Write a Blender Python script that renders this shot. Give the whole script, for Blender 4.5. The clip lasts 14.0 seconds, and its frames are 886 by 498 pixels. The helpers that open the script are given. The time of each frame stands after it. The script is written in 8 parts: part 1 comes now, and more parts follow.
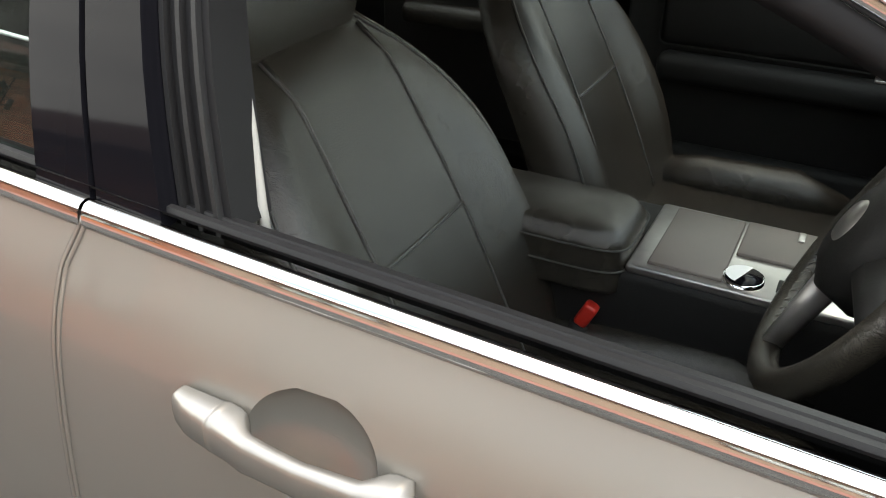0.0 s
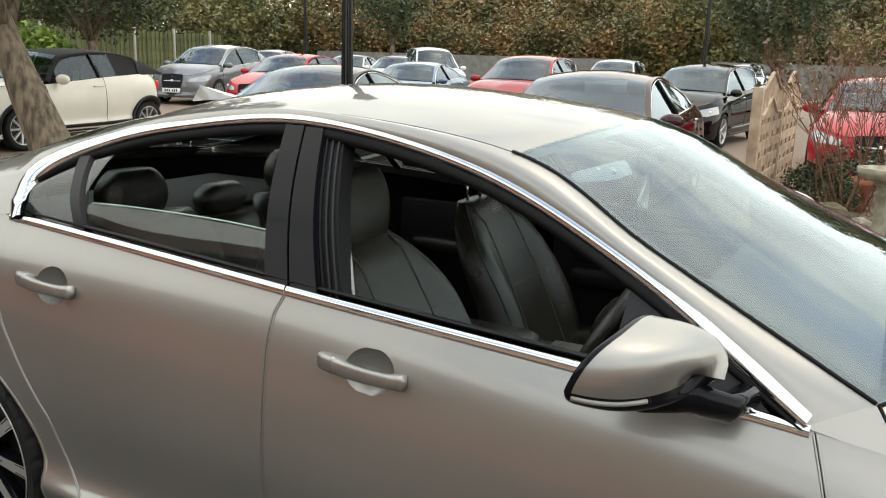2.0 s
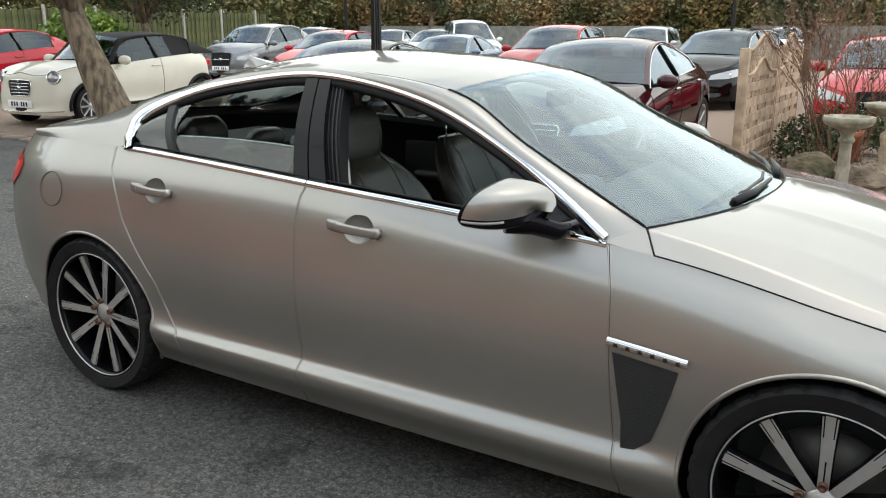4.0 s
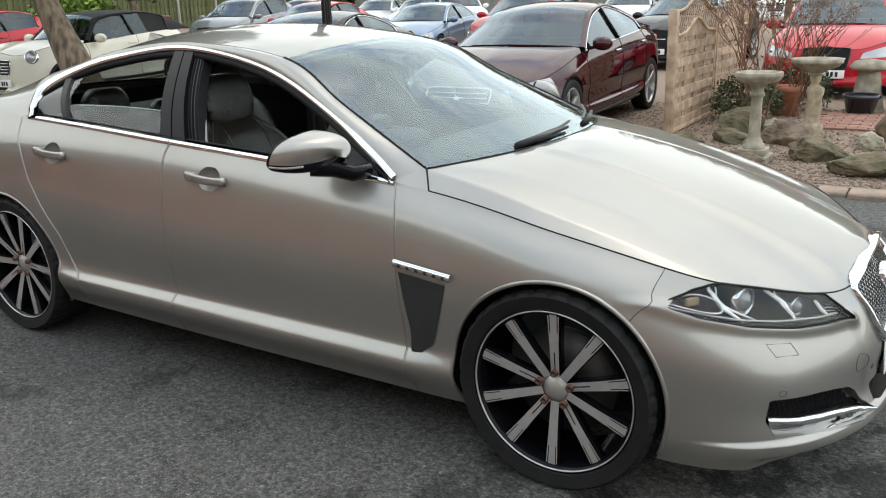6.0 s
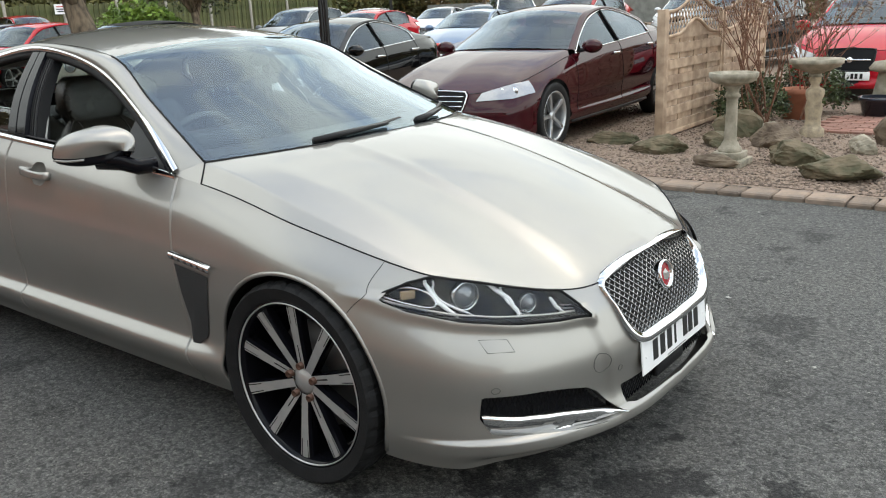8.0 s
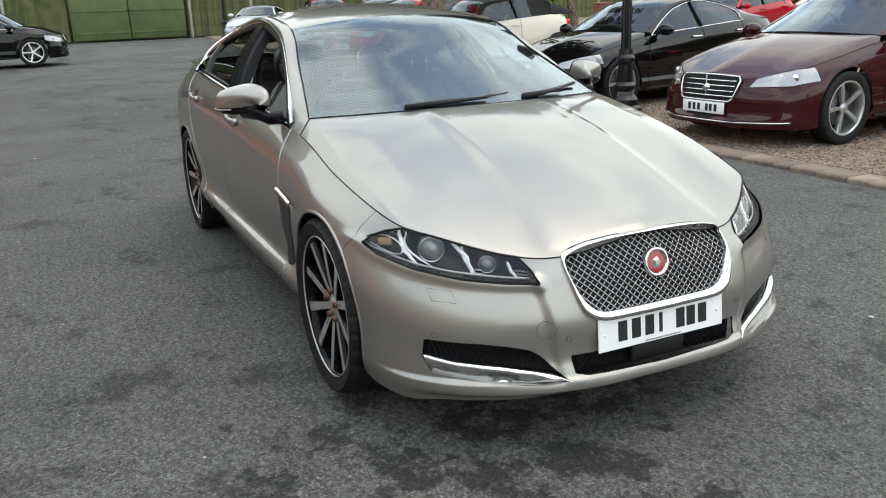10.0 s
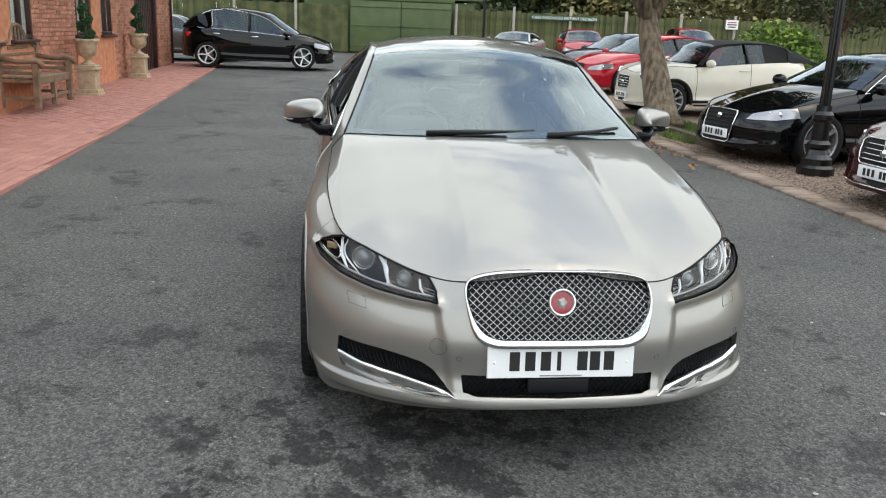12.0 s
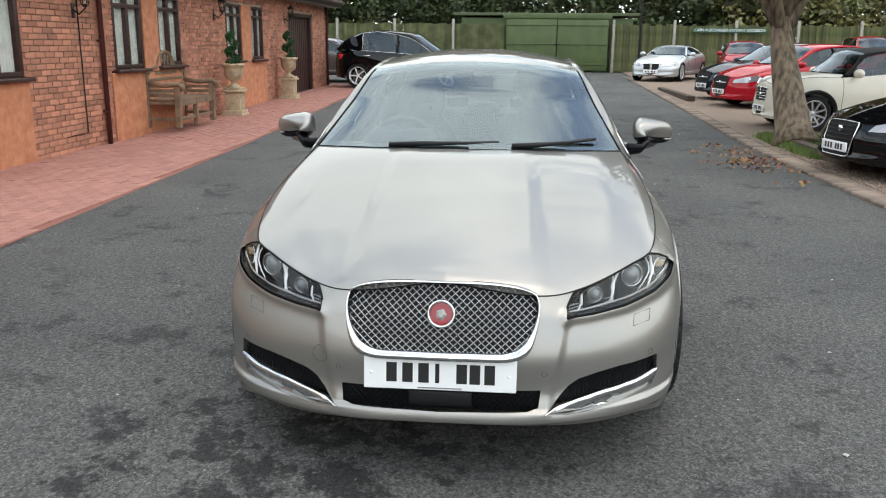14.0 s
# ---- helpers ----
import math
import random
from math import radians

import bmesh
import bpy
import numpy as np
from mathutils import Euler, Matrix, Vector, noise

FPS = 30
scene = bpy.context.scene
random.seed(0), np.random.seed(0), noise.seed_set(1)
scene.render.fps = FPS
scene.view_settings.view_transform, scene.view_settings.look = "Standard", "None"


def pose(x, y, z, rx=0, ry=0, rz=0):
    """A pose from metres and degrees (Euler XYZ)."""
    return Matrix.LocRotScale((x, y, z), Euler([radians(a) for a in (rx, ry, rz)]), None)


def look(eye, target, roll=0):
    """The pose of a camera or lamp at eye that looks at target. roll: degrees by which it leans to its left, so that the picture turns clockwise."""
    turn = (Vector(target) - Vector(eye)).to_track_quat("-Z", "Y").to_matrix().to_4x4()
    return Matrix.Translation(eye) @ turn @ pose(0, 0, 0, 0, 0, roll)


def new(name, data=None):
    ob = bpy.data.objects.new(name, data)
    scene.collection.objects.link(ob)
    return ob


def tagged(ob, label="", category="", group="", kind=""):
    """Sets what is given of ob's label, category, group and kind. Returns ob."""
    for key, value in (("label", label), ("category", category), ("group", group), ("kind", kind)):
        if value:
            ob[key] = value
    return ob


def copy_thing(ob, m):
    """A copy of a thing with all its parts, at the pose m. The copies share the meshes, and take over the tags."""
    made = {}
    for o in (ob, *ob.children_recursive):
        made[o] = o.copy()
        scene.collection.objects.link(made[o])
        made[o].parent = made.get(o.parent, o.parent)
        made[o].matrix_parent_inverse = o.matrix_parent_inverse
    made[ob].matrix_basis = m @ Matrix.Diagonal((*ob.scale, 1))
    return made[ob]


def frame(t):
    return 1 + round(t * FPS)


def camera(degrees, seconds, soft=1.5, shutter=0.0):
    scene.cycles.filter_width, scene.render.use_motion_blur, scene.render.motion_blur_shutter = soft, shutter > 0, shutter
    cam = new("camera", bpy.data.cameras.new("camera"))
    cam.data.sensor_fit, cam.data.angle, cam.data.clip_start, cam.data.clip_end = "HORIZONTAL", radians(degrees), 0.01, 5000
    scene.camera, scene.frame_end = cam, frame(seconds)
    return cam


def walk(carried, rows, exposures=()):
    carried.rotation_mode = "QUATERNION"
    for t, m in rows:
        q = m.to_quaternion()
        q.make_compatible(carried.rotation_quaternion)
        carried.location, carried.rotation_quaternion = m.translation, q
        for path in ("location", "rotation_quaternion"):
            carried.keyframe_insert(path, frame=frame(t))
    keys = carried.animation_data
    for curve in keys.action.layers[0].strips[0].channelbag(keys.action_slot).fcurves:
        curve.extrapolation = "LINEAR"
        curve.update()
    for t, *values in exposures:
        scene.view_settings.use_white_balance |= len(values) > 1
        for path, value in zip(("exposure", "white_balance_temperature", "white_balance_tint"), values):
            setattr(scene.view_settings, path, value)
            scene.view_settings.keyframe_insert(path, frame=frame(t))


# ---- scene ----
cam = camera(56.0, 14.0, soft=1.1)
PATH = [
    (0, (-1.181, -1.257, 1.365), (-1.968, 0.281, 0.359), 0.8),
    (0.3, (-1.096, -1.405, 1.411), (-1.909, 0.163, 0.473), 1.1),
    (0.5, (-1.049, -1.485, 1.439), (-1.869, 0.1, 0.536), 0.8),
    (1, (-0.902, -1.677, 1.489), (-1.751, -0.033, 0.73), 0.2),
    (1.5, (-0.723, -1.934, 1.52), (-1.593, -0.232, 0.93), 1.2),
    (2, (-0.584, -2.254, 1.548), (-1.506, -0.536, 1.1), 1.8),
    (4.3, (0.281, -3.131, 1.551), (-0.732, -1.485, 1.036), -0.0),
    (4.5, (0.356, -3.184, 1.564), (-0.654, -1.536, 1.049), -0.1),
    (5, (0.647, -3.209, 1.557), (-0.369, -1.562, 1.05), 0.1),
    (5.5, (0.849, -3.193, 1.564), (-0.17, -1.56, 1.02), -0.7),
    (6, (1.014, -3.113, 1.566), (-0.012, -1.498, 0.986), -1.7),
    (6.5, (1.249, -3.027, 1.543), (0.2, -1.423, 0.972), -1.8),
    (7, (1.521, -2.895, 1.555), (0.448, -1.316, 0.958), -2.4),
    (7.2, (1.593, -2.837, 1.541), (0.511, -1.26, 0.956), -2.2),
    (9.3, (2.571, -2.046, 1.448), (1.055, -0.865, 0.896), -3.6),
    (9.4, (2.624, -2.024, 1.449), (1.081, -0.881, 0.888), -3.6),
    (9.5, (2.653, -1.967, 1.437), (1.082, -0.874, 0.856), -3.9),
    (10, (2.942, -1.764, 1.462), (1.206, -0.952, 0.891), -2.1),
    (10.5, (3.129, -1.522, 1.48), (1.32, -0.842, 0.964), 0.6),
    (11, (3.228, -1.275, 1.498), (1.376, -0.718, 0.989), 1.6),
    (11.5, (3.386, -1.029, 1.495), (1.49, -0.648, 0.986), 2.0),
    (12, (3.51, -0.773, 1.501), (1.593, -0.521, 0.991), 2.2),
    (12.5, (3.483, -0.5, 1.498), (1.556, -0.318, 0.994), 2.0),
    (13, (3.528, -0.224, 1.493), (1.591, -0.187, 0.998), 0.6),
    (13.5, (3.588, 0.046, 1.506), (1.65, -0.052, 1.025), 0.3),
    (14, (3.53, 0.23, 1.492), (1.594, 0.067, 1.014), 0.5),
]
walk(cam, [(t, look(eye, target, roll)) for t, eye, target, roll in PATH],
     exposures=[(0, 0.94, 7400, 6), (0.6, 0.60, 7400, 6), (1.6, 0.0, 7300, 3), (4.4, 0.02, 6800, 2), (9.4, -0.02, 6750, 2), (14, -0.02, 6650, 3)])

# ---- world and light ----
world = bpy.data.worlds.new("sky")
scene.world = world
world.use_nodes = True
wn, wl = world.node_tree.nodes, world.node_tree.links
wn.clear()
w_out = wn.new("ShaderNodeOutputWorld")
w_bg = wn.new("ShaderNodeBackground")
w_sky = wn.new("ShaderNodeTexSky")
w_sky.sky_type = "NISHITA"
w_sky.sun_disc = False
w_sky.sun_elevation, w_sky.sun_rotation = radians(70), radians(24)
w_sky.air_density, w_sky.dust_density = 1.0, 2.0
w_co = wn.new("ShaderNodeTexCoord")
w_map = wn.new("ShaderNodeMapping")
w_map.inputs["Scale"].default_value = (1.0, 1.0, 2.4)
w_noise = wn.new("ShaderNodeTexNoise")
w_noise.inputs["Scale"].default_value, w_noise.inputs["Detail"].default_value = 2.3, 7.0
w_noise.inputs["Roughness"].default_value = 0.58
w_ramp = wn.new("ShaderNodeValToRGB")
w_ramp.color_ramp.elements[0].position, w_ramp.color_ramp.elements[1].position = 0.45, 0.60
w_ramp.color_ramp.elements[0].color = (0.08, 0.08, 0.08, 1)
w_noise2 = wn.new("ShaderNodeTexNoise")
w_noise2.inputs["Scale"].default_value, w_noise2.inputs["Detail"].default_value = 4.6, 5.0
w_cloud = wn.new("ShaderNodeValToRGB")
w_cloud.color_ramp.elements[0].position, w_cloud.color_ramp.elements[1].position = 0.3, 0.7
w_cloud.color_ramp.elements[0].color = (4.9, 5.1, 5.5, 1)
w_cloud.color_ramp.elements[1].color = (6.5, 6.7, 7.0, 1)
w_mix = wn.new("ShaderNodeMix")
w_mix.data_type = "RGBA"
wl.new(w_co.outputs["Generated"], w_map.inputs["Vector"])
wl.new(w_map.outputs["Vector"], w_noise.inputs["Vector"])
wl.new(w_map.outputs["Vector"], w_noise2.inputs["Vector"])
# more cloud low down, more blue overhead
w_sep = wn.new("ShaderNodeSeparateXYZ")
w_more = wn.new("ShaderNodeMath")
w_more.operation = "MULTIPLY_ADD"
w_more.inputs[1].default_value, w_more.inputs[2].default_value = -0.30, 0.25
w_sum = wn.new("ShaderNodeMath")
w_sum.operation = "ADD"
wl.new(w_co.outputs["Generated"], w_sep.inputs["Vector"])
wl.new(w_sep.outputs["Z"], w_more.inputs[0])
wl.new(w_more.outputs[0], w_sum.inputs[0])
wl.new(w_noise.outputs["Fac"], w_sum.inputs[1])
wl.new(w_sum.outputs[0], w_ramp.inputs["Fac"])
wl.new(w_noise2.outputs["Fac"], w_cloud.inputs["Fac"])
wl.new(w_ramp.outputs["Color"], w_mix.inputs[0])
wl.new(w_sky.outputs["Color"], w_mix.inputs[6])
wl.new(w_cloud.outputs["Color"], w_mix.inputs[7])
# an overcast sky is brighter overhead than at the horizon
w_grade = wn.new("ShaderNodeMapRange")
w_grade.inputs["To Min"].default_value, w_grade.inputs["To Max"].default_value = 0.98, 1.0
w_dim = wn.new("ShaderNodeVectorMath")
w_dim.operation = "SCALE"
wl.new(w_sep.outputs["Z"], w_grade.inputs["Value"])
wl.new(w_mix.outputs[2], w_dim.inputs[0])
wl.new(w_grade.outputs["Result"], w_dim.inputs["Scale"])
wl.new(w_dim.outputs["Vector"], w_bg.inputs["Color"])
w_bg.inputs["Strength"].default_value = 0.35
wl.new(w_bg.outputs["Background"], w_out.inputs["Surface"])

sun_data = bpy.data.lights.new("sun", "SUN")
sun_data.energy, sun_data.angle, sun_data.color = 0.55, radians(130), (1.0, 0.97, 0.92)
sun = new("sun", sun_data)
sun.matrix_world = look((4, 9, 27), (0, 0, 0))

# ---- materials ----
MATS = {}


def mat(name, color, rough=0.5, metal=0.0, vary=0.0, scale=8.0, bump=0.0, bump_scale=60.0, coat=0.0, spec=0.5, color2=None, detail=6.0, ramp=(0.35, 0.65), stretch=None):
    """A principled material with two scales of colour variation and a fine bump."""
    if name in MATS:
        return MATS[name]
    m = bpy.data.materials.new(name)
    m.use_nodes = True
    n, l = m.node_tree.nodes, m.node_tree.links
    b = n["Principled BSDF"]
    b.inputs["Base Color"].default_value = (*color, 1)
    b.inputs["Roughness"].default_value = rough
    b.inputs["Metallic"].default_value = metal
    b.inputs["Coat Weight"].default_value = coat
    b.inputs["Coat Roughness"].default_value = 0.03
    b.inputs["Specular IOR Level"].default_value = spec
    co = n.new("ShaderNodeTexCoord")
    place = co.outputs["Object"]
    if stretch:
        mp = n.new("ShaderNodeMapping")
        mp.inputs["Scale"].default_value = stretch
        l.new(place, mp.inputs["Vector"])
        place = mp.outputs["Vector"]
    if vary or color2:
        t = n.new("ShaderNodeTexNoise")
        t.inputs["Scale"].default_value, t.inputs["Detail"].default_value = scale, detail
        l.new(place, t.inputs["Vector"])
        r = n.new("ShaderNodeValToRGB")
        r.color_ramp.elements[0].position, r.color_ramp.elements[1].position = ramp
        other = color2 or tuple(c * (1 + vary) for c in color)
        first = color if color2 else tuple(c * (1 - vary) for c in color)
        r.color_ramp.elements[0].color, r.color_ramp.elements[1].color = (*first, 1), (*other, 1)
        l.new(t.outputs["Fac"], r.inputs["Fac"])
        l.new(r.outputs["Color"], b.inputs["Base Color"])
    if bump:
        t2 = n.new("ShaderNodeTexNoise")
        t2.inputs["Scale"].default_value, t2.inputs["Detail"].default_value = bump_scale, 4.0
        l.new(place, t2.inputs["Vector"])
        bp = n.new("ShaderNodeBump")
        bp.inputs["Strength"].default_value, bp.inputs["Distance"].default_value = bump, 0.01
        l.new(t2.outputs["Fac"], bp.inputs["Height"])
        l.new(bp.outputs["Normal"], b.inputs["Normal"])
    MATS[name] = m
    return m


def glass(name, tint, gloss=(1, 1, 1), ior=1.5):
    """Thin clear glass: tinted see-through with a Fresnel gloss."""
    if name in MATS:
        return MATS[name]
    m = bpy.data.materials.new(name)
    m.use_nodes = True
    n, l = m.node_tree.nodes, m.node_tree.links
    n.remove(n["Principled BSDF"])
    tr, gl, mx, lw = n.new("ShaderNodeBsdfTransparent"), n.new("ShaderNodeBsdfGlossy"), n.new("ShaderNodeMixShader"), n.new("ShaderNodeLayerWeight")
    tr.inputs["Color"].default_value, gl.inputs["Color"].default_value = (*tint, 1), (*gloss, 1)
    gl.inputs["Roughness"].default_value = 0.01
    lw.inputs["Blend"].default_value = 0.5
    power, scale_up = n.new("ShaderNodeMath"), n.new("ShaderNodeMath")
    power.operation, scale_up.operation = "POWER", "MULTIPLY_ADD"
    power.inputs[1].default_value = 4.4
    least = ((ior - 1) / (ior + 1)) ** 2
    scale_up.inputs[1].default_value, scale_up.inputs[2].default_value = 1 - least * 1.3, least * 1.3
    l.new(lw.outputs["Facing"], power.inputs[0])
    l.new(power.outputs[0], scale_up.inputs[0])
    l.new(scale_up.outputs[0], mx.inputs["Fac"])
    l.new(tr.outputs["BSDF"], mx.inputs[1])
    l.new(gl.outputs["BSDF"], mx.inputs[2])
    l.new(mx.outputs["Shader"], n["Material Output"].inputs["Surface"])
    MATS[name] = m
    return m


def paint(name, color, metal=0.0, rough=0.35, coat_ior=1.5):
    m = mat(name, color, rough=rough, metal=metal, coat=1.0 if metal > .7 else .8, spec=0.5 if metal else 0.0, vary=0.03, scale=3.0)
    m.node_tree.nodes["Principled BSDF"].inputs["Coat IOR"].default_value = coat_ior
    return m


CHAMPAGNE = paint("champagne_metallic_paint", (0.335, 0.322, 0.299), metal=0.76, rough=0.40, coat_ior=1.48)
CHAMPAGNE.node_tree.nodes["Principled BSDF"].inputs["Specular Tint"].default_value = (0.2, 0.2, 0.2, 1)
MESH_CHROME = mat("dark_chrome_mesh", (0.40, 0.40, 0.395), rough=0.2, metal=1.0)
CHAMPAGNE.node_tree.nodes["Principled BSDF"].inputs["Coat Weight"].default_value = 1.0
CHROME = mat("chrome", (0.68, 0.69, 0.70), rough=0.07, metal=1.0)
ALLOY = mat("machined_alloy", (0.50, 0.495, 0.485), rough=0.4, metal=0.65, vary=0.05, scale=30)
ALLOY_SILVER = mat("silver_alloy_paint", (0.52, 0.53, 0.54), rough=0.35, metal=0.8)
GLOSS_BLACK = mat("gloss_black", (0.006, 0.006, 0.008), rough=0.06, spec=0.14)
SATIN_BLACK = mat("satin_black_plastic", (0.012, 0.012, 0.013), rough=0.45, spec=.3, bump=0.05, bump_scale=300)
RUBBER = mat("tyre_rubber", (0.011, 0.011, 0.0115), rough=0.7, spec=.25, vary=0.2, scale=20, bump=0.15, bump_scale=120)
JOINT = mat("grey_panel_joint", (0.10, 0.097, 0.09), rough=0.6)
SEAL = mat("rubber_seal", (0.008, 0.008, 0.009), rough=0.6, spec=.2)
LEATHER = mat("black_leather", (0.025, 0.0225, 0.018), rough=0.27, spec=.8, vary=0.15, scale=12, bump=0.25, bump_scale=420)
CABIN_PLASTIC = mat("charcoal_cabin_plastic", (0.011, 0.011, 0.011), rough=0.6, spec=.3, bump=0.1, bump_scale=350)
CARPET = mat("black_carpet", (0.012, 0.012, 0.013), rough=0.95, bump=0.4, bump_scale=260)
STITCH = mat("grey_stitching", (0.07, 0.07, 0.066), rough=0.8)
BRUSHED = mat("brushed_aluminium_trim", (0.45, 0.44, 0.425), rough=0.34, metal=0.9, vary=0.05, scale=40)
TAUPE = mat("taupe_console_veneer", (0.15, 0.128, 0.115), rough=0.5, vary=0.1, scale=5)
HEADLINING = mat("pale_grey_headlining", (0.55, 0.54, 0.52), rough=0.9, bump=0.1, bump_scale=300)
PALE_TRIM = mat("pale_pillar_trim", (0.34, 0.34, 0.32), rough=0.6)
PLATE_WHITE = mat("white_plate", (0.86, 0.86, 0.86), rough=0.3)
INK = mat("black_ink", (0.01, 0.01, 0.01), rough=0.5)
RED_LENS = mat("red_lens", (0.62, 0.015, 0.02), rough=0.25, coat=0.3)
AMBER = mat("amber_lens", (0.7, 0.2, 0.02), rough=0.15)
BADGE_RED = mat("red_enamel", (0.28, 0.012, 0.02), rough=0.2, coat=0.6)
SCREEN_GLASS = glass("windscreen_glass", (0.72, 0.82, 0.82), gloss=(0.84, 0.94, 1.0), ior=1.9)
SIDE_GLASS = glass("side_glass", (0.55, 0.62, 0.60), ior=1.6)
LENS_GLASS = glass("clear_lens", (0.96, 0.97, 0.97), ior=1.36)
PARKED_GLASS = glass("parked_car_glass", (0.30, 0.34, 0.33), gloss=(0.8, 0.9, 1.0), ior=1.55)

# ---- mesh helpers ----
def mesh_object(name, verts, faces, material, smooth=True):
    me = bpy.data.meshes.new(name)
    me.from_pydata([tuple(map(float, v)) for v in verts], [], [tuple(int(i) for i in f) for f in faces])
    me.validate()
    me.update()
    if smooth:
        me.polygons.foreach_set("use_smooth", [True] * len(me.polygons))
    me.materials.append(material)
    return new(name, me)


def part_v(name, verts, faces, material, parent, label="", smooth=True):
    ob = mesh_object(name, verts, faces, material, smooth)
    ob.parent = parent
    return tagged(ob, label)


def part(name, bm, material, parent, label="", smooth=True):
    me = bpy.data.meshes.new(name)
    bm.to_mesh(me)
    bm.free()
    if smooth:
        me.polygons.foreach_set("use_smooth", [True] * len(me.polygons))
    me.materials.append(material)
    ob = new(name, me)
    ob.parent = parent
    return tagged(ob, label)


def thing(name, m, label, category, group="", kind=""):
    """An Empty at the base of a thing; its parts are its children."""
    ob = new(name)
    ob.empty_display_size = 0.2
    ob.matrix_basis = m
    return tagged(ob, label, category, group, kind)


def box_bm(size, at=(0, 0, 0), bevel=0.0, segments=2, turn=None, bm=None):
    """A bevelled box added to bm (or to a new one)."""
    own = bmesh.new()
    bmesh.ops.create_cube(own, size=1.0)
    bmesh.ops.scale(own, vec=size, verts=own.verts)
    if bevel:
        bmesh.ops.bevel(own, geom=own.edges[:], offset=bevel, segments=segments, affect="EDGES", profile=0.5)
    m = Matrix.Translation(at) @ (turn or Matrix())
    bmesh.ops.transform(own, matrix=m, verts=own.verts)
    if bm is None:
        return own
    return merge(bm, own)


def merge(bm, own):
    me = bpy.data.meshes.new("tmp")
    own.to_mesh(me)
    own.free()
    bm.from_mesh(me)
    bpy.data.meshes.remove(me)
    return bm


def lathe(profile, segments=32, axis="z"):
    """Verts and faces of a profile of (radius, height) turned round an axis."""
    verts, faces = [], []
    n = len(profile)
    for i in range(segments):
        a = 2 * math.pi * i / segments
        for r, h in profile:
            c, s = r * math.cos(a), r * math.sin(a)
            verts.append((c, s, h) if axis == "z" else ((c, h, s) if axis == "y" else (h, c, s)))
    for i in range(segments):
        j = (i + 1) % segments
        for k in range(n - 1):
            faces.append((i * n + k, j * n + k, j * n + k + 1, i * n + k + 1))
    return verts, faces


def tube(points, radius, sides=8, closed=False, flat=1.0):
    """Verts and faces of a tube along points; radius may be a list."""
    pts = [Vector(p) for p in points]
    n = len(pts)
    radii = radius if isinstance(radius, (list, tuple, np.ndarray)) else [radius] * n
    verts, faces, up = [], [], None
    for i, p in enumerate(pts):
        a, b = (pts[i - 1], pts[(i + 1) % n]) if closed else (pts[max(i - 1, 0)], pts[min(i + 1, n - 1)])
        d = (b - a).normalized()
        if up is None:
            up = d.orthogonal().normalized()
        up = (up - d * up.dot(d)).normalized()
        side = d.cross(up)
        for k in range(sides):
            t = 2 * math.pi * k / sides
            verts.append(p + (up * math.cos(t) + side * math.sin(t) * flat) * radii[i])
    for i in range(n if closed else n - 1):
        j = (i + 1) % n
        for k in range(sides):
            q = (k + 1) % sides
            faces.append((i * sides + k, i * sides + q, j * sides + q, j * sides + k))
    if not closed:
        faces.append(tuple(range(sides - 1, -1, -1)))
        faces.append(tuple((n - 1) * sides + k for k in range(sides)))
    return verts, faces


def grid_faces(rows, cols):
    i = np.arange(rows - 1)[:, None] * cols + np.arange(cols - 1)[None]
    i = i.ravel()
    return np.stack([i, i + 1, i + cols + 1, i + cols], 1)


def ribbon(a, b):
    """Verts and faces of a strip between two equally long rows of points."""
    return list(a) + list(b), [(i, i + 1, len(a) + i + 1, len(a) + i) for i in range(len(a) - 1)]


def catmull(knots, p):
    """A smooth curve through knots (n, ..., 3) at the places p, which run from 0 to n - 1."""
    k = np.asarray(knots, float)
    p = np.clip(np.asarray(p, float), 0, len(k) - 1 - 1e-9)
    i = np.floor(p).astype(int)
    t = (p - i)[..., None]
    ext = np.concatenate([2 * k[:1] - k[1:2], k, 2 * k[-1:] - k[-2:-1]])
    a, b, c, d = (ext[i + o] for o in range(4))
    return 0.5 * (2 * b + (c - a) * t + (2 * a - 5 * b + 4 * c - d) * t**2 + (3 * b - a - 3 * c + d) * t**3)


def polygon_distance(points):
    """A signed distance (inside: minus) to a polygon, for arrays of 2D points."""
    q = np.array(points, float)

    def distance(xy):
        best, inside = np.full(xy.shape[:-1], 1e9), np.zeros(xy.shape[:-1], bool)
        for a, b in zip(q, np.roll(q, -1, 0)):
            e, w = b - a, xy - a
            t = np.clip((w @ e) / (e @ e), 0, 1)
            best = np.minimum(best, ((w - t[..., None] * e) ** 2).sum(-1))
            cross = (a[1] > xy[..., 1]) != (b[1] > xy[..., 1])
            at = a[0] + (xy[..., 1] - a[1]) * e[0] / (e[1] if abs(e[1]) > 1e-9 else 1e-9)
            inside ^= cross & (xy[..., 0] < at)
        return np.where(inside, -1, 1) * np.sqrt(best)

    return distance


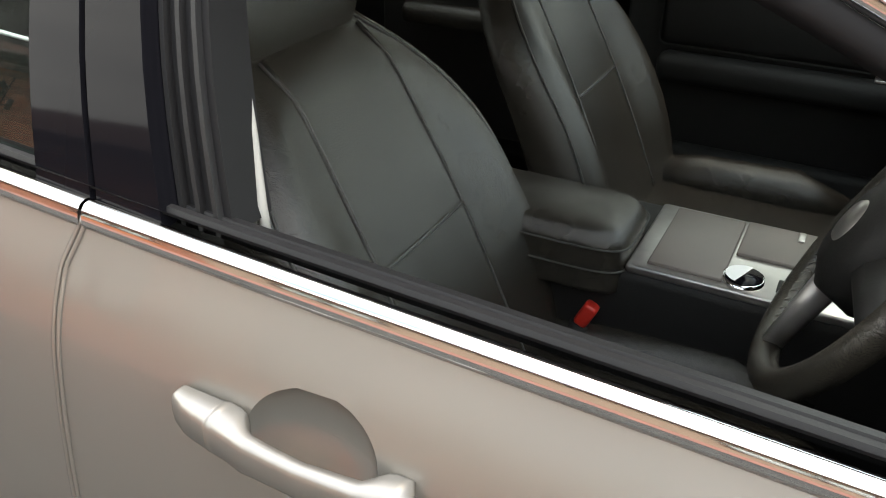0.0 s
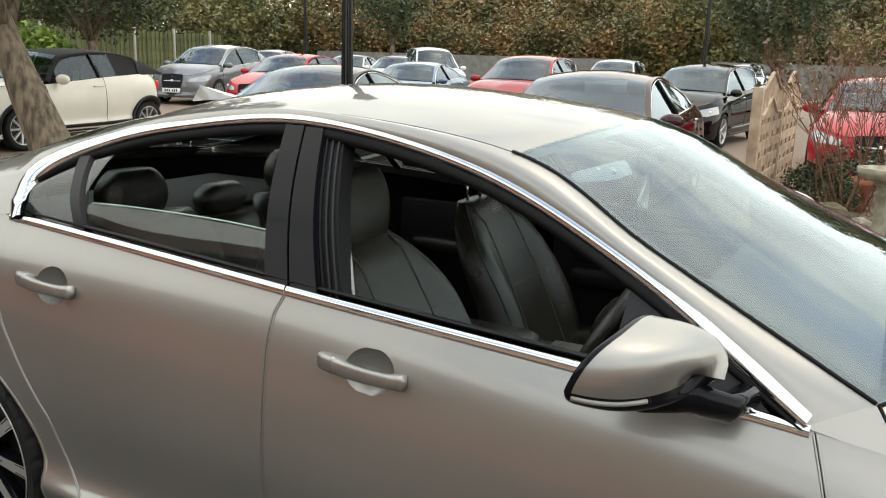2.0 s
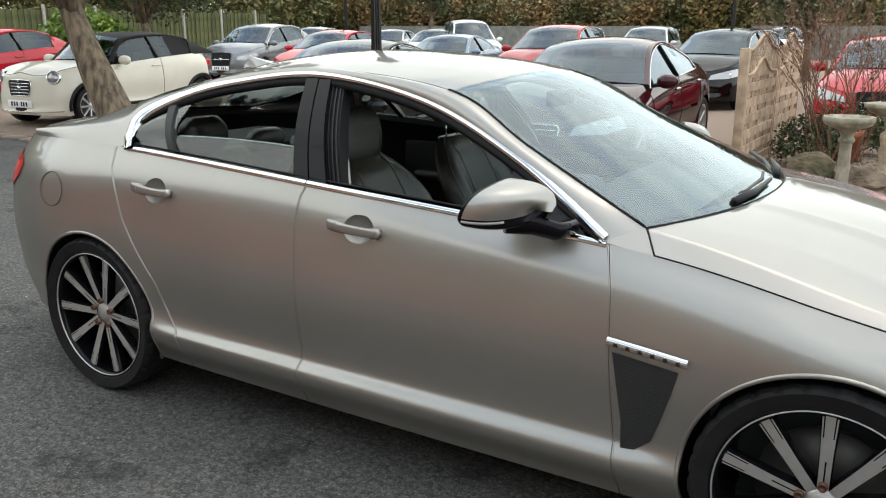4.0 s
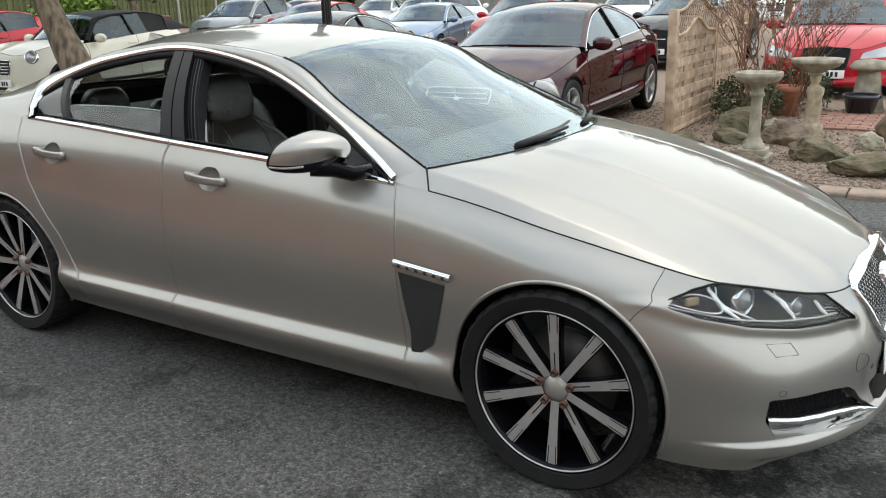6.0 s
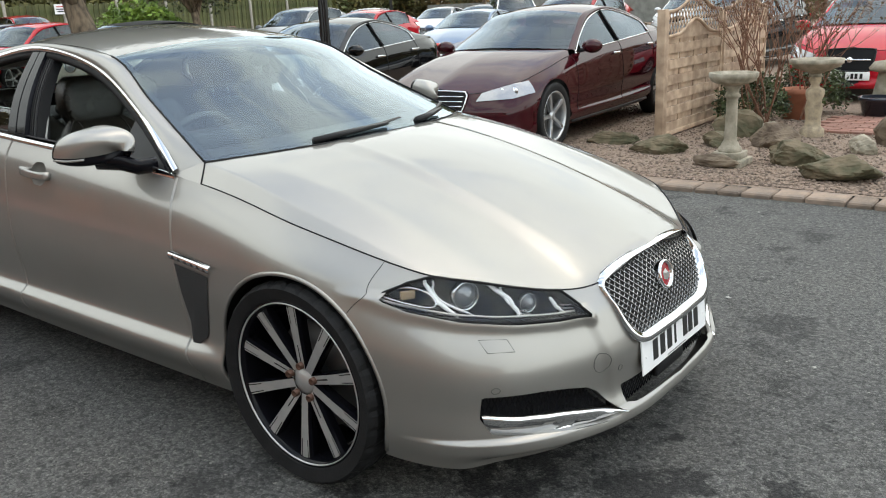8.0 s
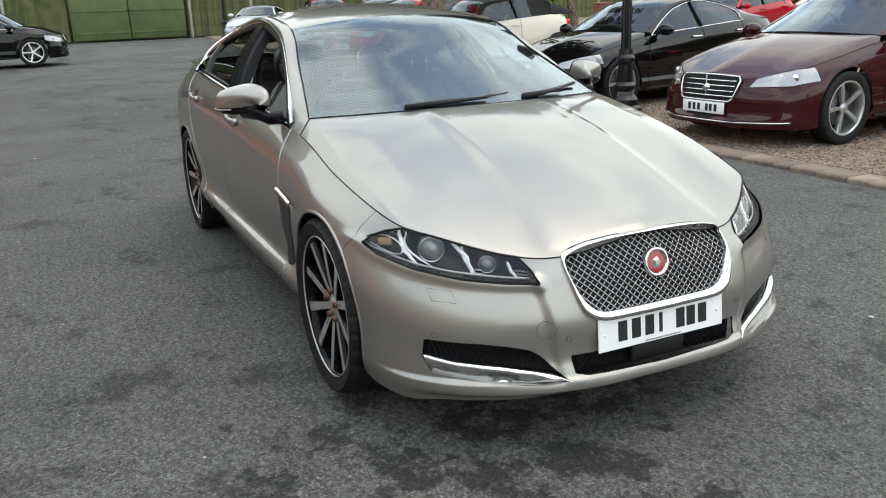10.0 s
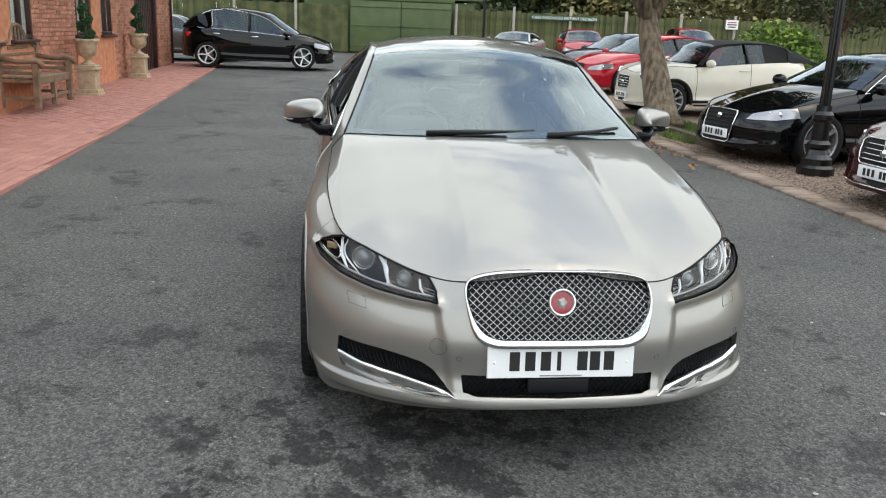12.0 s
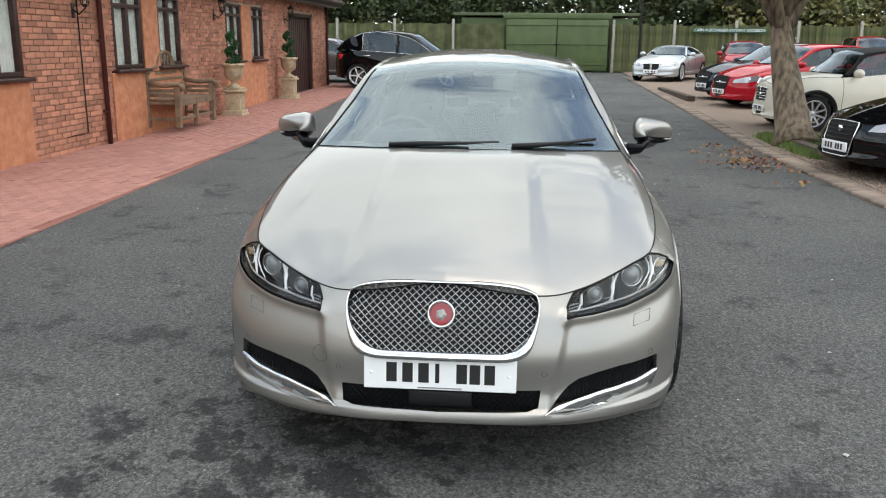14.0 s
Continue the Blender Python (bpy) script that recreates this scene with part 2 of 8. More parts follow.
def cut_surface(surface, p, v, distance, keep=1):
    """Verts and faces of surface(p, v) on one side of distance(xyz) = 0, the rim pulled onto that line."""
    rows, cols = p.shape
    p, v = p.ravel().copy(), v.ravel().copy()
    faces = grid_faces(rows, cols)
    d = keep * distance(surface(p, v))
    faces = faces[(d[faces] > 0).any(1)]
    used = np.unique(faces)
    rim = used[d[used] < 0]
    e = 1e-3
    for _ in range(6):
        x0, f = surface(p[rim], v[rim]), None
        f = keep * distance(x0)
        gp = (keep * distance(surface(p[rim] + e, v[rim])) - f) / e
        gv = (keep * distance(surface(p[rim], v[rim] + e)) - f) / e
        g = np.maximum(gp**2 + gv**2, 1e-4)
        p[rim] -= np.clip(f * gp / g, -0.15, 0.15)
        v[rim] -= np.clip(f * gv / g, -0.15, 0.15)
    index = np.full(rows * cols, -1)
    index[used] = np.arange(len(used))
    return surface(p[used], v[used]), index[faces]


def mirrored(verts, faces):
    """The same mesh on the other side of the plane y = 0."""
    w = np.array(verts, float) * (1, -1, 1)
    return w, [tuple(f[::-1]) for f in faces]


def joined(*meshes):
    verts, faces = [], []
    for w, f in meshes:
        o = len(verts)
        verts += [tuple(x) for x in w]
        faces += [tuple(int(i) + o for i in g) for g in f]
    return verts, faces

# ---- car bodies: six lines run round the body from the nose to the tail, on the side y > 0 ----
SILL = [(.86, 0, .19), (.85, .3, .19), (.79, .54, .19), (.63, .745, .185), (.40, .855, .185), (0, .85, .2), (-.6, .855, .2), (-1.75, .86, .205), (-2.7, .86, .22), (-3.3, .84, .26), (-3.68, .64, .28), (-4.05, 0, .28)]
LIP = [(.905, 0, .245), (.89, .3, .245), (.81, .54, .25), (.665, .745, .255), (.43, .87, .265), (0, .91, .30), (-.6, .905, .32), (-1.75, .908, .33), (-2.7, .915, .36), (-3.3, .885, .40), (-3.72, .66, .42), (-4.08, 0, .42)]
HOLLOW = [(.865, 0, .33), (.855, .3, .33), (.79, .53, .34), (.655, .745, .35), (.425, .875, .37), (0, .905, .42), (-.6, .88, .40), (-1.75, .882, .41), (-2.7, .90, .45), (-3.3, .89, .50), (-3.74, .67, .52), (-4.09, 0, .52)]
FLANK = [(.875, 0, .46), (.86, .3, .46), (.795, .51, .47), (.655, .735, .49), (.43, .872, .54), (0, .92, .60), (-.6, .90, .62), (-1.75, .908, .64), (-2.7, .92, .67), (-3.3, .90, .70), (-3.75, .68, .72), (-4.10, 0, .72)]
SHOULDER = [(.835, 0, .60), (.82, .3, .575), (.755, .47, .585), (.60, .68, .64), (.38, .83, .68), (0, .90, .745), (-.6, .875, .83), (-1.75, .885, .90), (-2.7, .90, .94), (-3.3, .865, .93), (-3.73, .655, .90), (-4.07, 0, .90)]
BELT = [(.79, 0, .70), (.775, .3, .655), (.70, .47, .66), (.55, .66, .715), (.40, .765, .755), (0, .815, .845), (-.6, .80, .945), (-1.75, .835, 1.03), (-2.7, .825, 1.083), (-3.3, .76, 1.08), (-3.68, .58, 1.06), (-3.99, 0, 1.04)]
# the upper edge of the side windows, on along the boot, and the edge of windscreen, roof and rear screen
FRAME = [(-.66, .80, .955), (-1.0, .70, 1.145), (-1.4, .615, 1.30), (-1.88, .58, 1.372), (-2.3, .605, 1.330), (-2.56, .672, 1.262), (-2.70, .742, 1.188), (-2.725, .823, 1.088), (-3.1, .79, 1.083), (-3.45, .735, 1.075)]
GUTTER = [(-.555, .742, .998), (-.98, .645, 1.19), (-1.31, .575, 1.348), (-1.88, .53, 1.405), (-2.3, .545, 1.375), (-2.6, .575, 1.305), (-2.8, .605, 1.262), (-2.95, .625, 1.213), (-3.15, .65, 1.158), (-3.45, .69, 1.098)]


class CarShape:
    """Car lines, stretched from the saloon above to another car's sizes."""

    def __init__(self, front=.9, base=2.909, rear=1.19, width=1.877, belt=1.03, roof=1.435, cabin=(-.6, -3.45), tail_up=0.0, clearance=0.0, nose_up=0.0, upright=0.0):
        def bend(line, upper=False):
            q = np.array(line, float)
            x = q[:, 0].copy()
            low = .195 + clearance + (q[:, 2] - .195) * (belt - .195 - clearance) / .835
            if upper:
                q[:, 0] = np.interp(x, [-3.45, -.6], [cabin[1], cabin[0]])
                q[:, 2] = np.where(q[:, 2] < 1.03, low, belt + (q[:, 2] - 1.03) * (roof - belt) / .405)
                q[1:5, 0] += upright * np.array((.5, 1.0, .8, .3))
                last = 6 if line is FRAME else 8
                for k in range(4, last + 1):
                    q[k, 2] += tail_up * (1 - .12 * max(0, k - 5)) * (roof - .03 * (k - 3) - q[k, 2])
            else:
                q[:, 0] = np.where(x > 0, x * front / .9, np.where(x > -2.909, x * base / 2.909, -base + (x + 2.909) * rear / 1.19))
                q[:, 2] = low
                if line is BELT or line is SHOULDER:
                    q[:, 2] += nose_up * np.clip((x + .6) / .9, 0, 1)
            q[:, 1] *= width / 1.877
            return q

        self.plain = (front, base, rear, width, belt, roof) == (.9, 2.909, 1.19, 1.877, 1.03, 1.435)
        if self.plain:
            self.lines = np.array([SILL, LIP, HOLLOW, FLANK, SHOULDER, BELT])
            self.frame, self.gutter = np.array(FRAME), np.array(GUTTER)
        else:
            self.lines = np.array([bend(q) for q in (SILL, LIP, HOLLOW, FLANK, SHOULDER, BELT)])
            self.frame, self.gutter = bend(FRAME, True), bend(GUTTER, True)
        self.base = base
        self.crown = 0.055

    def side(self, p, v):
        p, v = np.broadcast_arrays(np.asarray(p, float), np.asarray(v, float))
        rows = np.stack([catmull(q, p) for q in self.lines])
        v = np.clip(v, 0, 5 - 1e-9)
        i = np.floor(v).astype(int)
        t = (v - i)[..., None]
        ext = np.concatenate([2 * rows[:1] - rows[1:2], rows, 2 * rows[-1:] - rows[-2:-1]])
        at = np.indices(v.shape)
        a, b, c, d = (ext[(i + o, *at)] for o in range(4))
        q = 0.5 * (2 * b + (c - a) * t + (2 * a - 5 * b + 4 * c - d) * t**2 + (3 * b - a - 3 * c + d) * t**3)
        return self.moulded(q) if self.plain else q

    @staticmethod
    def moulded(q):
        """The saloon's crisp lines: the swage along its doors, the prow round its grille and the lip of its bumper."""
        def step(a, b, u):
            t = np.clip((u - a) / (b - a), 0, 1)
            return t * t * (3 - 2 * t)

        x, y, z = q[..., 0], q[..., 1], q[..., 2]
        out = q.copy()
        along = step(-2.72, -2.35, x) * step(-.36, -.56, x)
        out[..., 1] += .013 * along * step(.385, .352, z) * step(.225, .31, z)
        edge = .37 + .06 * np.clip((z - .26) / .33, 0, 1)
        out[..., 0] += .011 * step(.55, .7, x) * step(edge + .022, edge - .012, y) * step(.24, .30, z) * step(.66, .58, z)
        lip = step(.38, .60, x) * step(.284, .268, z)
        out[..., 0] += .015 * lip
        out[..., 1] += .008 * lip * step(.3, .6, y)
        out[..., 0] -= .05 * step(.55, .70, x) * step(.238, .20, z)
        return out

    def p_at(self, x, line=3):
        """The place on a line with this x (behind the nose)."""
        p = np.linspace(3, 11, 800)
        return np.interp(-np.asarray(x, float), -catmull(self.lines[line], p)[:, 0], p)

    def across(self, s, t, fore=0.0, crown=None):
        """A surface from gutter to gutter: s along the gutter (0 to 9), t from -1 to 1 across; fore pushes the middle ahead."""
        g = catmull(self.gutter, s)
        q = 1 - np.abs(t) ** 2.3
        out = g * np.stack([np.ones_like(t), t, np.ones_like(t)], -1)
        out[..., 0] += fore * q
        out[..., 2] += (self.crown if crown is None else crown) * q
        return out

    def bonnet(self, s, t, cowl_x=-.36):
        """A patch between the bonnet's four edges: s from nose (0) to screen (1), t from -1 to 1."""
        L, a = self.lines[5], np.abs(t)
        k4 = 4.0
        side = catmull(L, k4 + s * (self.p_cowl - k4))
        nose = catmull(L, a * k4)
        c = catmull(L, np.array([self.p_cowl]))[0]
        g = self.gutter[0]
        tf = np.minimum(a / .92, 1)
        w = 1 - tf**2.2
        foot = np.stack([g[0] + self.cowl_fore * w + .007, tf * g[1], g[2] + .02 * w - .003], -1)
        k = np.clip((a - .92) / .08, 0, 1)[..., None]
        rear = foot * (1 - k) + c * k
        n0, n1, r0 = catmull(L, np.array([0.0]))[0], catmull(L, np.array([k4]))[0], np.array([g[0] + self.cowl_fore + .007, 0, g[2] + .017])
        mid = n0 + (r0 - n0) * s[..., None]
        A, S = a[..., None], s[..., None]
        q = nose * (1 - S) + rear * S + mid * (1 - A) + side * A - ((n0 * (1 - A) + n1 * A) * (1 - S) + (r0 * (1 - A) + c * A) * S)
        q[..., 1] *= np.where(t < 0, -1, 1)
        q[..., 2] += .05 * np.sin(np.pi * np.clip(s, 0, 1)) ** .8 * (1 - a**2.5)
        return q

    p_cowl, cowl_fore = 5.885, .22


def arch_distance(x0, z0, r):
    def distance(q):
        return np.where(np.abs(q[..., 1]) > .3, np.hypot(q[..., 0] - x0, q[..., 2] - z0) - r, 1.0)

    return distance


def param_grid(a, b, cols, v0=0.0, v1=5.0, rows=46):
    """A grid between two seams; a and b give p for an array of v."""
    v = np.linspace(v0, v1, rows)
    pa, pb = (f(v) if callable(f) else np.full(rows, float(f)) for f in (a, b))
    t = np.linspace(0, 1, cols)
    return pa[:, None] + (pb - pa)[:, None] * t, np.repeat(v[:, None], cols, 1)


def nearest(*distances):
    return lambda q: np.min([d(q) for d in distances], 0)


def wheel(parent, at, out, radius=.343, rim=.275, width=.27, spokes=10, style="split", detail=True, rim_mat=None, turn=0.0):
    """A wheel with its tyre, rim, spokes and brake disc; out is +1 or -1, the side that it faces along y."""
    hub = thing("wheel", Matrix.Translation(at) @ pose(0, 0, 0, 0, 0, 0 if out > 0 else 180), "", "")
    hub.parent = parent
    h, seg = width / 2, 128 if detail else 36
    prof = [(rim * .97, -h * .8), (rim + .012, -h * .92), (radius * .95, -h), (radius - .008, -h * .93), (radius, -h * .80)]
    if detail:
        for k in (-.3, 0, .3):
            prof += [(radius, k * h - .022), (radius - .007, k * h - .018), (radius - .007, k * h + .0), (radius, k * h + .004)]
    prof += [(radius, h * .50), (radius, h * .80), (radius - .008, h * .93), (radius * .95, h), (rim + .012, h * .92), (rim * .97, h * .8)]
    tv, tf = lathe(prof, seg, "y")
    if detail:
        # every other row of blocks is cut back across the shoulders
        tv = [(x * .984, y, z * .984) if (i // len(prof)) % 4 == 0 and abs(y) > h * .45 and math.hypot(x, z) > radius * .96 else (x, y, z) for i, (x, y, z) in enumerate(tv)]
    part_v("tyre", tv, tf, RUBBER, hub, smooth=not detail)
    part_v("rim", *lathe([(rim * .93, -h * .8), (rim * .93, h * .3), (rim * .955, h * .72), (rim * .975, h * .86), (rim + .006, h * .9), (rim + .008, h * .82), (rim * .98, h * .78)], seg, "y"), GLOSS_BLACK if style == "split" else (rim_mat or ALLOY_SILVER), hub)
    if style == "split":
        part_v("rim_lip", *lathe([(rim * .985, h * .84), (rim * .99, h * .90), (rim * 1.0, h * .91), (rim * 1.005, h * .88)], seg, "y"), ALLOY, hub, "machined silver rim edge")
    part_v("brake_disc", *lathe([(.05, -.01), (rim * .66, -.01), (rim * .66, .012), (.05, .012)], 32, "y"), mat("brake_steel", (.10, .098, .095), rough=.5, metal=.7), hub)
    for i in range(spokes):
        a = 2 * math.pi * i / spokes + radians(turn)
        bm = bmesh.new()
        r0, r1 = .045, rim * .965
        w0, w1 = (.044, .050) if style == "split" else (.042, .036 if spokes > 7 else .05)
        y0, y1 = h * .62, h * .80
        ring = []
        for r, w, y in ((r0, w0 * .8, y0), (r0 + .5 * (r1 - r0), (w0 + w1) * .42, y0 + .55 * (y1 - y0)), (r1, w1, y1)):
            ring.append([bm.verts.new((r, y - d, k * w / 2)) for d, k in ((0, -.8), (.0, .8), (.012, 1), (.04, .85), (.04, -.85), (.012, -1))])
        for u, w in zip(ring, ring[1:]):
            for k in range(6):
                bm.faces.new((u[k], u[(k + 1) % 6], w[(k + 1) % 6], w[k]))
        bm.faces.new(ring[0][::-1])
        bm.faces.new(ring[-1])
        bmesh.ops.rotate(bm, matrix=Matrix.Rotation(a, 3, "Y"), verts=bm.verts)
        sp = part("spoke", bm, GLOSS_BLACK if style == "split" else (rim_mat or ALLOY_SILVER), hub, smooth=False)
        if style == "split" and detail:
            # the machined face, parted by fine black lines near the rim and, on every other spoke, near the hub
            face = bmesh.new()
            rm = r0 + .5 * (r1 - r0)

            def strip(ra, rb, ka, kb, taper=0.0):
                row = []
                for r in np.linspace(ra, rb, 4):
                    w = float(np.interp(r, (r0, rm, r1), (w0 * .8, (w0 + w1) * .42, w1))) * .5 * .8
                    y = float(np.interp(r, (r0, rm, r1), (y0, y0 + .55 * (y1 - y0), y1))) + .0012
                    row.append([face.verts.new((r, y, w * ka)), face.verts.new((r, y, w * (kb - taper * (r - ra))))])
                for u, w in zip(row, row[1:]):
                    face.faces.new((u[0], u[1], w[1], w[0]))

            ro = r1 - .30 * (r1 - r0)
            if i % 2:
                strip(r0, r0 + .085, -1, -.14)
                strip(r0, r0 + .085, .14, 1)
                strip(r0 + .085, ro, -1, 1)
            else:
                strip(r0, ro, -1, 1)
            strip(ro, r1 - .003, -.62, .62)
            strip(ro, r1 - .006, -1.0, -.80)
            strip(ro, r1 - .006, .80, 1.0)
            bmesh.ops.rotate(face, matrix=Matrix.Rotation(a, 3, "Y"), verts=face.verts)
            bmesh.ops.recalc_face_normals(face, faces=face.faces)
            part("spoke_face", face, ALLOY, sp, "machined silver spoke face", smooth=False)
    part_v("hub_cap", *lathe([(.0, h * .68), (.026, h * .675), (.031, h * .65), (.036, h * .63), (.047, h * .60), (.049, h * .4)], 24, "y"), ALLOY if style == "split" else (rim_mat or ALLOY_SILVER), hub)
    if detail:
        for i in range(5):
            a = 2 * math.pi * (i + .25) / 5
            v, f = lathe([(0, h * .72), (.006, h * .72), (.009, h * .755), (.012, h * .755), (.013, h * .58)], 10, "y")
            v = [(x + .057 * math.cos(a), y, z + .057 * math.sin(a)) for x, y, z in v]
            part_v("wheel_bolt", v, f, mat("rusty_bolt", (.14, .08, .06), rough=.5, metal=.8), hub, "dull bronze wheel bolt")
    return hub

# ---- the champagne saloon ----
def build_saloon():
    S = CarShape()
    car = thing("saloon_car", Matrix(), "champagne metallic saloon, driver's window open, parked on asphalt", "car")
    R = .372
    arches = nearest(arch_distance(0, .345, R), arch_distance(-2.909, .345, R))

    def P(x):
        return float(S.p_at(x))

    # front openings, drawn on the plane across the car (|y|, z)
    def front(points):
        d = polygon_distance(points)
        return lambda q: np.where(q[..., 0] > .2, d(np.abs(q[..., 1:])), 1.0)

    grille_shape = [(-.1, .456), (.03, .456), (.11, .456), (.19, .456), (.235, .459), (.272, .473), (.298, .50), (.315, .54), (.327, .585), (.332, .622), (.326, .650), (.305, .670), (.26, .686), (.19, .696), (.11, .700), (.03, .701), (-.1, .701)]
    lamp_shape = [(.424, .582), (.428, .612), (.455, .66), (.55, .70), (.66, .735), (.735, .744), (.79, .724), (.83, .702), (.860, .682), (.835, .655), (.76, .625), (.64, .60), (.52, .586)]
    fog_shape = [(.766, .412), (.70, .408), (.62, .402), (.54, .390), (.475, .374), (.440, .352), (.405, .312), (.366, .270), (.44, .262), (.58, .274), (.69, .283), (.752, .296), (.770, .345)]
    mouth_shape = [(-.1, .344), (.345, .344), (.338, .286), (.30, .277), (-.1, .271)]
    grille_d, lamp_d, fog_d, mouth_d = front(grille_shape), front(lamp_shape), front(fog_shape), front(mouth_shape)

    gap = .0013

    def seam(xs, vs, off=0.0):
        """A seam: x at some v, as p over v."""
        return lambda v: S.p_at(np.interp(v, vs, xs) - off)

    bumper_seam = lambda off: seam([.15, .15, .2, .255, .335, .33], [0, 2, 3, 3.4, 4, 5], off)
    front_seam = lambda off: seam([-.545, -.56, -.585, -.60, -.64], [0, 1.5, 3, 4, 5], off)
    mid_seam = lambda off: seam([-1.755, -1.757, -1.758, -1.758, -1.756, -1.740], [0, 1.5, 3, 4, 4.6, 5], off)
    rear_seam = lambda off: seam([-2.36, -2.39, -2.50, -2.66, -2.745, -2.77], [0, 1.3, 2.6, 3.5, 4.4, 5], off)

    def panel(name, a, b, cols, holes, label="", both=True, rows=60, sides=(1, -1), surface=None):
        p, v = param_grid(a, b, cols, rows=rows)
        w, f = cut_surface(surface or S.side, p, v, holes)
        made = []
        if both:
            made.append(part_v(name, *joined((w, f[:, ::-1]), mirrored(w, f[:, ::-1])), CHAMPAGNE, car, label))
        else:
            for s in sides:
                m = (w, f[:, ::-1]) if s > 0 else mirrored(w, f[:, ::-1])
                made.append(part_v(name, *m, CHAMPAGNE, car, label))
        return made

    def brow(p, v):
        """The bumper swells to a ledge along the foot of each headlamp."""
        q = S.side(p, v)
        foot = .597 + .095 * np.clip((q[..., 1] - .43) / .43, 0, 1)
        k = np.exp(-(np.maximum(lamp_d(q), 0) / .022) ** 2) * np.clip((foot + .02 - q[..., 2]) / .03, 0, 1)
        return q + k[..., None] * np.array((.014, .007, .003))

    holes = nearest(arches, grille_d, lamp_d, fog_d, mouth_d)
    panel("front_bumper", 0.0, bumper_seam(-gap), 150, holes, "champagne front bumper with fog intakes", rows=150, surface=brow)
    panel("front_wing", bumper_seam(gap), front_seam(-gap), 80, nearest(arches, lamp_d), both=False, surface=brow, rows=90)
    CUP_X, CUP_Z = 0.0607, 0.0484

    def cup_distance(x0, z0):
        def distance(q):
            r = np.hypot((q[..., 0] - x0) / CUP_X, (q[..., 2] - z0) / CUP_Z)
            return (r - 1) * CUP_Z
        return distance

    fdoors = panel("front_door", front_seam(gap), mid_seam(-gap), 120, nearest(arches, cup_distance(-1.489, .902)), both=False, rows=100)
    rdoors = panel("rear_door", mid_seam(gap), rear_seam(-gap), 100, nearest(arches, cup_distance(-2.465, .938)), both=False, rows=100)
    panel("rear_quarter", rear_seam(gap), 11.0, 130, arches, both=True)

    # folded edges that catch the light along the door gaps
    for line, off in ((front_seam, .003), (front_seam, -.003), (mid_seam, .003), (mid_seam, -.003), (rear_seam, .003), (rear_seam, -.003)):
        vv = np.linspace(.35, 4.97, 70)
        q = S.side(line(off)(vv), vv)
        q = q[arches(q) > .012] + (0, .0002, 0)
        for sg in (1, -1):
            part_v("door_edge", *tube(q * (1, sg, 1), .0025, 6), CHAMPAGNE, car)

    # dark inner shell behind the gaps
    p, v = param_grid(0.35, 10.7, 150, .3, 4.9, rows=24)
    inner = nearest(arch_distance(0, .345, R + .01), arch_distance(-2.909, .345, R + .01), lambda q: np.where(q[..., 0] > .2, -1.0, 1.0))
    w, f = cut_surface(lambda a, b: S.side(a, b) * (1, .955, 1), p, v, inner)
    part_v("inner_shell", *joined((w, f[:, ::-1]), mirrored(w, f[:, ::-1])), SEAL, car)

    # wheel arch lips and liners
    for x0 in (0, -2.909):
        for s in (1, -1):
            arc = []
            for a in np.linspace(radians(-22), radians(202), 60):
                x, z = x0 + R * math.cos(a), .345 + R * math.sin(a)
                if z < .205:
                    continue
                pp = P(x)
                vv = np.linspace(0, 5, 160)
                q = S.side(np.full(160, pp), vv)
                k = int(np.argmin(np.abs(q[:, 2] - z) + .3 * np.abs(q[:, 0] - x)))
                arc.append((x, s * (q[k, 1] - .004), z))
            part_v("arch_lip", *tube(arc, .008, 6), CHAMPAGNE, car)
            ring = [(x, y * .99, z) for x, y, z in arc]
            part_v("arch_liner", *ribbon([(x, y, z) for x, y, z in ring], [(x, s * .55, z) for x, y, z in ring]), SEAL, car)
    # floor pan and sills underneath
    part("underbody", box_bm((3.9, 1.5, .05), (-1.5, 0, .235), .02), SEAL, car)

    # bonnet, screens, roof
    s, t = np.meshgrid(np.linspace(0, 1, 80), np.linspace(-1, 1, 181), indexing="ij")
    q = S.bonnet(s, t)
    # the two halves flow into each other over the centre line
    kernel = np.hanning(43)[1:-1] / np.hanning(43)[1:-1].sum()
    even = np.stack([np.convolve(np.pad(row, 20, mode="edge"), kernel, "valid") for row in q[..., 2]])
    near = np.clip((.32 - np.abs(t)) / .12, 0, 1) * np.clip(s / .08, 0, 1)
    q[..., 2] += (even - q[..., 2]) * near * near * (3 - 2 * near)
    # a raised middle between two crisp creases from the screen to the grille's corners, and a softer one outside each
    ay = np.abs(q[..., 1])
    fall = np.clip((ay - (.285 + .035 * (1 - s) - .015)) / .075, 0, 1)
    swell = np.clip(np.sin(np.pi * np.clip(s * .86 + .1, 0, 1)), 0, 1) ** .6 * np.clip(s / .12, 0, 1)
    q[..., 2] += swell * (.010 * (1 - fall * fall * (3 - 2 * fall)) + .0015 * np.exp(-((ay - .275 - .035 * (1 - s)) / .018) ** 2))
    q[..., 2] += swell * .003 * np.exp(-((ay - (.60 + .03 * s)) / .05) ** 2)
    horn = np.clip(1 - s / .42, 0, 1) ** 1.3 * np.clip(s / .03, 0, 1)
    q[..., 2] += .011 * horn * np.exp(-(np.maximum(ay - .335, 0) / .045) ** 2) * np.clip((.43 - ay) / .03, 0, 1)
    bw, bf = q.reshape(-1, 3), grid_faces(80, 181)
    part_v("bonnet", bw, bf, CHAMPAGNE, car, "champagne bonnet with two soft creases")
    edge = catmull(S.lines[5], np.linspace(0, S.p_cowl, 120))
    line = np.concatenate([(edge * (1, -1, 1))[::-1], edge]) + (0, 0, .0005)
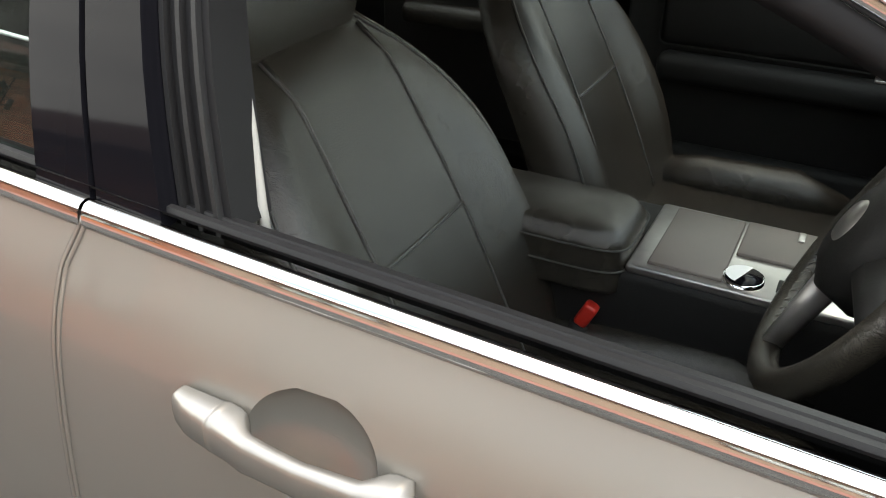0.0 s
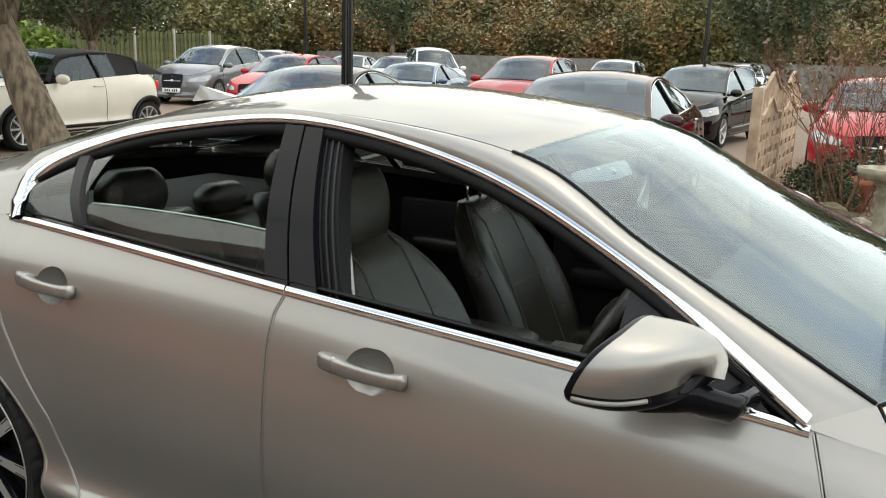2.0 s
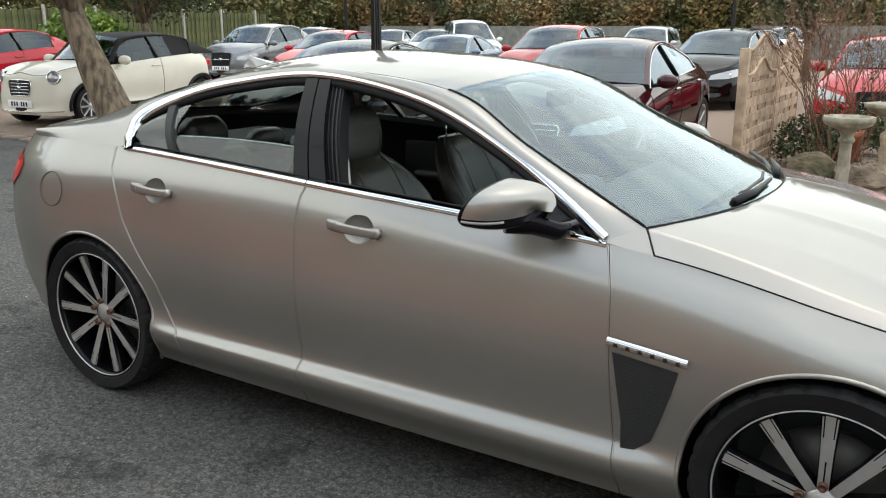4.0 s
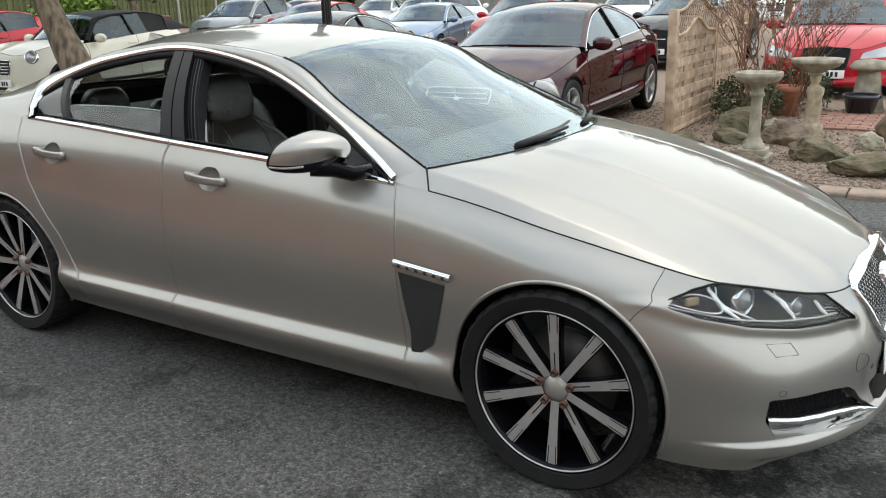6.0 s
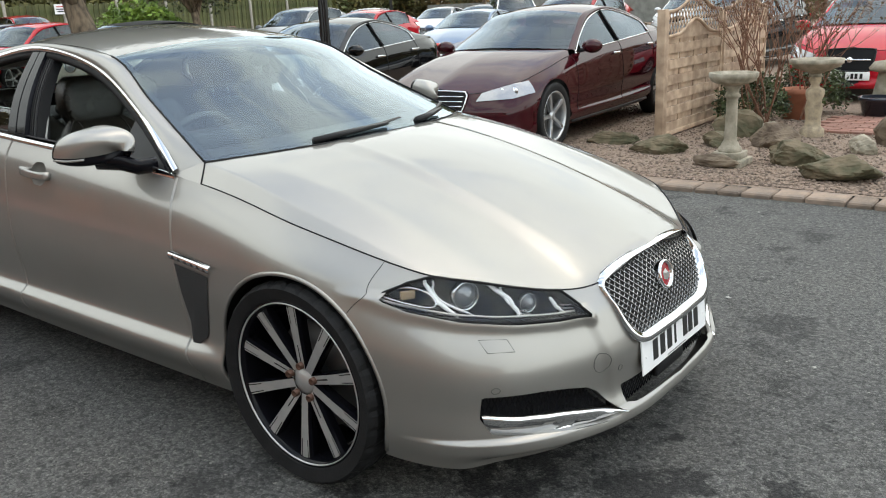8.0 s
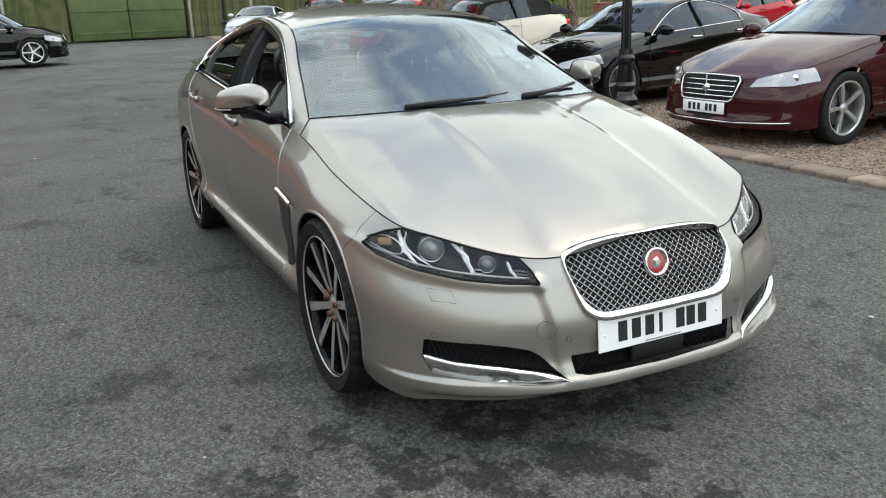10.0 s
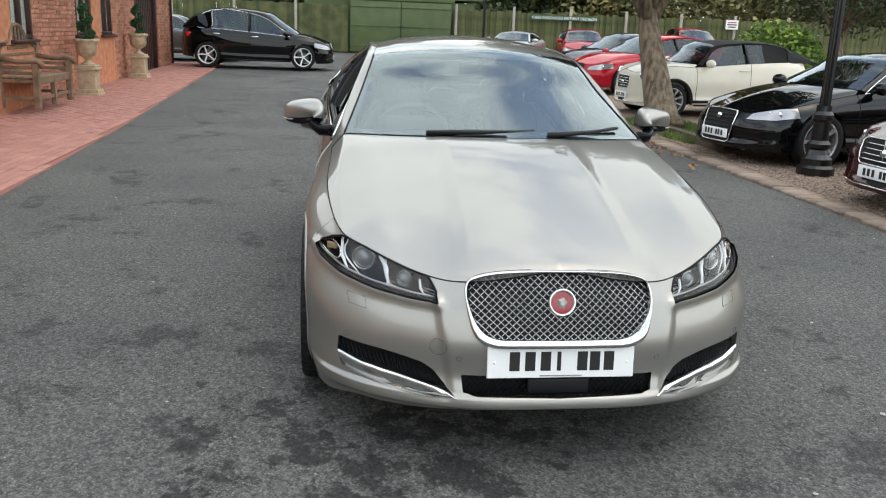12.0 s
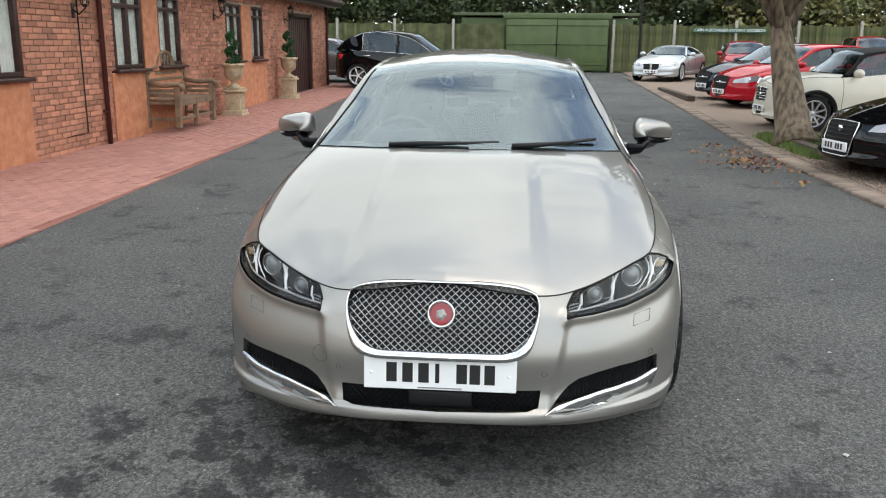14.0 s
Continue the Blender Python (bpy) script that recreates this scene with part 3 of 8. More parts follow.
    part_v("bonnet_gap", *tube(line, .0026, 5), SEAL, car)

    def screen(s0, s1, rows, fore0, fore1, crown, inset=1.0, lift=0.0):
        s, t = np.meshgrid(np.linspace(s0, s1, rows), np.linspace(-inset, inset, 49), indexing="ij")
        k = (s - s0) / (s1 - s0)
        q = S.across(s, t, 0.0, 0.0)
        w = 1 - np.abs(t) ** 2.2
        q[..., 0] += (fore0 + (fore1 - fore0) * k) * w
        q[..., 2] += crown(k) * w + lift
        return q.reshape(-1, 3), grid_faces(rows, 49)

    sc = screen(0.0, 2.0, 30, .22, .10, lambda k: .02 * (1 - k) + .05 * k)
    part_v("windscreen", *sc, SCREEN_GLASS, car).visible_shadow = False
    # black band round the windscreen
    def band(s0, s1, rows, f0, f1, crown, edge_s, edge_t, lift):
        w, f = screen(s0, s1, rows, f0, f1, crown, lift=lift)
        s, t = np.meshgrid(np.linspace(0, 1, rows), np.linspace(-1, 1, 49), indexing="ij")
        s, t = s.ravel(), np.abs(t.ravel())
        keep = [g for g in f if (min(s[list(g)]) < edge_s[0] or max(s[list(g)]) > 1 - edge_s[1] or max(t[list(g)]) > 1 - edge_t)]
        return w, keep
    part_v("windscreen_band", *band(0.0, 2.0, 30, .22, .10, lambda k: .02 * (1 - k) + .05 * k, (.02, .01), .03, -.005), GLOSS_BLACK, car)
    part_v("roof", *screen(2.0, 5.35, 40, .10, -.10, lambda k: .05 + .012 * np.sin(np.pi * k)), CHAMPAGNE, car)
    part_v("rear_screen", *screen(5.35, 9.0, 30, -.10, -.17, lambda k: .05 * (1 - k) + .015 * k), SIDE_GLASS, car).visible_shadow = False
    part_v("rear_screen_band", *band(5.35, 9.0, 30, -.10, -.17, lambda k: .05 * (1 - k) + .015 * k, (.05, .05), .05, -.006), GLOSS_BLACK, car)
    # boot lid between the rear screen and the tail
    s, t = np.meshgrid(np.linspace(0, 1, 24), np.linspace(-1, 1, 49), indexing="ij")
    a = np.abs(t)
    start = S.across(np.full_like(t, 9.0), t, 0, 0)
    start[..., 0] += -.17 * (1 - a**2.2)
    start[..., 2] += .015 * (1 - a**2.2)
    end = catmull(S.lines[5], 9.55 + (11 - 9.55) * (1 - a)) * np.stack([np.ones_like(t), np.where(t < 0, -1, 1), np.ones_like(t)], -1)
    q = start * (1 - s[..., None]) + end * s[..., None]
    q[..., 2] += .02 * np.sin(np.pi * s) * (1 - a**4)
    part_v("boot_lid", q.reshape(-1, 3), grid_faces(24, 49), CHAMPAGNE, car)

    pp, vv = np.meshgrid(np.linspace(0, 4.5, 520), np.linspace(1.5, 5, 420))
    front_cloud = S.side(pp, vv).reshape(-1, 3)
    u = np.linspace(0, 9, 90)
    for sgn in (1, -1):
        m = np.array((1, sgn, 1))
        fr, gu = catmull(S.frame, u), catmull(S.gutter, u)
        # pillar and cant rail: a bowed strip between the window frame and the gutter
        rows = []
        for k in np.linspace(0, 1, 7):
            q = fr * (1 - k) + gu * k
            q = q + np.array((0, .02, .018)) * math.sin(math.pi * k) * np.clip(u / .9, 0, 1)[:, None] ** .7
            rows.append(q * m)
        w = np.concatenate(rows)
        part_v("side_rail", w, grid_faces(7, 90) if sgn < 0 else grid_faces(7, 90)[:, ::-1], CHAMPAGNE, car)
        part_v("gutter_strip", *tube(gu[:21] * m + (0, 0, .002), .004, 5), SEAL, car)
        part_v("roof_seam", *tube(gu[20:64] * m, .0012, 5), SEAL, car)
        # wedge of wing between the screen's foot, the pillar and the bonnet
        c = catmull(S.lines[5], np.linspace(S.p_cowl, 6.05, 4)) * m
        foot = [tuple(x) for x in c] + [tuple(S.frame[0] * m), tuple(S.gutter[0] * m)]
        part_v("pillar_foot", foot, [(0, 1, 2, 3, 4, 5)], CHAMPAGNE, car, smooth=False)
        # chrome round the side windows
        top = catmull(np.concatenate([S.frame[:7], [(-2.718, .795, 1.125), (-2.695, .832, 1.078)]]), np.linspace(0, 8, 120))
        px = np.linspace(P(-.64), P(-2.69), 60)
        low = S.side(px, np.full(60, 5.0)) + (0, .004, .002)
        belt_section = [(-.012, .008), (-.009, .0110), (-.004, .0118), (.001, .0098), (.0045, .005), (.0065, -.002), (.0075, -.009), (.007, -.0145), (.002, -.0165)]
        for i, (ka, kb) in enumerate(((0, .4975), (.5025, 1))):
            # two lengths with a joint at the door gap
            px2 = np.linspace(P(-.648), P(-1.7405), 40) if i == 0 else np.linspace(P(-1.7445), P(-2.715), 40)
            run = S.side(px2, np.full(40, 5.0))
            w = np.concatenate([(run + (0, dy, dz * .8)) * m for dy, dz in belt_section])
            part_v("belt_chrome", w, grid_faces(9, 40), CHROME, car, "bright chrome belt moulding")
        # the arc over the windows, broad at its rear corner
        uu = np.linspace(0, 8, 120)
        tan = np.gradient(top, axis=0)
        nrm = np.stack([tan[:, 2], np.zeros(120), -tan[:, 0]], 1)
        nrm /= np.linalg.norm(nrm, axis=1)[:, None]
        lean = np.interp(uu, [0, 5, 6.5, 8], [-.45, -.45, -.2, 0])
        broad = np.interp(uu, [0, 1, 4.8, 5.8, 7, 8], [.024, .036, .036, .042, .038, .010])
        inward = np.interp(uu, [0, 4.6, 5.6, 6.6, 7.4, 8], [.0, .0, .008, .03, .04, .034])
        prof = []
        for k, bulge in ((0, 0), (.08, .007), (.3, .012), (.6, .013), (.88, .008), (1, 0)):
            d = (-inward + (broad + inward) * k)[:, None]
            b = top + nrm * d + np.stack([np.zeros(120), lean * d[:, 0] + bulge, np.zeros(120)], 1)
            prof.append(b * m)
        part_v("window_chrome", np.concatenate(prof), grid_faces(6, 120), CHROME, car, "bright chrome window surround")
        # black inner frame under the chrome arc
        drop = np.interp(uu, [0, .6, 2.5, 4, 6, 8], [.008, .022, .03, .028, .02, .008])[:, None]
        edge_in = top - nrm * drop + np.stack([np.zeros(120), .3 * drop[:, 0], np.zeros(120)], 1) * .6
        back = edge_in - (0, .03, 0)
        part_v("window_seal", np.concatenate([(top + (0, .002, 0)) * m, (top - nrm * drop * .5 + (0, .012, 0)) * m, edge_in * m, back * m]), grid_faces(4, 120), SEAL, car)
        # ribbed rubber along the belt
        rib = [(-.015, .015), (-.018, .010), (-.021, .010), (-.024, .014), (-.030, .014), (-.032, .008), (-.035, .007), (-.038, .011), (-.046, .010), (-.05, -.02)]
        part_v("belt_seal", np.concatenate([(low + (0, dy - .004, dz)) * m for dy, dz in rib]), grid_faces(len(rib), 60), SATIN_BLACK, car, smooth=False)

        def frame_z(x):
            """y and z of the window's upper edge at x."""
            q = catmull(S.frame, np.linspace(0, 6.6, 300))
            return np.interp(-x, -q[:, 0], q[:, 1]), np.interp(-x, -q[:, 0], q[:, 2])

        def belt_at(x):
            q = S.side(np.array([P(x)]), np.array([5.0]))[0]
            return q[1], q[2]

        # gloss-black door pillars
        def pillar(name, xa0, xa1, xb0, xb1, material, out=.006, thick=.03):
            (y0, z0), (y1, z1) = belt_at((xa0 + xa1) / 2), frame_z((xb0 + xb1) / 2)
            w = []
            n = 10
            for k in np.linspace(0, 1, n):
                bow = .026 * math.sin(math.pi * k)
                y, z = y0 + (y1 - y0) * k + bow + out - .016 * (1 - k), z0 + (z1 - z0) * k
                xa, xb = xa0 + (xb0 - xa0) * k, xa1 + (xb1 - xa1) * k
                w += [(x, sgn * (y - d), z) for x, d in ((xa, 0), (xb, 0), (xb, thick), (xa, thick))]
            f = [(4 * i + j, 4 * i + (j + 1) % 4, 4 * i + 4 + (j + 1) % 4, 4 * i + 4 + j) for i in range(n - 1) for j in range(4)]
            f += [(0, 1, 2, 3), (4 * n - 4, 4 * n - 3, 4 * n - 2, 4 * n - 1)]
            ob = part_v(name, w, f if sgn > 0 else [g[::-1] for g in f], material, car)
            for e in ob.data.edges:
                e.use_edge_sharp = abs(e.vertices[0] - e.vertices[1]) == 4 or max(e.vertices) < 4 or min(e.vertices) > 4 * n - 5
            return ob

        pillar("door_pillar", -1.665, -1.7395, -1.822, -1.875, GLOSS_BLACK)
        pillar("door_pillar", -1.7455, -1.812, -1.881, -1.938, GLOSS_BLACK)
        pillar("quarter_bar", -2.425, -2.46, -2.555, -2.595, SATIN_BLACK, 0.0)
        pillar("window_channel", -1.612, -1.665, -1.772, -1.822, SEAL, -.02, .05)
        for k in (.15, .5, .85):
            pillar("channel_rib", -1.612 - .053 * k, -1.617 - .053 * k, -1.772 - .05 * k, -1.777 - .05 * k, SATIN_BLACK, -.012, .012)
        part_v("belt_anchor_trim", *tube([(-1.607, sgn * .762, 1.0), (-1.616, sgn * .755, 1.03), (-1.735, sgn * .625, 1.255), (-1.80, sgn * .56, 1.345)], .005, 8), PALE_TRIM, car, "pale pillar trim")
        # mirror sail
        y0, z0 = belt_at(-.72)
        sail = [(-.70, sgn * (y0 + .002), z0 - .002), (-1.0, sgn * (belt_at(-1.0)[0] + .002), belt_at(-1.0)[1]), (-1.0, sgn * (frame_z(-1.0)[0] + .0), frame_z(-1.0)[1] - .015), (-.78, sgn * (frame_z(-.78)[0]), frame_z(-.78)[1] - .012)]
        part_v("mirror_sail", sail, [(0, 1, 2, 3) if sgn > 0 else (3, 2, 1, 0)], SATIN_BLACK, car, smooth=False)
        # panes
        def pane(name, x0, x1, k0, k1, n=24, thick=-.02):
            rows = []
            for x in np.linspace(x0, x1, n):
                (ya, za), (yb, zb) = belt_at(x), frame_z(x)
                rows.append([(x + (k * .0), sgn * (ya + (yb - ya) * k * (1 if k1 > .5 else .75) + thick - (0 if k1 > .5 else .012) + .026 * math.sin(math.pi * k)), za + (zb - za) * k) for k in np.linspace(k0, k1, 8)])
            ob = part_v(name, [v for r in rows for v in r], grid_faces(n, 8), SIDE_GLASS, car)
            ob.visible_shadow = False
            return ob
        if sgn > 0:
            pane("front_window", -1.0, -1.72, 0, .97)
            pane("rear_window", -1.88, -2.45, 0, .97)
        else:
            pane("rear_window", -1.81, -2.45, 0, .30)
            rim = []
            for x in np.linspace(-1.81, -2.45, 12):
                (ya, za), (yb, zb) = belt_at(x), frame_z(x)
                rim.append((x, sgn * (ya + (yb - ya) * .30 - .008), za + (zb - za) * .30))
            part_v("glass_edge", *tube(rim, .0022, 5), mat("ground_glass_edge", (.45, .55, .52), rough=.2), car)
        pane("quarter_window", -2.48, -2.69, 0, .97, n=14)

        # door handles in round cups
        def side_at(x, z):
            vv = np.linspace(2.5, 5, 300)
            q = S.side(np.full(300, P(x)), vv)
            return q[int(np.argmin(np.abs(q[:, 2] - z)))]

        for x0, pz, door in ((-1.489, .902, fdoors[0 if sgn > 0 else 1]), (-2.465, .938, rdoors[0 if sgn > 0 else 1])):
            w = []
            for r in np.linspace(1.0, 0.0, 10):
                for a in np.linspace(0, 2 * math.pi, 41):
                    x, z = x0 + CUP_X * r * math.cos(a), pz + CUP_Z * r * math.sin(a)
                    c = side_at(x, z)
                    w.append((x, sgn * (c[1] - .026 * (1 - r**2) ** .7), z))
            cf = grid_faces(10, 41)
            part_v("handle_cup", w, cf if sgn < 0 else cf[:, ::-1], CHAMPAGNE, door, "recessed round handle cup")

            def bar(name, xa, xb, out, tall, ends, label):
                """A rounded bar swept along x; out holds (place, inner, outer) metres, tall (place, height)."""
                w, n, m_ = [], 28, 16
                ks, lo, hi = zip(*out)
                for i, k in enumerate(np.linspace(0, 1, n)):
                    x = xa + (xb - xa) * k
                    c = side_at(x, pz)
                    o0, o1, h = np.interp(k, ks, lo), np.interp(k, ks, hi), np.interp(k, *zip(*tall))
                    d0, d1 = abs(x - xa), abs(x - xb)
                    end = 1.0
                    for d, on in ((d0, ends[0]), (d1, ends[1])):
                        if on and d < .008:
                            end = max(.05, (1 - (1 - d / .008) ** 2) ** .5)
                    z = pz + .008 - .045 * (x - (x0 - .125))
                    for j in range(m_):
                        a = 2 * math.pi * j / m_
                        ca, sa = math.cos(a), math.sin(a)
                        w.append((x, sgn * (c[1] + (o0 + o1) / 2 + math.copysign(abs(ca) ** .6, ca) * (o1 - o0) / 2 * end), z + math.copysign(abs(sa) ** .6, sa) * h / 2 * end))
                f = [(i * m_ + j, i * m_ + (j + 1) % m_, (i + 1) * m_ + (j + 1) % m_, (i + 1) * m_ + j) for i in range(n - 1) for j in range(m_)]
                f += [tuple(range(m_)), tuple((n - 1) * m_ + j for j in range(m_))]
                return part_v(name, w, f, CHAMPAGNE, door, label)
            bar("lock_cap", x0 - .125, x0 - .0768, [(0, -.004, .014), (.4, -.004, .023), (1, -.004, .029)], [(0, .034), (.5, .038), (1, .038)], (True, False), "champagne lock cover")
            bar("door_handle", x0 - .0755, x0 + .098, [(0, -.006, .029), (.1, -.004, .032), (.2, .016, .035), (.5, .02, .037), (.78, .014, .034), (.86, -.004, .031), (1, -.004, .027)], [(0, .038), (.1, .037), (.3, .032), (.75, .030), (.92, .034), (1, .034)], (False, True), "champagne pull handle")

        # side vent with chrome badge bar
        q = lambda x, z: (x, sgn * (S.side(np.full(200, P(x)), np.linspace(0, 5, 200))[int(np.argmin(np.abs(S.side(np.full(200, P(x)), np.linspace(0, 5, 200))[:, 2] - z))), 1] + .003), z)
        outline = [(-.578, .665), (-.385, .645), (-.40, .58), (-.43, .48), (-.455, .41), (-.50, .375), (-.54, .372), (-.545, .45), (-.56, .56)]
        ww = [q(x, z) for x, z in outline] + [q(-.48, .55)]
        part_v("side_vent", ww, [(i, (i + 1) % 9, 9) for i in range(9)], mat("black_vent_mesh", (.02, .02, .021), rough=.6, bump=.8, bump_scale=420), car, "black mesh side vent")
        bar = [q(x, .695 - .09 * (x + .59)) for x in np.linspace(-.592, -.36, 12)]
        w = []
        for d, h in ((.002, .014), (.012, .010), (.014, 0), (.012, -.010), (.002, -.014)):
            w += [(x, y + sgn * d, z + h) for x, y, z in bar]
        badge = part_v("vent_badge", w, grid_faces(5, 12), CHROME, car, "chrome badge bar")
        for i in range(6):
            x, y, z = q(-.565 + .036 * i, .693 - .09 * (.025 + .036 * i))
            part("badge_mark", box_bm((.012, .003, .011), (x, y + sgn * .0125, z)), INK, badge, smooth=False)

        # wing mirror
        mir = thing("wing_mirror", Matrix(), "", "")
        mir.parent = car
        cx, cy, cz = -.90, .966, 1.052
        w, f = [], []
        ns, nt = 26, 40
        for i in range(ns):
            a = i / (ns - 1)
            r = max(0.0, 1 - a**2.7) ** .5
            for j in range(nt):
                b = 2 * math.pi * j / nt
                cb, sb = math.cos(b), math.sin(b)
                yy = math.copysign(abs(cb) ** .62, cb) * .106 * r
                zz = math.copysign(abs(sb) ** .66, sb) * (.074 if sb > 0 else .054) * (r if sb > 0 else r**.8)
                zz += .018 * (-yy / .112) * (1 if sb > 0 else .2)
                w.append((cx - .055 + .150 * a - .025 * cb + .03 * max(zz, -.02) / .078, sgn * (cy + yy - .015 - .055 * a * a), cz + zz - .006 * a))
        for i in range(ns - 1):
            for j in range(nt):
                k = (j + 1) % nt
                f.append((i * nt + j, i * nt + k, (i + 1) * nt + k, (i + 1) * nt + j))
        low_face = lambda g: math.sin(2 * math.pi * (g[0] % nt + .5) / nt) < -.22
        if sgn > 0:
            f = [g[::-1] for g in f]
        part_v("mirror_cap", w, [g for g in f if not low_face(g)], CHAMPAGNE, mir, "champagne mirror cap")
        part_v("mirror_underside", w, [g for g in f if low_face(g)], GLOSS_BLACK, mir, "gloss black lower mirror shell")
        ring0 = [Vector(x) for x in w[:nt]]
        mid = sum(ring0, Vector()) / nt
        rows = []
        for grow, dx in ((1.0, 0), (1.004, -.006), (.99, -.013), (.93, -.015), (.92, -.006)):
            rows += [tuple(mid + (x - mid) * grow + Vector((dx, 0, 0))) for x in ring0] + [tuple(mid + (ring0[0] - mid) * grow + Vector((dx, 0, 0)))]
        part_v("mirror_rim", rows, grid_faces(5, nt + 1), GLOSS_BLACK, mir)
        part_v("mirror_glass", [tuple(mid + (x - mid) * .925 + Vector((-.014, 0, 0))) for x in ring0], [tuple(range(nt))], CHROME, mir, smooth=False)
        part_v("mirror_arm", *tube([(cx + .0, sgn * (cy - .02), cz - .046), (cx + .06, sgn * (cy - .08), cz - .052), (cx + .12, sgn * .86, cz - .07), (cx + .14, sgn * .80, cz - .068)], [.036, .040, .036, .036], 14, flat=.7), GLOSS_BLACK, mir)
        run = []
        for a in np.linspace(.02, .72, 12):
            i = int(a * (ns - 1))
            j = int(nt * .955)
            x = w[i * nt + j]
            run.append((x[0], x[1] + sgn * .002, x[2]))
        part_v("mirror_indicator", *tube(run, .0045, 6), mat("smoked_indicator", (.26, .25, .23), rough=.15, coat=1), mir, "slim clear indicator")

        # headlamp
        p, v = param_grid(1.6, 4.8, 90, 3.6, 5.0, rows=50)
        w, f = cut_surface(S.side, p, v, lamp_d, -1)
        m2 = (w, f[:, ::-1]) if sgn > 0 else mirrored(w, f[:, ::-1])
        lamp = thing("headlamp", Matrix(), "", "")
        lamp.parent = car
        part_v("lamp_cover", *m2, LENS_GLASS, lamp, "clear headlamp cover").visible_shadow = False
        cen = w.mean(0)
        deep = w + np.array((-.075, -.03, -.012))
        deep = cen + np.array((-.075, -.03, -.012)) + (deep - cen - np.array((-.075, -.03, -.012))) * .97
        part_v("lamp_bowl", *((deep, f[:, ::-1]) if sgn > 0 else mirrored(deep, f[:, ::-1])), mat("lamp_bowl_black", (.006, .006, .007), rough=.6, spec=.15), lamp)
        # the bowl's side wall, from its rim to the cover's rim
        edges = {}
        for face in f:
            for i in range(4):
                e = (int(face[i]), int(face[(i + 1) % 4]))
                edges[tuple(sorted(e))] = edges.get(tuple(sorted(e)), 0) + 1
        rim = [e for e, c in edges.items() if c == 1]
        ids = sorted({i for e in rim for i in e})
        at = {i: k for k, i in enumerate(ids)}
        wall = [tuple(w[i] * (1, sgn, 1)) for i in ids] + [tuple(deep[i] * (1, sgn, 1)) for i in ids]
        part_v("lamp_wall", wall, [(at[a], at[b], at[b] + len(ids), at[a] + len(ids)) for a, b in rim], mat("lamp_bezel_black", (.02, .02, .021), rough=.4, spec=.3), lamp)

        def on_lamp(y, z, back=.03):
            q = S.side(p, v).reshape(-1, 3)
            k = int(np.argmin((q[:, 1] - y) ** 2 + (q[:, 2] - z) ** 2))
            return np.array(q[k]) + (-back, -back * .35, 0)
        for y, z, r in ((.688, .672, .043), (.545, .628, .029)):
            c = on_lamp(y, z, .045)
            vv, ff = lathe([(0, .020), (r * .4, .017), (r * .7, .009), (r * .86, -.006)], 24, "x")
            aim = Matrix.Rotation(radians(22 * sgn), 3, "Z")
            put = lambda pts: [tuple(aim @ Vector(x) + Vector((c[0], sgn * c[1], c[2]))) for x in pts]
            part_v("projector", put(vv), ff, mat("projector_glass", (.16, .17, .18), rough=.04, coat=1.0, metal=.3), lamp, "round glass projector lens")
            vv, ff = lathe([(r * .86, -.012), (r * .90, .004), (r * 1.0, .007), (r * 1.05, .004), (r * 1.08, -.012)], 32, "x")
            part_v("lamp_ring", put(vv), ff, CHROME, lamp)
        guide = mat("pale_light_guide", (.74, .75, .76), rough=.15, coat=.5)

        def arc(ends, bow, back, radius, name="light_guide", label="curved pale light guide", material=guide):
            """A band on the lamp between two places (y, z), bowed outwards."""
            (ya, za), (yb, zb) = ends
            pts = []
            for k in np.linspace(0, 1, 11):
                c = on_lamp(ya + (yb - ya) * k + bow * math.sin(math.pi * k), za + (zb - za) * k, back)
                pts.append((c[0], sgn * c[1], c[2]))
            rad = [radius * (.35 + .65 * math.sin(math.pi * min(1, k + .12)) ** .7) for k in np.linspace(0, .88, 11)]
            part_v(name, *tube(pts, rad, 8, flat=.6), material, lamp, label)

        arc(((.757, .728), (.738, .628)), .014, .020, .0075)
        arc(((.742, .722), (.700, .622)), .030, .028, .004)
        arc(((.632, .706), (.606, .606)), -.016, .020, .0075)
        arc(((.600, .690), (.588, .604)), .014, .022, .0055)
        arc(((.487, .640), (.470, .592)), .008, .018, .006)
        for k in range(3):
            arc(((.598 - .003 * k, .612 + .010 * k), (.572 - .002 * k, .609 + .010 * k)), 0, .020, .0032, "lamp_fin", "", BRUSHED)
            arc(((.478, .598 + .009 * k), (.440, .592 + .009 * k)), 0, .018, .0028, "lamp_fin", "", BRUSHED)
        run = [on_lamp(y, z, .016) for y, z in ((.848, .687), (.832, .668), (.76, .640), (.70, .625), (.64, .614), (.52, .600), (.445, .594))]
        part_v("light_strip", *tube(catmull(np.array(run), np.linspace(0, 6, 40)) * (1, sgn, 1), .0036, 6), BRUSHED, lamp, "bright strip along the lamp's foot")
        # the eye-shaped side reflector in its bright outline
        eye = [on_lamp(y, z, .014) for y, z in ((.843, .690), (.815, .706), (.785, .708), (.768, .690), (.768, .664), (.79, .660), (.82, .672))]
        eye = np.array(eye + eye[:1])
        part_v("reflector_outline", *tube(catmull(eye, np.linspace(0, 7, 43)[:-1]) * (1, sgn, 1), .0032, 6, True), CHROME, lamp)
        c = on_lamp(.80, .688, .026)
        part("side_reflector", box_bm((.045, .012, .026), (c[0], sgn * c[1], c[2]), .004, 2, Matrix.Rotation(radians(-55 * sgn), 4, "Z")), mat("smoked_amber", (.30, .22, .13), rough=.2), lamp)
        # black rubber rim of the cover
        rim_line = []
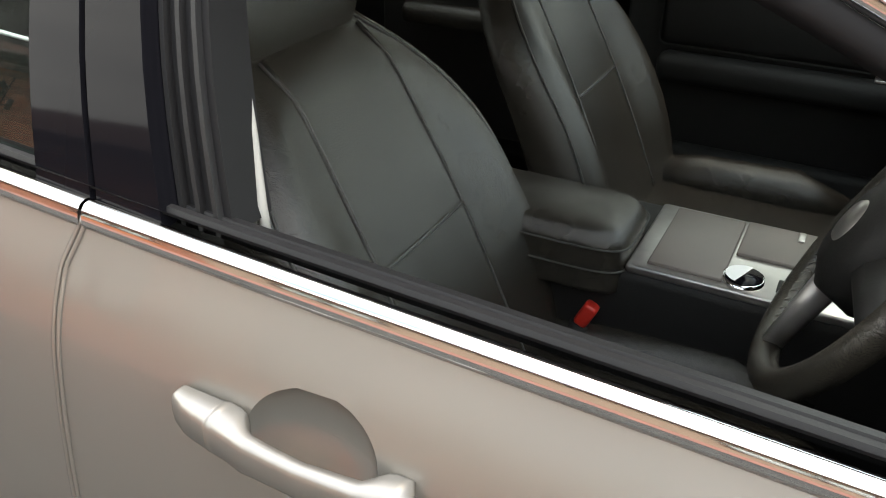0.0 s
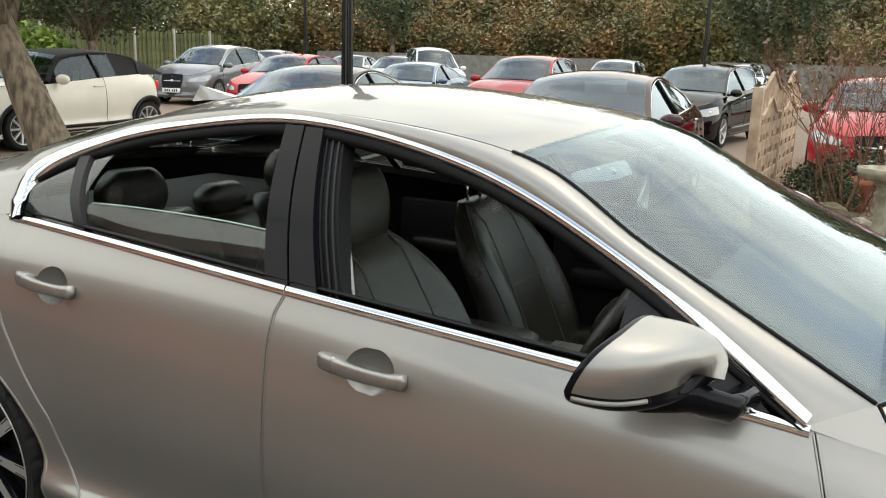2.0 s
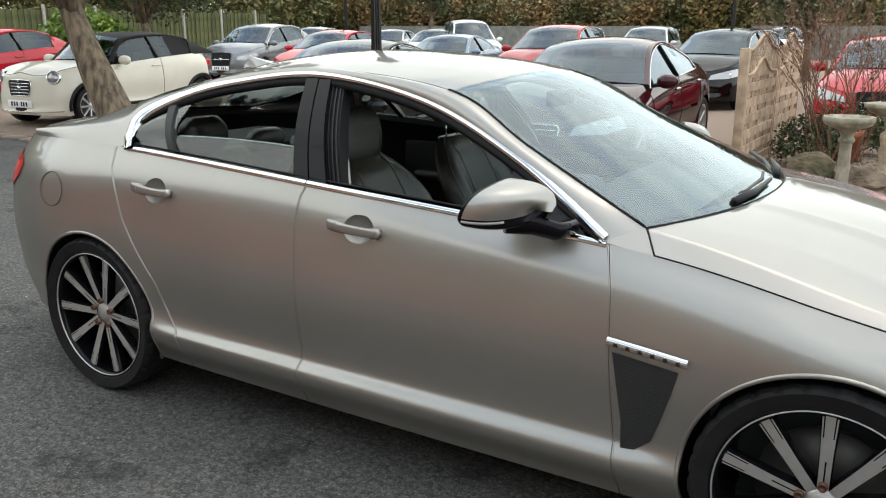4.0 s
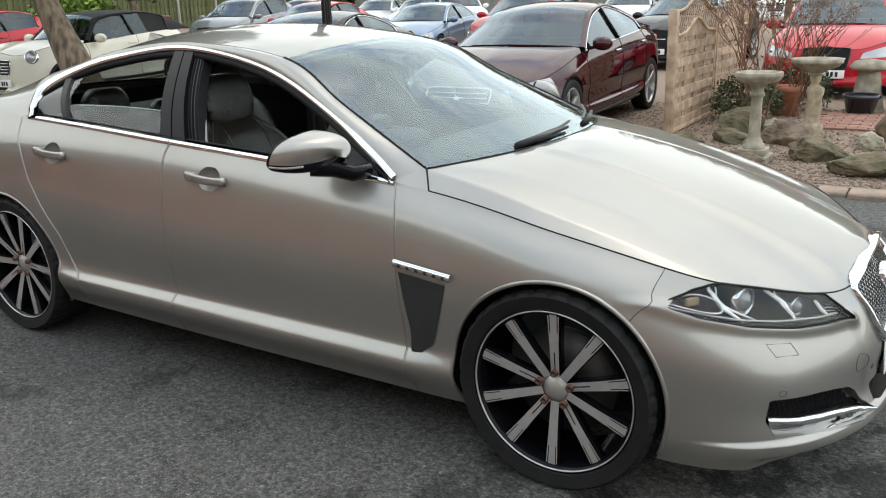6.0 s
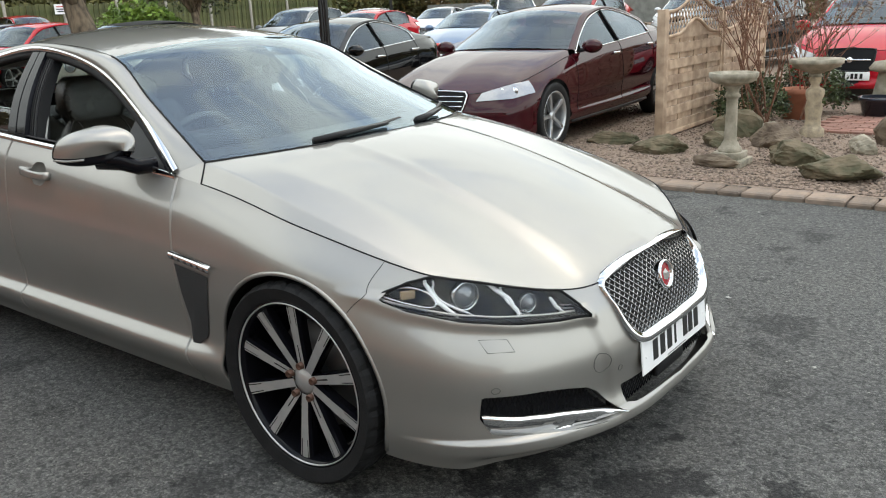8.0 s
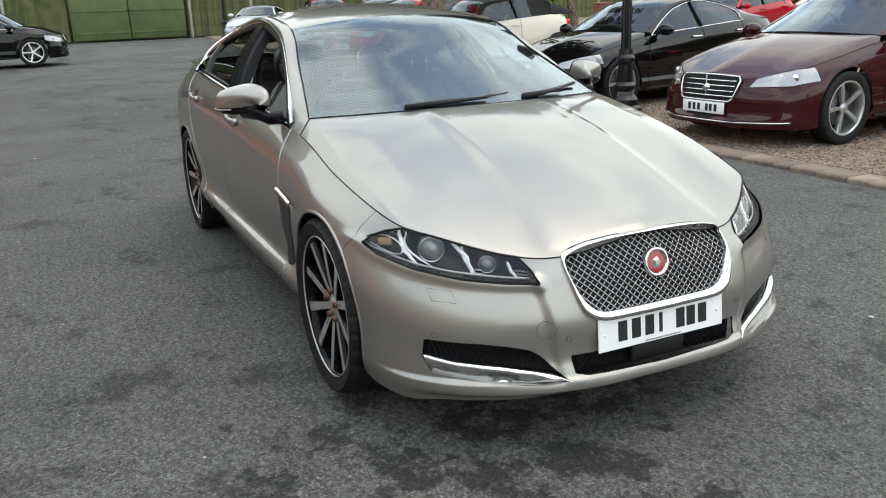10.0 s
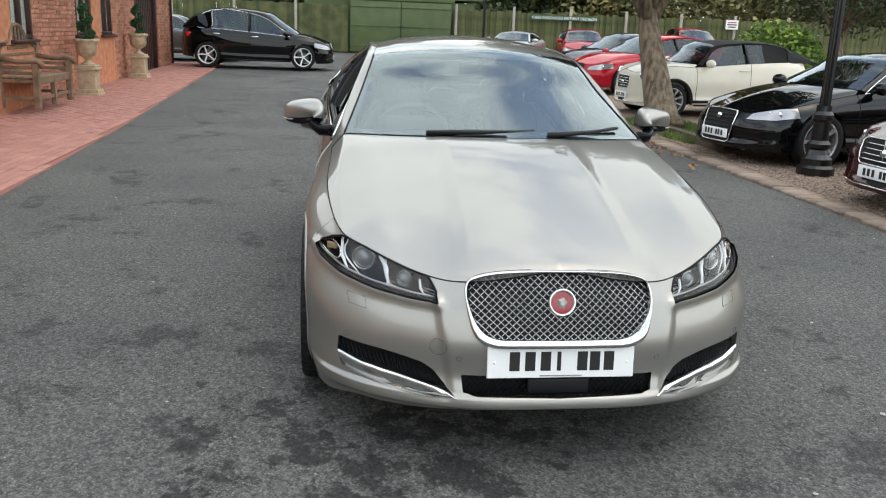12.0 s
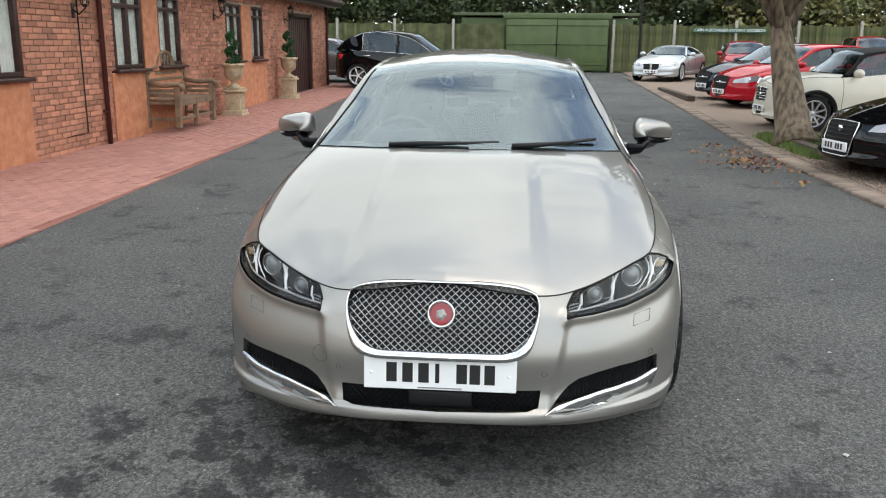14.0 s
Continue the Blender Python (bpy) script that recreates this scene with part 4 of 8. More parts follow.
        for (ya, za), (yb, zb) in zip(lamp_shape, lamp_shape[1:] + lamp_shape[:1]):
            for k in (0, .34, .67):
                y, z = ya + (yb - ya) * k, za + (zb - za) * k
                c = front_cloud[int(np.argmin((front_cloud[:, 1] - y) ** 2 + (front_cloud[:, 2] - z) ** 2))]
                rim_line.append((c[0], sgn * c[1], c[2]))
        part_v("lamp_rim", *tube(rim_line, .0042, 6, True), SEAL, lamp)

        # fog intake: dark mesh behind, chrome blade along its lower edge
        p, v = param_grid(1.2, 4.4, 140, .8, 3.2, rows=90)
        w, f = cut_surface(S.side, p, v, fog_d, -1)
        w = w + (-.044, 0, 0)
        intake = thing("fog_intake", Matrix(), "", "")
        intake.parent = car
        part_v("intake_back", *((w, f[:, ::-1]) if sgn > 0 else mirrored(w, f[:, ::-1])), SEAL, intake)
        q0 = S.side(p, v).reshape(-1, 3)
        def face_pt(y, z):
            k = int(np.argmin((q0[:, 1] - y) ** 2 + (q0[:, 2] - z) ** 2))
            return np.array(q0[k])
        wires = []
        for k in np.linspace(.38, .80, 30):
            for d in (-.02, .02):
                zs = np.linspace(.27, .41, 12)
                run = []
                for z in zs:
                    y = k + d * (z - .27) / .06
                    if fog_d(np.array([[1, y, z]]))[0] < 0:
                        c = face_pt(y, z)
                        run.append((c[0] - .032, sgn * c[1], c[2]))
                if len(run) > 1:
                    wires.append(tube(run, .0022, 4))
        part_v("intake_mesh", *joined(*wires), GLOSS_BLACK, intake, "black diamond mesh")
        blade_top = [(.768, .357), (.70, .341), (.62, .330), (.54, .318), (.46, .302), (.40, .286), (.358, .270)]
        blade_low = [(.756, .292), (.70, .282), (.62, .276), (.54, .271), (.46, .267), (.40, .264), (.358, .262)]
        rows_ = [catmull(np.array([(y, z, 0) for y, z in q]), np.linspace(0, 6, 31))[:, :2] for q in (blade_top, blade_low)]
        w = []
        for k, d in ((0, -.022), (0, .004), (.16, .007), (.45, .001), (.85, -.010), (1, -.018)):
            for (ya, za), (yb, zb) in zip(*rows_):
                y, z = ya + (yb - ya) * k, za + (zb - za) * k
                c = face_pt(y, z)
                w.append((c[0] + d, sgn * (y + d * .4), z))
        part_v("chrome_blade", w, grid_faces(6, 31), CHROME, intake, "chrome blade under the intake")
        # body-coloured wall round the recess
        ring = [face_pt(y, z) for y, z in fog_shape] 
        ring = ring + ring[:1]
        part_v("intake_wall", *ribbon([(x + .001, sgn * y, z) for x, y, z in ring], [(x - .04, sgn * (y - .012), z) for x, y, z in ring]), CHAMPAGNE, intake, smooth=False)
        # small marks: washer cover, parking sensors
        def on_front(y, z):
            return front_cloud[int(np.argmin((front_cloud[:, 1] - y) ** 2 + (front_cloud[:, 2] - z) ** 2))]
        ring = [on_front(y, z) for y, z in ((.735, .572), (.672, .565), (.668, .53), (.73, .537))]
        part_v("washer_gap", *tube([(x + .0008, sgn * y, z) for x, y, z in ring], .0014, 4, True), JOINT, car)
        for y, z, r in ((.738, .43, .009), (.355, .405, .009)):
            c = on_front(y, z)
            pts = [on_front(y + r * math.cos(a), z + r * math.sin(a)) for a in np.linspace(0, 2 * math.pi, 13)[:-1]]
            part_v("parking_sensor", *tube([(x + .0008, sgn * yy, zz) for x, yy, zz in pts], .0014, 4, True), JOINT, car)
        if sgn < 0:
            pts = [on_front(.425 + .028 * math.cos(a), .44 + .03 * math.sin(a)) for a in np.linspace(0, 2 * math.pi, 25)[:-1]]
            part_v("tow_eye_cover", *tube([(x + .0008, sgn * yy, zz) for x, yy, zz in pts], .0014, 4, True), JOINT, car)
            # fuel flap
            pts = []
            for a in np.linspace(0, 2 * math.pi, 33)[:-1]:
                x, z = -3.127 + .084 * math.cos(a), .883 + .072 * math.sin(a)
                pts.append(q(x, z))
            part_v("fuel_flap_gap", *tube(pts, .002, 4, True), JOINT, car, "round fuel flap outline")
        # tail lamp
        lens = polygon_distance([(-3.44, .955), (-3.56, .995), (-3.86, .985), (-3.86, .82), (-3.60, .825), (-3.47, .90)])
        p, v = param_grid(8.9, 10.6, 60, 3.2, 5.0, rows=40)
        w, f = cut_surface(S.side, p, v, lambda c: lens(c[..., [0, 2]]), -1)
        w = w + (-.004, .004, .002)
        part_v("tail_lamp", *((w, f[:, ::-1]) if sgn > 0 else mirrored(w, f[:, ::-1])), RED_LENS, car, "red tail lamp")

    # grille
    gr = thing("grille", Matrix(), "", "")
    gr.parent = car
    pp, vv = np.meshgrid(np.linspace(0, 2.2, 120), np.linspace(1.5, 5, 120))
    cloud = S.side(pp, vv).reshape(-1, 3)

    def front_x(y, z):
        k = int(np.argmin((cloud[:, 1] - abs(y)) ** 2 + (cloud[:, 2] - z) ** 2))
        return cloud[k, 0]

    outline = [(y, z) for y, z in grille_shape if y > 0]
    outline = outline + [(-y, z) for y, z in reversed(outline)]
    n = len(outline)
    loop = catmull(np.array([(front_x(y, z), y, z) for y, z in outline + outline[:1]]), np.linspace(0, n, 121)[:-1])
    cen = loop.mean(0)
    def ringed(k, dx):
        slim = .28 + .72 * np.clip((.60 - loop[:, 2:]) / .12, 0, 1)
        k = 1 + (k - 1) * slim if k > .9 else k
        q = cen + (loop - cen) * np.concatenate([np.ones_like(slim), k * np.ones_like(slim), k * np.ones_like(slim)], 1)
        return q + np.array((dx, 0, 0))
    bottom = np.clip((.56 - loop[:, 2]) / .1, 0, 1)[:, None]
    rows = []
    for k, dx in ((1.035, -.004), (1.04, .012), (1.01, .02), (.955, .014), (.945, -.02)):
        rows.append(ringed(k, dx) + (1 if k < 1 else 0) * bottom * np.array((0, 0, .014)))
    w = np.concatenate([np.concatenate([r, r[:1]]) for r in rows])
    part_v("grille_surround", w, grid_faces(5, 121), CHROME, gr, "wide polished chrome surround")
    back = []
    for k in np.linspace(.03, .985, 14):
        ring = ringed(k, 0)
        back += [(front_x(y, z) - .017, y, z) for x, y, z in np.concatenate([ring, ring[:1]])]
    part_v("grille_backing", back, grid_faces(14, 121), SEAL, gr)
    d = polygon_distance([(y, z) for y, z in outline])
    wires = []
    pitch = .027
    for sg in (1, -1):
        for c in np.arange(-.9, .9, pitch):
            run = []
            for z in np.linspace(.45, .72, 60):
                y = c + sg * (z - .45) * 1.15
                if d(np.array([(y, z)]))[0] < -.004:
                    run.append((front_x(y, z) - .006 - .004 * (sg > 0), y, z))
            if len(run) > 2:
                wires.append(tube(run[::3] + run[-1:], .0023, 5))
    part_v("grille_mesh", *joined(*wires), MESH_CHROME, gr, "bright woven wire mesh")
    bx = front_x(0, .60) + .004
    badge_parts = (("badge_ring", [(.036, -.02), (.040, .004), (.047, .006), (.049, -.004), (.049, -.03)], CHROME), ("badge_face", [(0, -.002), (.02, -.001), (.038, -.003)], BADGE_RED))
    for nme, prof, mt in badge_parts:
        w, f = lathe(prof, 40, "x")
        w = [tuple(Matrix.Translation((bx, 0, .603)) @ pose(0, 0, 0, 0, -14, 0) @ Vector(x)) for x in w]
        part_v(nme, w, f, mt, gr, "round badge" if nme == "badge_ring" else "dark red enamel")
    # plain relief on the badge
    relief = bmesh.new()
    bmesh.ops.create_cone(relief, cap_ends=True, segments=5, radius1=.021, radius2=.010, depth=.009)
    bmesh.ops.transform(relief, matrix=Matrix.Translation((bx + .003, 0, .602)) @ pose(0, 0, 0, 0, -14, 0) @ Matrix.Rotation(radians(90), 4, "Y"), verts=relief.verts)
    part("badge_relief", relief, mat("dull_silver_relief", (.36, .35, .34), rough=.35, metal=.8), gr, smooth=False)
    # plate with bars for the number
    pl = thing("number_plate", Matrix(), "", "")
    pl.parent = car
    tilt = pose(.888, 0, .40, 0, -5, 0)
    def put(bm):
        bmesh.ops.transform(bm, matrix=tilt, verts=bm.verts)
        return bm
    part("plate", put(box_bm((.006, .522, .112), (0, 0, 0), .003, 2)), PLATE_WHITE, pl, "white reflective plate", smooth=False)
    for i, y in enumerate((-.165, -.11, -.055, -.008, .075, .12, .17)):
        wbar = .014 if i == 3 else .036
        part("plate_mark", put(box_bm((.002, wbar, .068), (.0035, y, .004))), INK, pl, smooth=False)
    part("plate_line", put(box_bm((.002, .15, .004), (.0035, 0, -.048))), mat("grey_print", (.25, .25, .25)), pl, smooth=False)
    for y in (-.235, .235):
        w, f = lathe([(0, .006), (.005, .005), (.006, .002)], 12, "x")
        part_v("plate_screw", [tuple(tilt @ Vector((a, b + y, c))) for a, b, c in w], f, PLATE_WHITE, pl)
    part("plate_mount", box_bm((.05, .46, .09), (.855, 0, .40), .01), SATIN_BLACK, pl)
    # lower mouth
    mo = thing("lower_intake", Matrix(), "", "")
    mo.parent = car
    part("intake_back", box_bm((.02, .70, .10), (.82, 0, .30)), SEAL, mo, smooth=False)
    part("radar_panel", box_bm((.02, .22, .055), (.865, 0, .305), .006), SATIN_BLACK, mo)
    for side in (-1, 1):
        wires = []
        for sg in (-1, 1):
            for c in np.arange(.08, .40, .022):
                run = [(.855, side * (c + sg * (z - .27) * .9), z) for z in np.linspace(.268, .34, 4) if .10 < c + sg * (z - .27) * .9 < .34]
                if len(run) > 1:
                    wires.append(tube(run, .0022, 4))
        part_v("intake_mesh", *joined(*wires), GLOSS_BLACK, mo, "black diamond mesh")

    # seal between bonnet and windscreen, and the bonnet's rear corners
    tt = np.linspace(-.92, .92, 61)
    part_v("scuttle_seal", *tube(S.bonnet(np.ones(61), tt) + (-.004, 0, .001), .0045, 6), SEAL, car)
    for sg in (1, -1):
        run = S.bonnet(np.ones(8), sg * np.linspace(.92, 1.0, 8)) + (-.001, 0, .001)
        part_v("bonnet_corner_gap", *tube(run, .003, 5), SEAL, car)
    # wipers
    for pts in ([(-.44, -.36, 1.0), (-.41, -.20, 1.012), (-.405, .02, 1.018), (-.43, .16, 1.022)], [(-.42, .22, 1.005), (-.44, .34, 1.012), (-.49, .48, 1.02), (-.57, .62, 1.03)]):
        wp = thing("wiper", Matrix(), "", "")
        wp.parent = car
        part_v("wiper_blade", *tube([(x + .015, y, z + .022) for x, y, z in pts], .008, 6), SATIN_BLACK, wp)
        part_v("wiper_arm", *tube([(x + .045, y, z + .026) for x, y, z in pts[:3]], [.014, .012, .007], 6), SATIN_BLACK, wp)
    # aerial fin
    fin = bmesh.new()
    vs = [fin.verts.new(x) for x in ((-2.62, -.03, 1.388), (-2.62, .03, 1.388), (-2.82, .022, 1.368), (-2.82, -.022, 1.368), (-2.80, 0, 1.425))]
    for g in ((0, 1, 4), (1, 2, 4), (2, 3, 4), (3, 0, 4)):
        fin.faces.new([vs[k] for k in g])
    part("aerial_fin", fin, CHAMPAGNE, car)

    for x in (0, -2.909):
        for sgn in (1, -1):
            wheel(car, (x, sgn * .782, .345), sgn, turn=18 if x == 0 else 0)
    return car, S


saloon, SALOON_SHAPE = build_saloon()

# ---- the saloon's cabin ----
def build_cabin(car, S):
    def cushion(levels, around=36, power=2.6):
        """A soft closed form: rings of (centre x, centre y, z, half depth, half width, bolster)."""
        w = []
        for cx, cy, z, d, h, b in levels:
            for k in range(around):
                a = 2 * math.pi * k / around
                ca, sa = math.cos(a), math.sin(a)
                x = math.copysign(abs(ca) ** (2 / power), ca) * d
                y = math.copysign(abs(sa) ** (2 / power), sa) * h
                if ca > 0:
                    x += b * (math.exp(-((abs(y) / max(h, .01) - .82) / .2) ** 2)) - b * .25
                w.append((cx + x, cy + y, z))
        f = []
        n = len(levels)
        for i in range(n - 1):
            for k in range(around):
                q = (k + 1) % around
                f.append((i * around + k, i * around + q, (i + 1) * around + q, (i + 1) * around + k))
        f.append(tuple(range(around - 1, -1, -1)))
        f.append(tuple((n - 1) * around + k for k in range(around)))
        return w, f

    def front_at(levels, y, z, power=2.6):
        """The x of a cushion's front face."""
        zs = [l[2] for l in levels]
        cx, cy, _, d, h, b = (float(np.interp(z, zs, [l[i] for l in levels])) for i in range(6))
        u = min(abs(y - cy) / h, .99)
        return cx + d * (1 - u**power) ** (1 / power) + b * (math.exp(-((u - .82) / .2) ** 2)) - b * .25

    def seat(y, headrest_lift=0.0):
        s = thing("front_seat", Matrix(), "", "")
        s.parent = car
        lv = []
        for k in np.linspace(0, 1, 22):
            z = .50 + .565 * k
            x = -1.60 - .27 * k + .03 * math.sin(math.pi * k)
            wide = .280 - .012 * k - (.15 * max(0, (k - .62) / .38) ** 2)
            deep = .085 * (1 - .35 * k) * (1 if k < .93 else .8 - (k - .93) * 4)
            bolster = .07 * math.sin(math.pi * min(1, k * .95 + .12)) ** .8
            lv.append((x, y, z, deep, wide, bolster))
        back = part_v("backrest", *cushion(lv), LEATHER, s, "black leather backrest with side bolsters")
        seams = []
        for sg in (-1, 1):
            run = []
            for k in np.linspace(.06, .97, 26):
                z = .50 + .565 * k
                yy = y + sg * (.108 + .022 * (1 - k))
                run.append((front_at(lv, yy, z) + .001, yy, z))
            seams.append(run)
            run = []
            for k in np.linspace(.1, .99, 26):
                z = .50 + .565 * k
                yy = y + sg * (np.interp(z, [l[2] for l in lv], [l[4] for l in lv]) * .93)
                run.append((front_at(lv, yy, z) + .002, yy, z))
            seams.append(run)
        z = .80
        seams.append([(front_at(lv, y + u, z) + .001, y + u, z) for u in np.linspace(-.118, .118, 12)])
        for run in seams:
            part_v("seam", *tube(run, .0022, 4), STITCH, back)
            part_v("piping", *tube([(a - .002, b + .006, c) for a, b, c in run], .004, 5), LEATHER, back)
        cl = []
        for k in np.linspace(0, 1, 14):
            z = .35 + .18 * k
            cl.append((-1.37 + .02 * k, y, z, .27 * (1 if k < .85 else 1 - (k - .85) * 1.2), .255 * (1 if k < .85 else 1 - (k - .85) * .8), 0))
        part_v("seat_cushion", *cushion(cl, power=4), LEATHER, s, "black leather seat cushion")
        for sg in (-1, 1):
            part_v("bolster", *tube([(-1.62, y + sg * .215, .52), (-1.45, y + sg * .22, .54), (-1.25, y + sg * .22, .545), (-1.13, y + sg * .21, .52)], [.04, .05, .052, .035], 12), LEATHER, s)
        hz = 1.08 + headrest_lift
        hl = []
        for k in np.linspace(0, 1, 14):
            r = math.sin(math.pi * (k * .90 + .05)) ** .22
            hl.append((-1.885 - .02 * k, y, hz + .235 * k, .066 * r, .152 * r, .0))
        part_v("headrest", *cushion(hl, power=4.2), LEATHER, s, "black leather headrest")
        for sg in (-1, 1):
            part_v("headrest_post", *tube([(-1.875, y + sg * .05, 1.04), (-1.885, y + sg * .05, hz + .03)], .006, 8), CHROME, s)
        part("seat_base", box_bm((.5, .42, .16), (-1.40, y, .34), .02), CABIN_PLASTIC, s)
        return s

    seat(-.375, -.065)
    seat(.375, .055)

    rs = thing("rear_seat", Matrix(), "", "")
    rs.parent = car
    for y in (-.40, .40):
        lv = [(-2.50 - .20 * k, y, .52 + .50 * k, .085 * (1 - .3 * k), .29 - .07 * max(0, (k - .75) / .25) ** 2, .04 * math.sin(math.pi * k)) for k in np.linspace(0, 1, 16)]
        part_v("rear_backrest", *cushion(lv), LEATHER, rs)
        hl = [(-2.72, y, 1.00 + .17 * k, .06 * math.sin(math.pi * (k * .86 + .07)) ** .35, .13 * math.sin(math.pi * (k * .86 + .07)) ** .35, 0) for k in np.linspace(0, 1, 12)]
        part_v("rear_headrest", *cushion(hl, power=3), LEATHER, rs)
    lv = [(-2.52 - .18 * k, 0, .52 + .46 * k, .075, .13, 0) for k in np.linspace(0, 1, 10)]
    part_v("rear_backrest", *cushion(lv), LEATHER, rs)
    hl = [(-2.72, 0, .98 + .10 * k, .05 * math.sin(math.pi * (k * .86 + .07)) ** .35, .12 * math.sin(math.pi * (k * .86 + .07)) ** .35, 0) for k in np.linspace(0, 1, 10)]
    part_v("rear_headrest", *cushion(hl, power=3), LEATHER, rs)
    cl = [(-2.25, 0, .36 + .17 * k, .28, .66 * (1 if k < .8 else .97), 0) for k in np.linspace(0, 1, 8)]
    part_v("rear_cushion", *cushion(cl, power=5), LEATHER, rs)
    part("parcel_shelf", box_bm((.62, 1.2, .03), (-3.02, 0, .985), .01), CARPET, car)
    part("cabin_floor", box_bm((2.3, 1.5, .04), (-1.75, 0, .30), .01), CARPET, car)
    part("bulkhead", box_bm((.04, 1.5, .70), (-.72, 0, .62), .01), CABIN_PLASTIC, car)

    # centre console with armrest
    co = thing("centre_console", Matrix(), "", "")
    co.parent = car
    part("console_body", box_bm((1.15, .26, .36), (-1.25, -.03, .518), .02), CABIN_PLASTIC, co)
    lv = [(-1.63, -.095, .655 + .105 * k, .20 * (1 if k < .72 else 1 - (k - .72) ** 2 * 1.1), .088 * (1 if k < .72 else 1 - (k - .72) ** 2 * 2.6), 0) for k in np.linspace(0, 1, 16)]
    arm = part_v("armrest", *cushion(lv, power=6), LEATHER, co, "padded black leather armrest")
    for z in (.695, .733):
        part_v("seam", *tube([(-1.63 + .2035 * math.copysign(abs(math.cos(a)) ** .33, math.cos(a)), -.095 + .09 * math.copysign(abs(math.sin(a)) ** .33, math.sin(a)), z) for a in np.linspace(0, 2 * math.pi, 41)[:-1]], .0018, 4, True), STITCH, arm)
    part("console_frame", box_bm((.52, .235, .016), (-1.17, -.04, .700), .005), BRUSHED, co, "brushed aluminium console frame")
    part("console_lid", box_bm((.112, .205, .012), (-1.345, -.04, .7075), .003), TAUPE, co, "taupe sliding console lid")
    part("console_lid", box_bm((.15, .118, .012), (-1.21, .008, .7075), .003), TAUPE, co, "taupe sliding console lid")
    part("console_lid", box_bm((.17, .118, .012), (-1.045, .008, .7075), .003), TAUPE, co)
    part("lid_pull", box_bm((.010, .03, .004), (-1.20, .045, .7145), .001), BRUSHED, co)
    v, f = lathe([(.025, .704), (.027, .714), (.030, .714), (.032, .704)], 32)
    part_v("dial_ring", [(x - 1.262, y - .118, z + .0) for x, y, z in v], f, CHROME, co)
    v, f = lathe([(0, .716), (.028, .715), (.029, .704)], 32)
    part_v("gear_dial", [(x - 1.262, y - .118, z) for x, y, z in v], f, GLOSS_BLACK, co, "round gear selector dial")
    half = [(a, b) for a, b in ((math.cos(t) * .027, math.sin(t) * .027) for t in np.linspace(radians(70), radians(250), 13))]
    part_v("dial_face", [(a - 1.262, b - .118, .7172) for a, b in half], [tuple(range(13))], PLATE_WHITE, co, smooth=False)
    for k in range(3):
        part("console_switch", box_bm((.018, .034, .006), (-1.205 + .022 * k, -.115, .709), .002), CABIN_PLASTIC, co)
    part("belt_buckle", box_bm((.024, .03, .045), (-1.478, -.165, .605), .006, 2, Matrix.Rotation(radians(25), 4, "Y")), mat("red_buckle", (.62, .03, .02), rough=.4), co, "red seat belt release")
    part_v("buckle_stalk", *tube([(-1.51, -.165, .46), (-1.486, -.165, .585)], .018, 8), CABIN_PLASTIC, co)

    # dashboard, binnacle, steering wheel
    da = thing("dashboard", Matrix(), "", "")
    da.parent = car
    prof = [(-.55, .95), (-.70, .985), (-.90, .98), (-1.0, .955), (-1.02, .90), (-.98, .82), (-.90, .74), (-.86, .60), (-.72, .55)]
    ys = np.linspace(-.74, .74, 23)
    w = [(x - .0 + .06 * (abs(y) / .74) ** 2 * 0, y, z) for x, z in prof for y in ys]
    part_v("dash_top", w, grid_faces(len(prof), len(ys)), mat("dash_leather", (.02, .02, .021), rough=.6, bump=.06, bump_scale=380), da, "black leather-grained dashboard")
    part("dash_trim", box_bm((.012, 1.40, .06), (-1.008, 0, .875), .004, 1, Matrix.Rotation(radians(12), 4, "Y")), BRUSHED, da, "aluminium dashboard band")
    part("binnacle", box_bm((.2, .36, .12), (-.97, -.37, .985), .04), mat("dash_leather", (.02, .02, .021)), da)
    for y in (-.66, -.12, .12, .66):
        part("air_vent", box_bm((.014, .14, .05), (-1.016, y, .885), .005), GLOSS_BLACK, da)
    part("screen", box_bm((.012, .19, .11), (-1.005, 0, .80), .004, 1, Matrix.Rotation(radians(-18), 4, "Y")), GLOSS_BLACK, da)
    st = thing("steering_wheel", Matrix(), "", "")
    st.parent = car
    M = Matrix.Translation((-1.115, -.372, .935)) @ Matrix.Rotation(radians(-62), 4, "Y")
    ring = [tuple(M @ Vector((.185 * math.cos(a), .185 * math.sin(a), 0))) for a in np.linspace(0, 2 * math.pi, 49)[:-1]]
    part_v("wheel_rim", *tube(ring, .0175, 12, True), LEATHER, st, "black leather wheel rim")
    for i in range(72):
        a = 2 * math.pi * i / 72
        c = Vector((math.cos(a), math.sin(a), 0))
        t_ = Vector((-c.y, c.x, 0))
        pts = [tuple(M @ (c * .1705 + t_ * .004 + Vector((0, 0, .0095)))), tuple(M @ (c * .1685 - t_ * .004 + Vector((0, 0, .003))))]
        if i < 36:
            part_v("stitch", *tube(pts, .0014, 4), STITCH, bpy.data.objects["wheel_rim"])
    v, f = lathe([(0, .045), (.05, .042), (.075, .025), (.08, -.02), (0, -.02)], 28)
    part_v("airbag_pad", [tuple(M @ Vector(x)) for x in v], f, CABIN_PLASTIC, st)
    v, f = lathe([(0, .049), (.024, .047), (.028, .042)], 24)
    part_v("wheel_badge", [tuple(M @ Vector(x)) for x in v], f, BRUSHED, st)
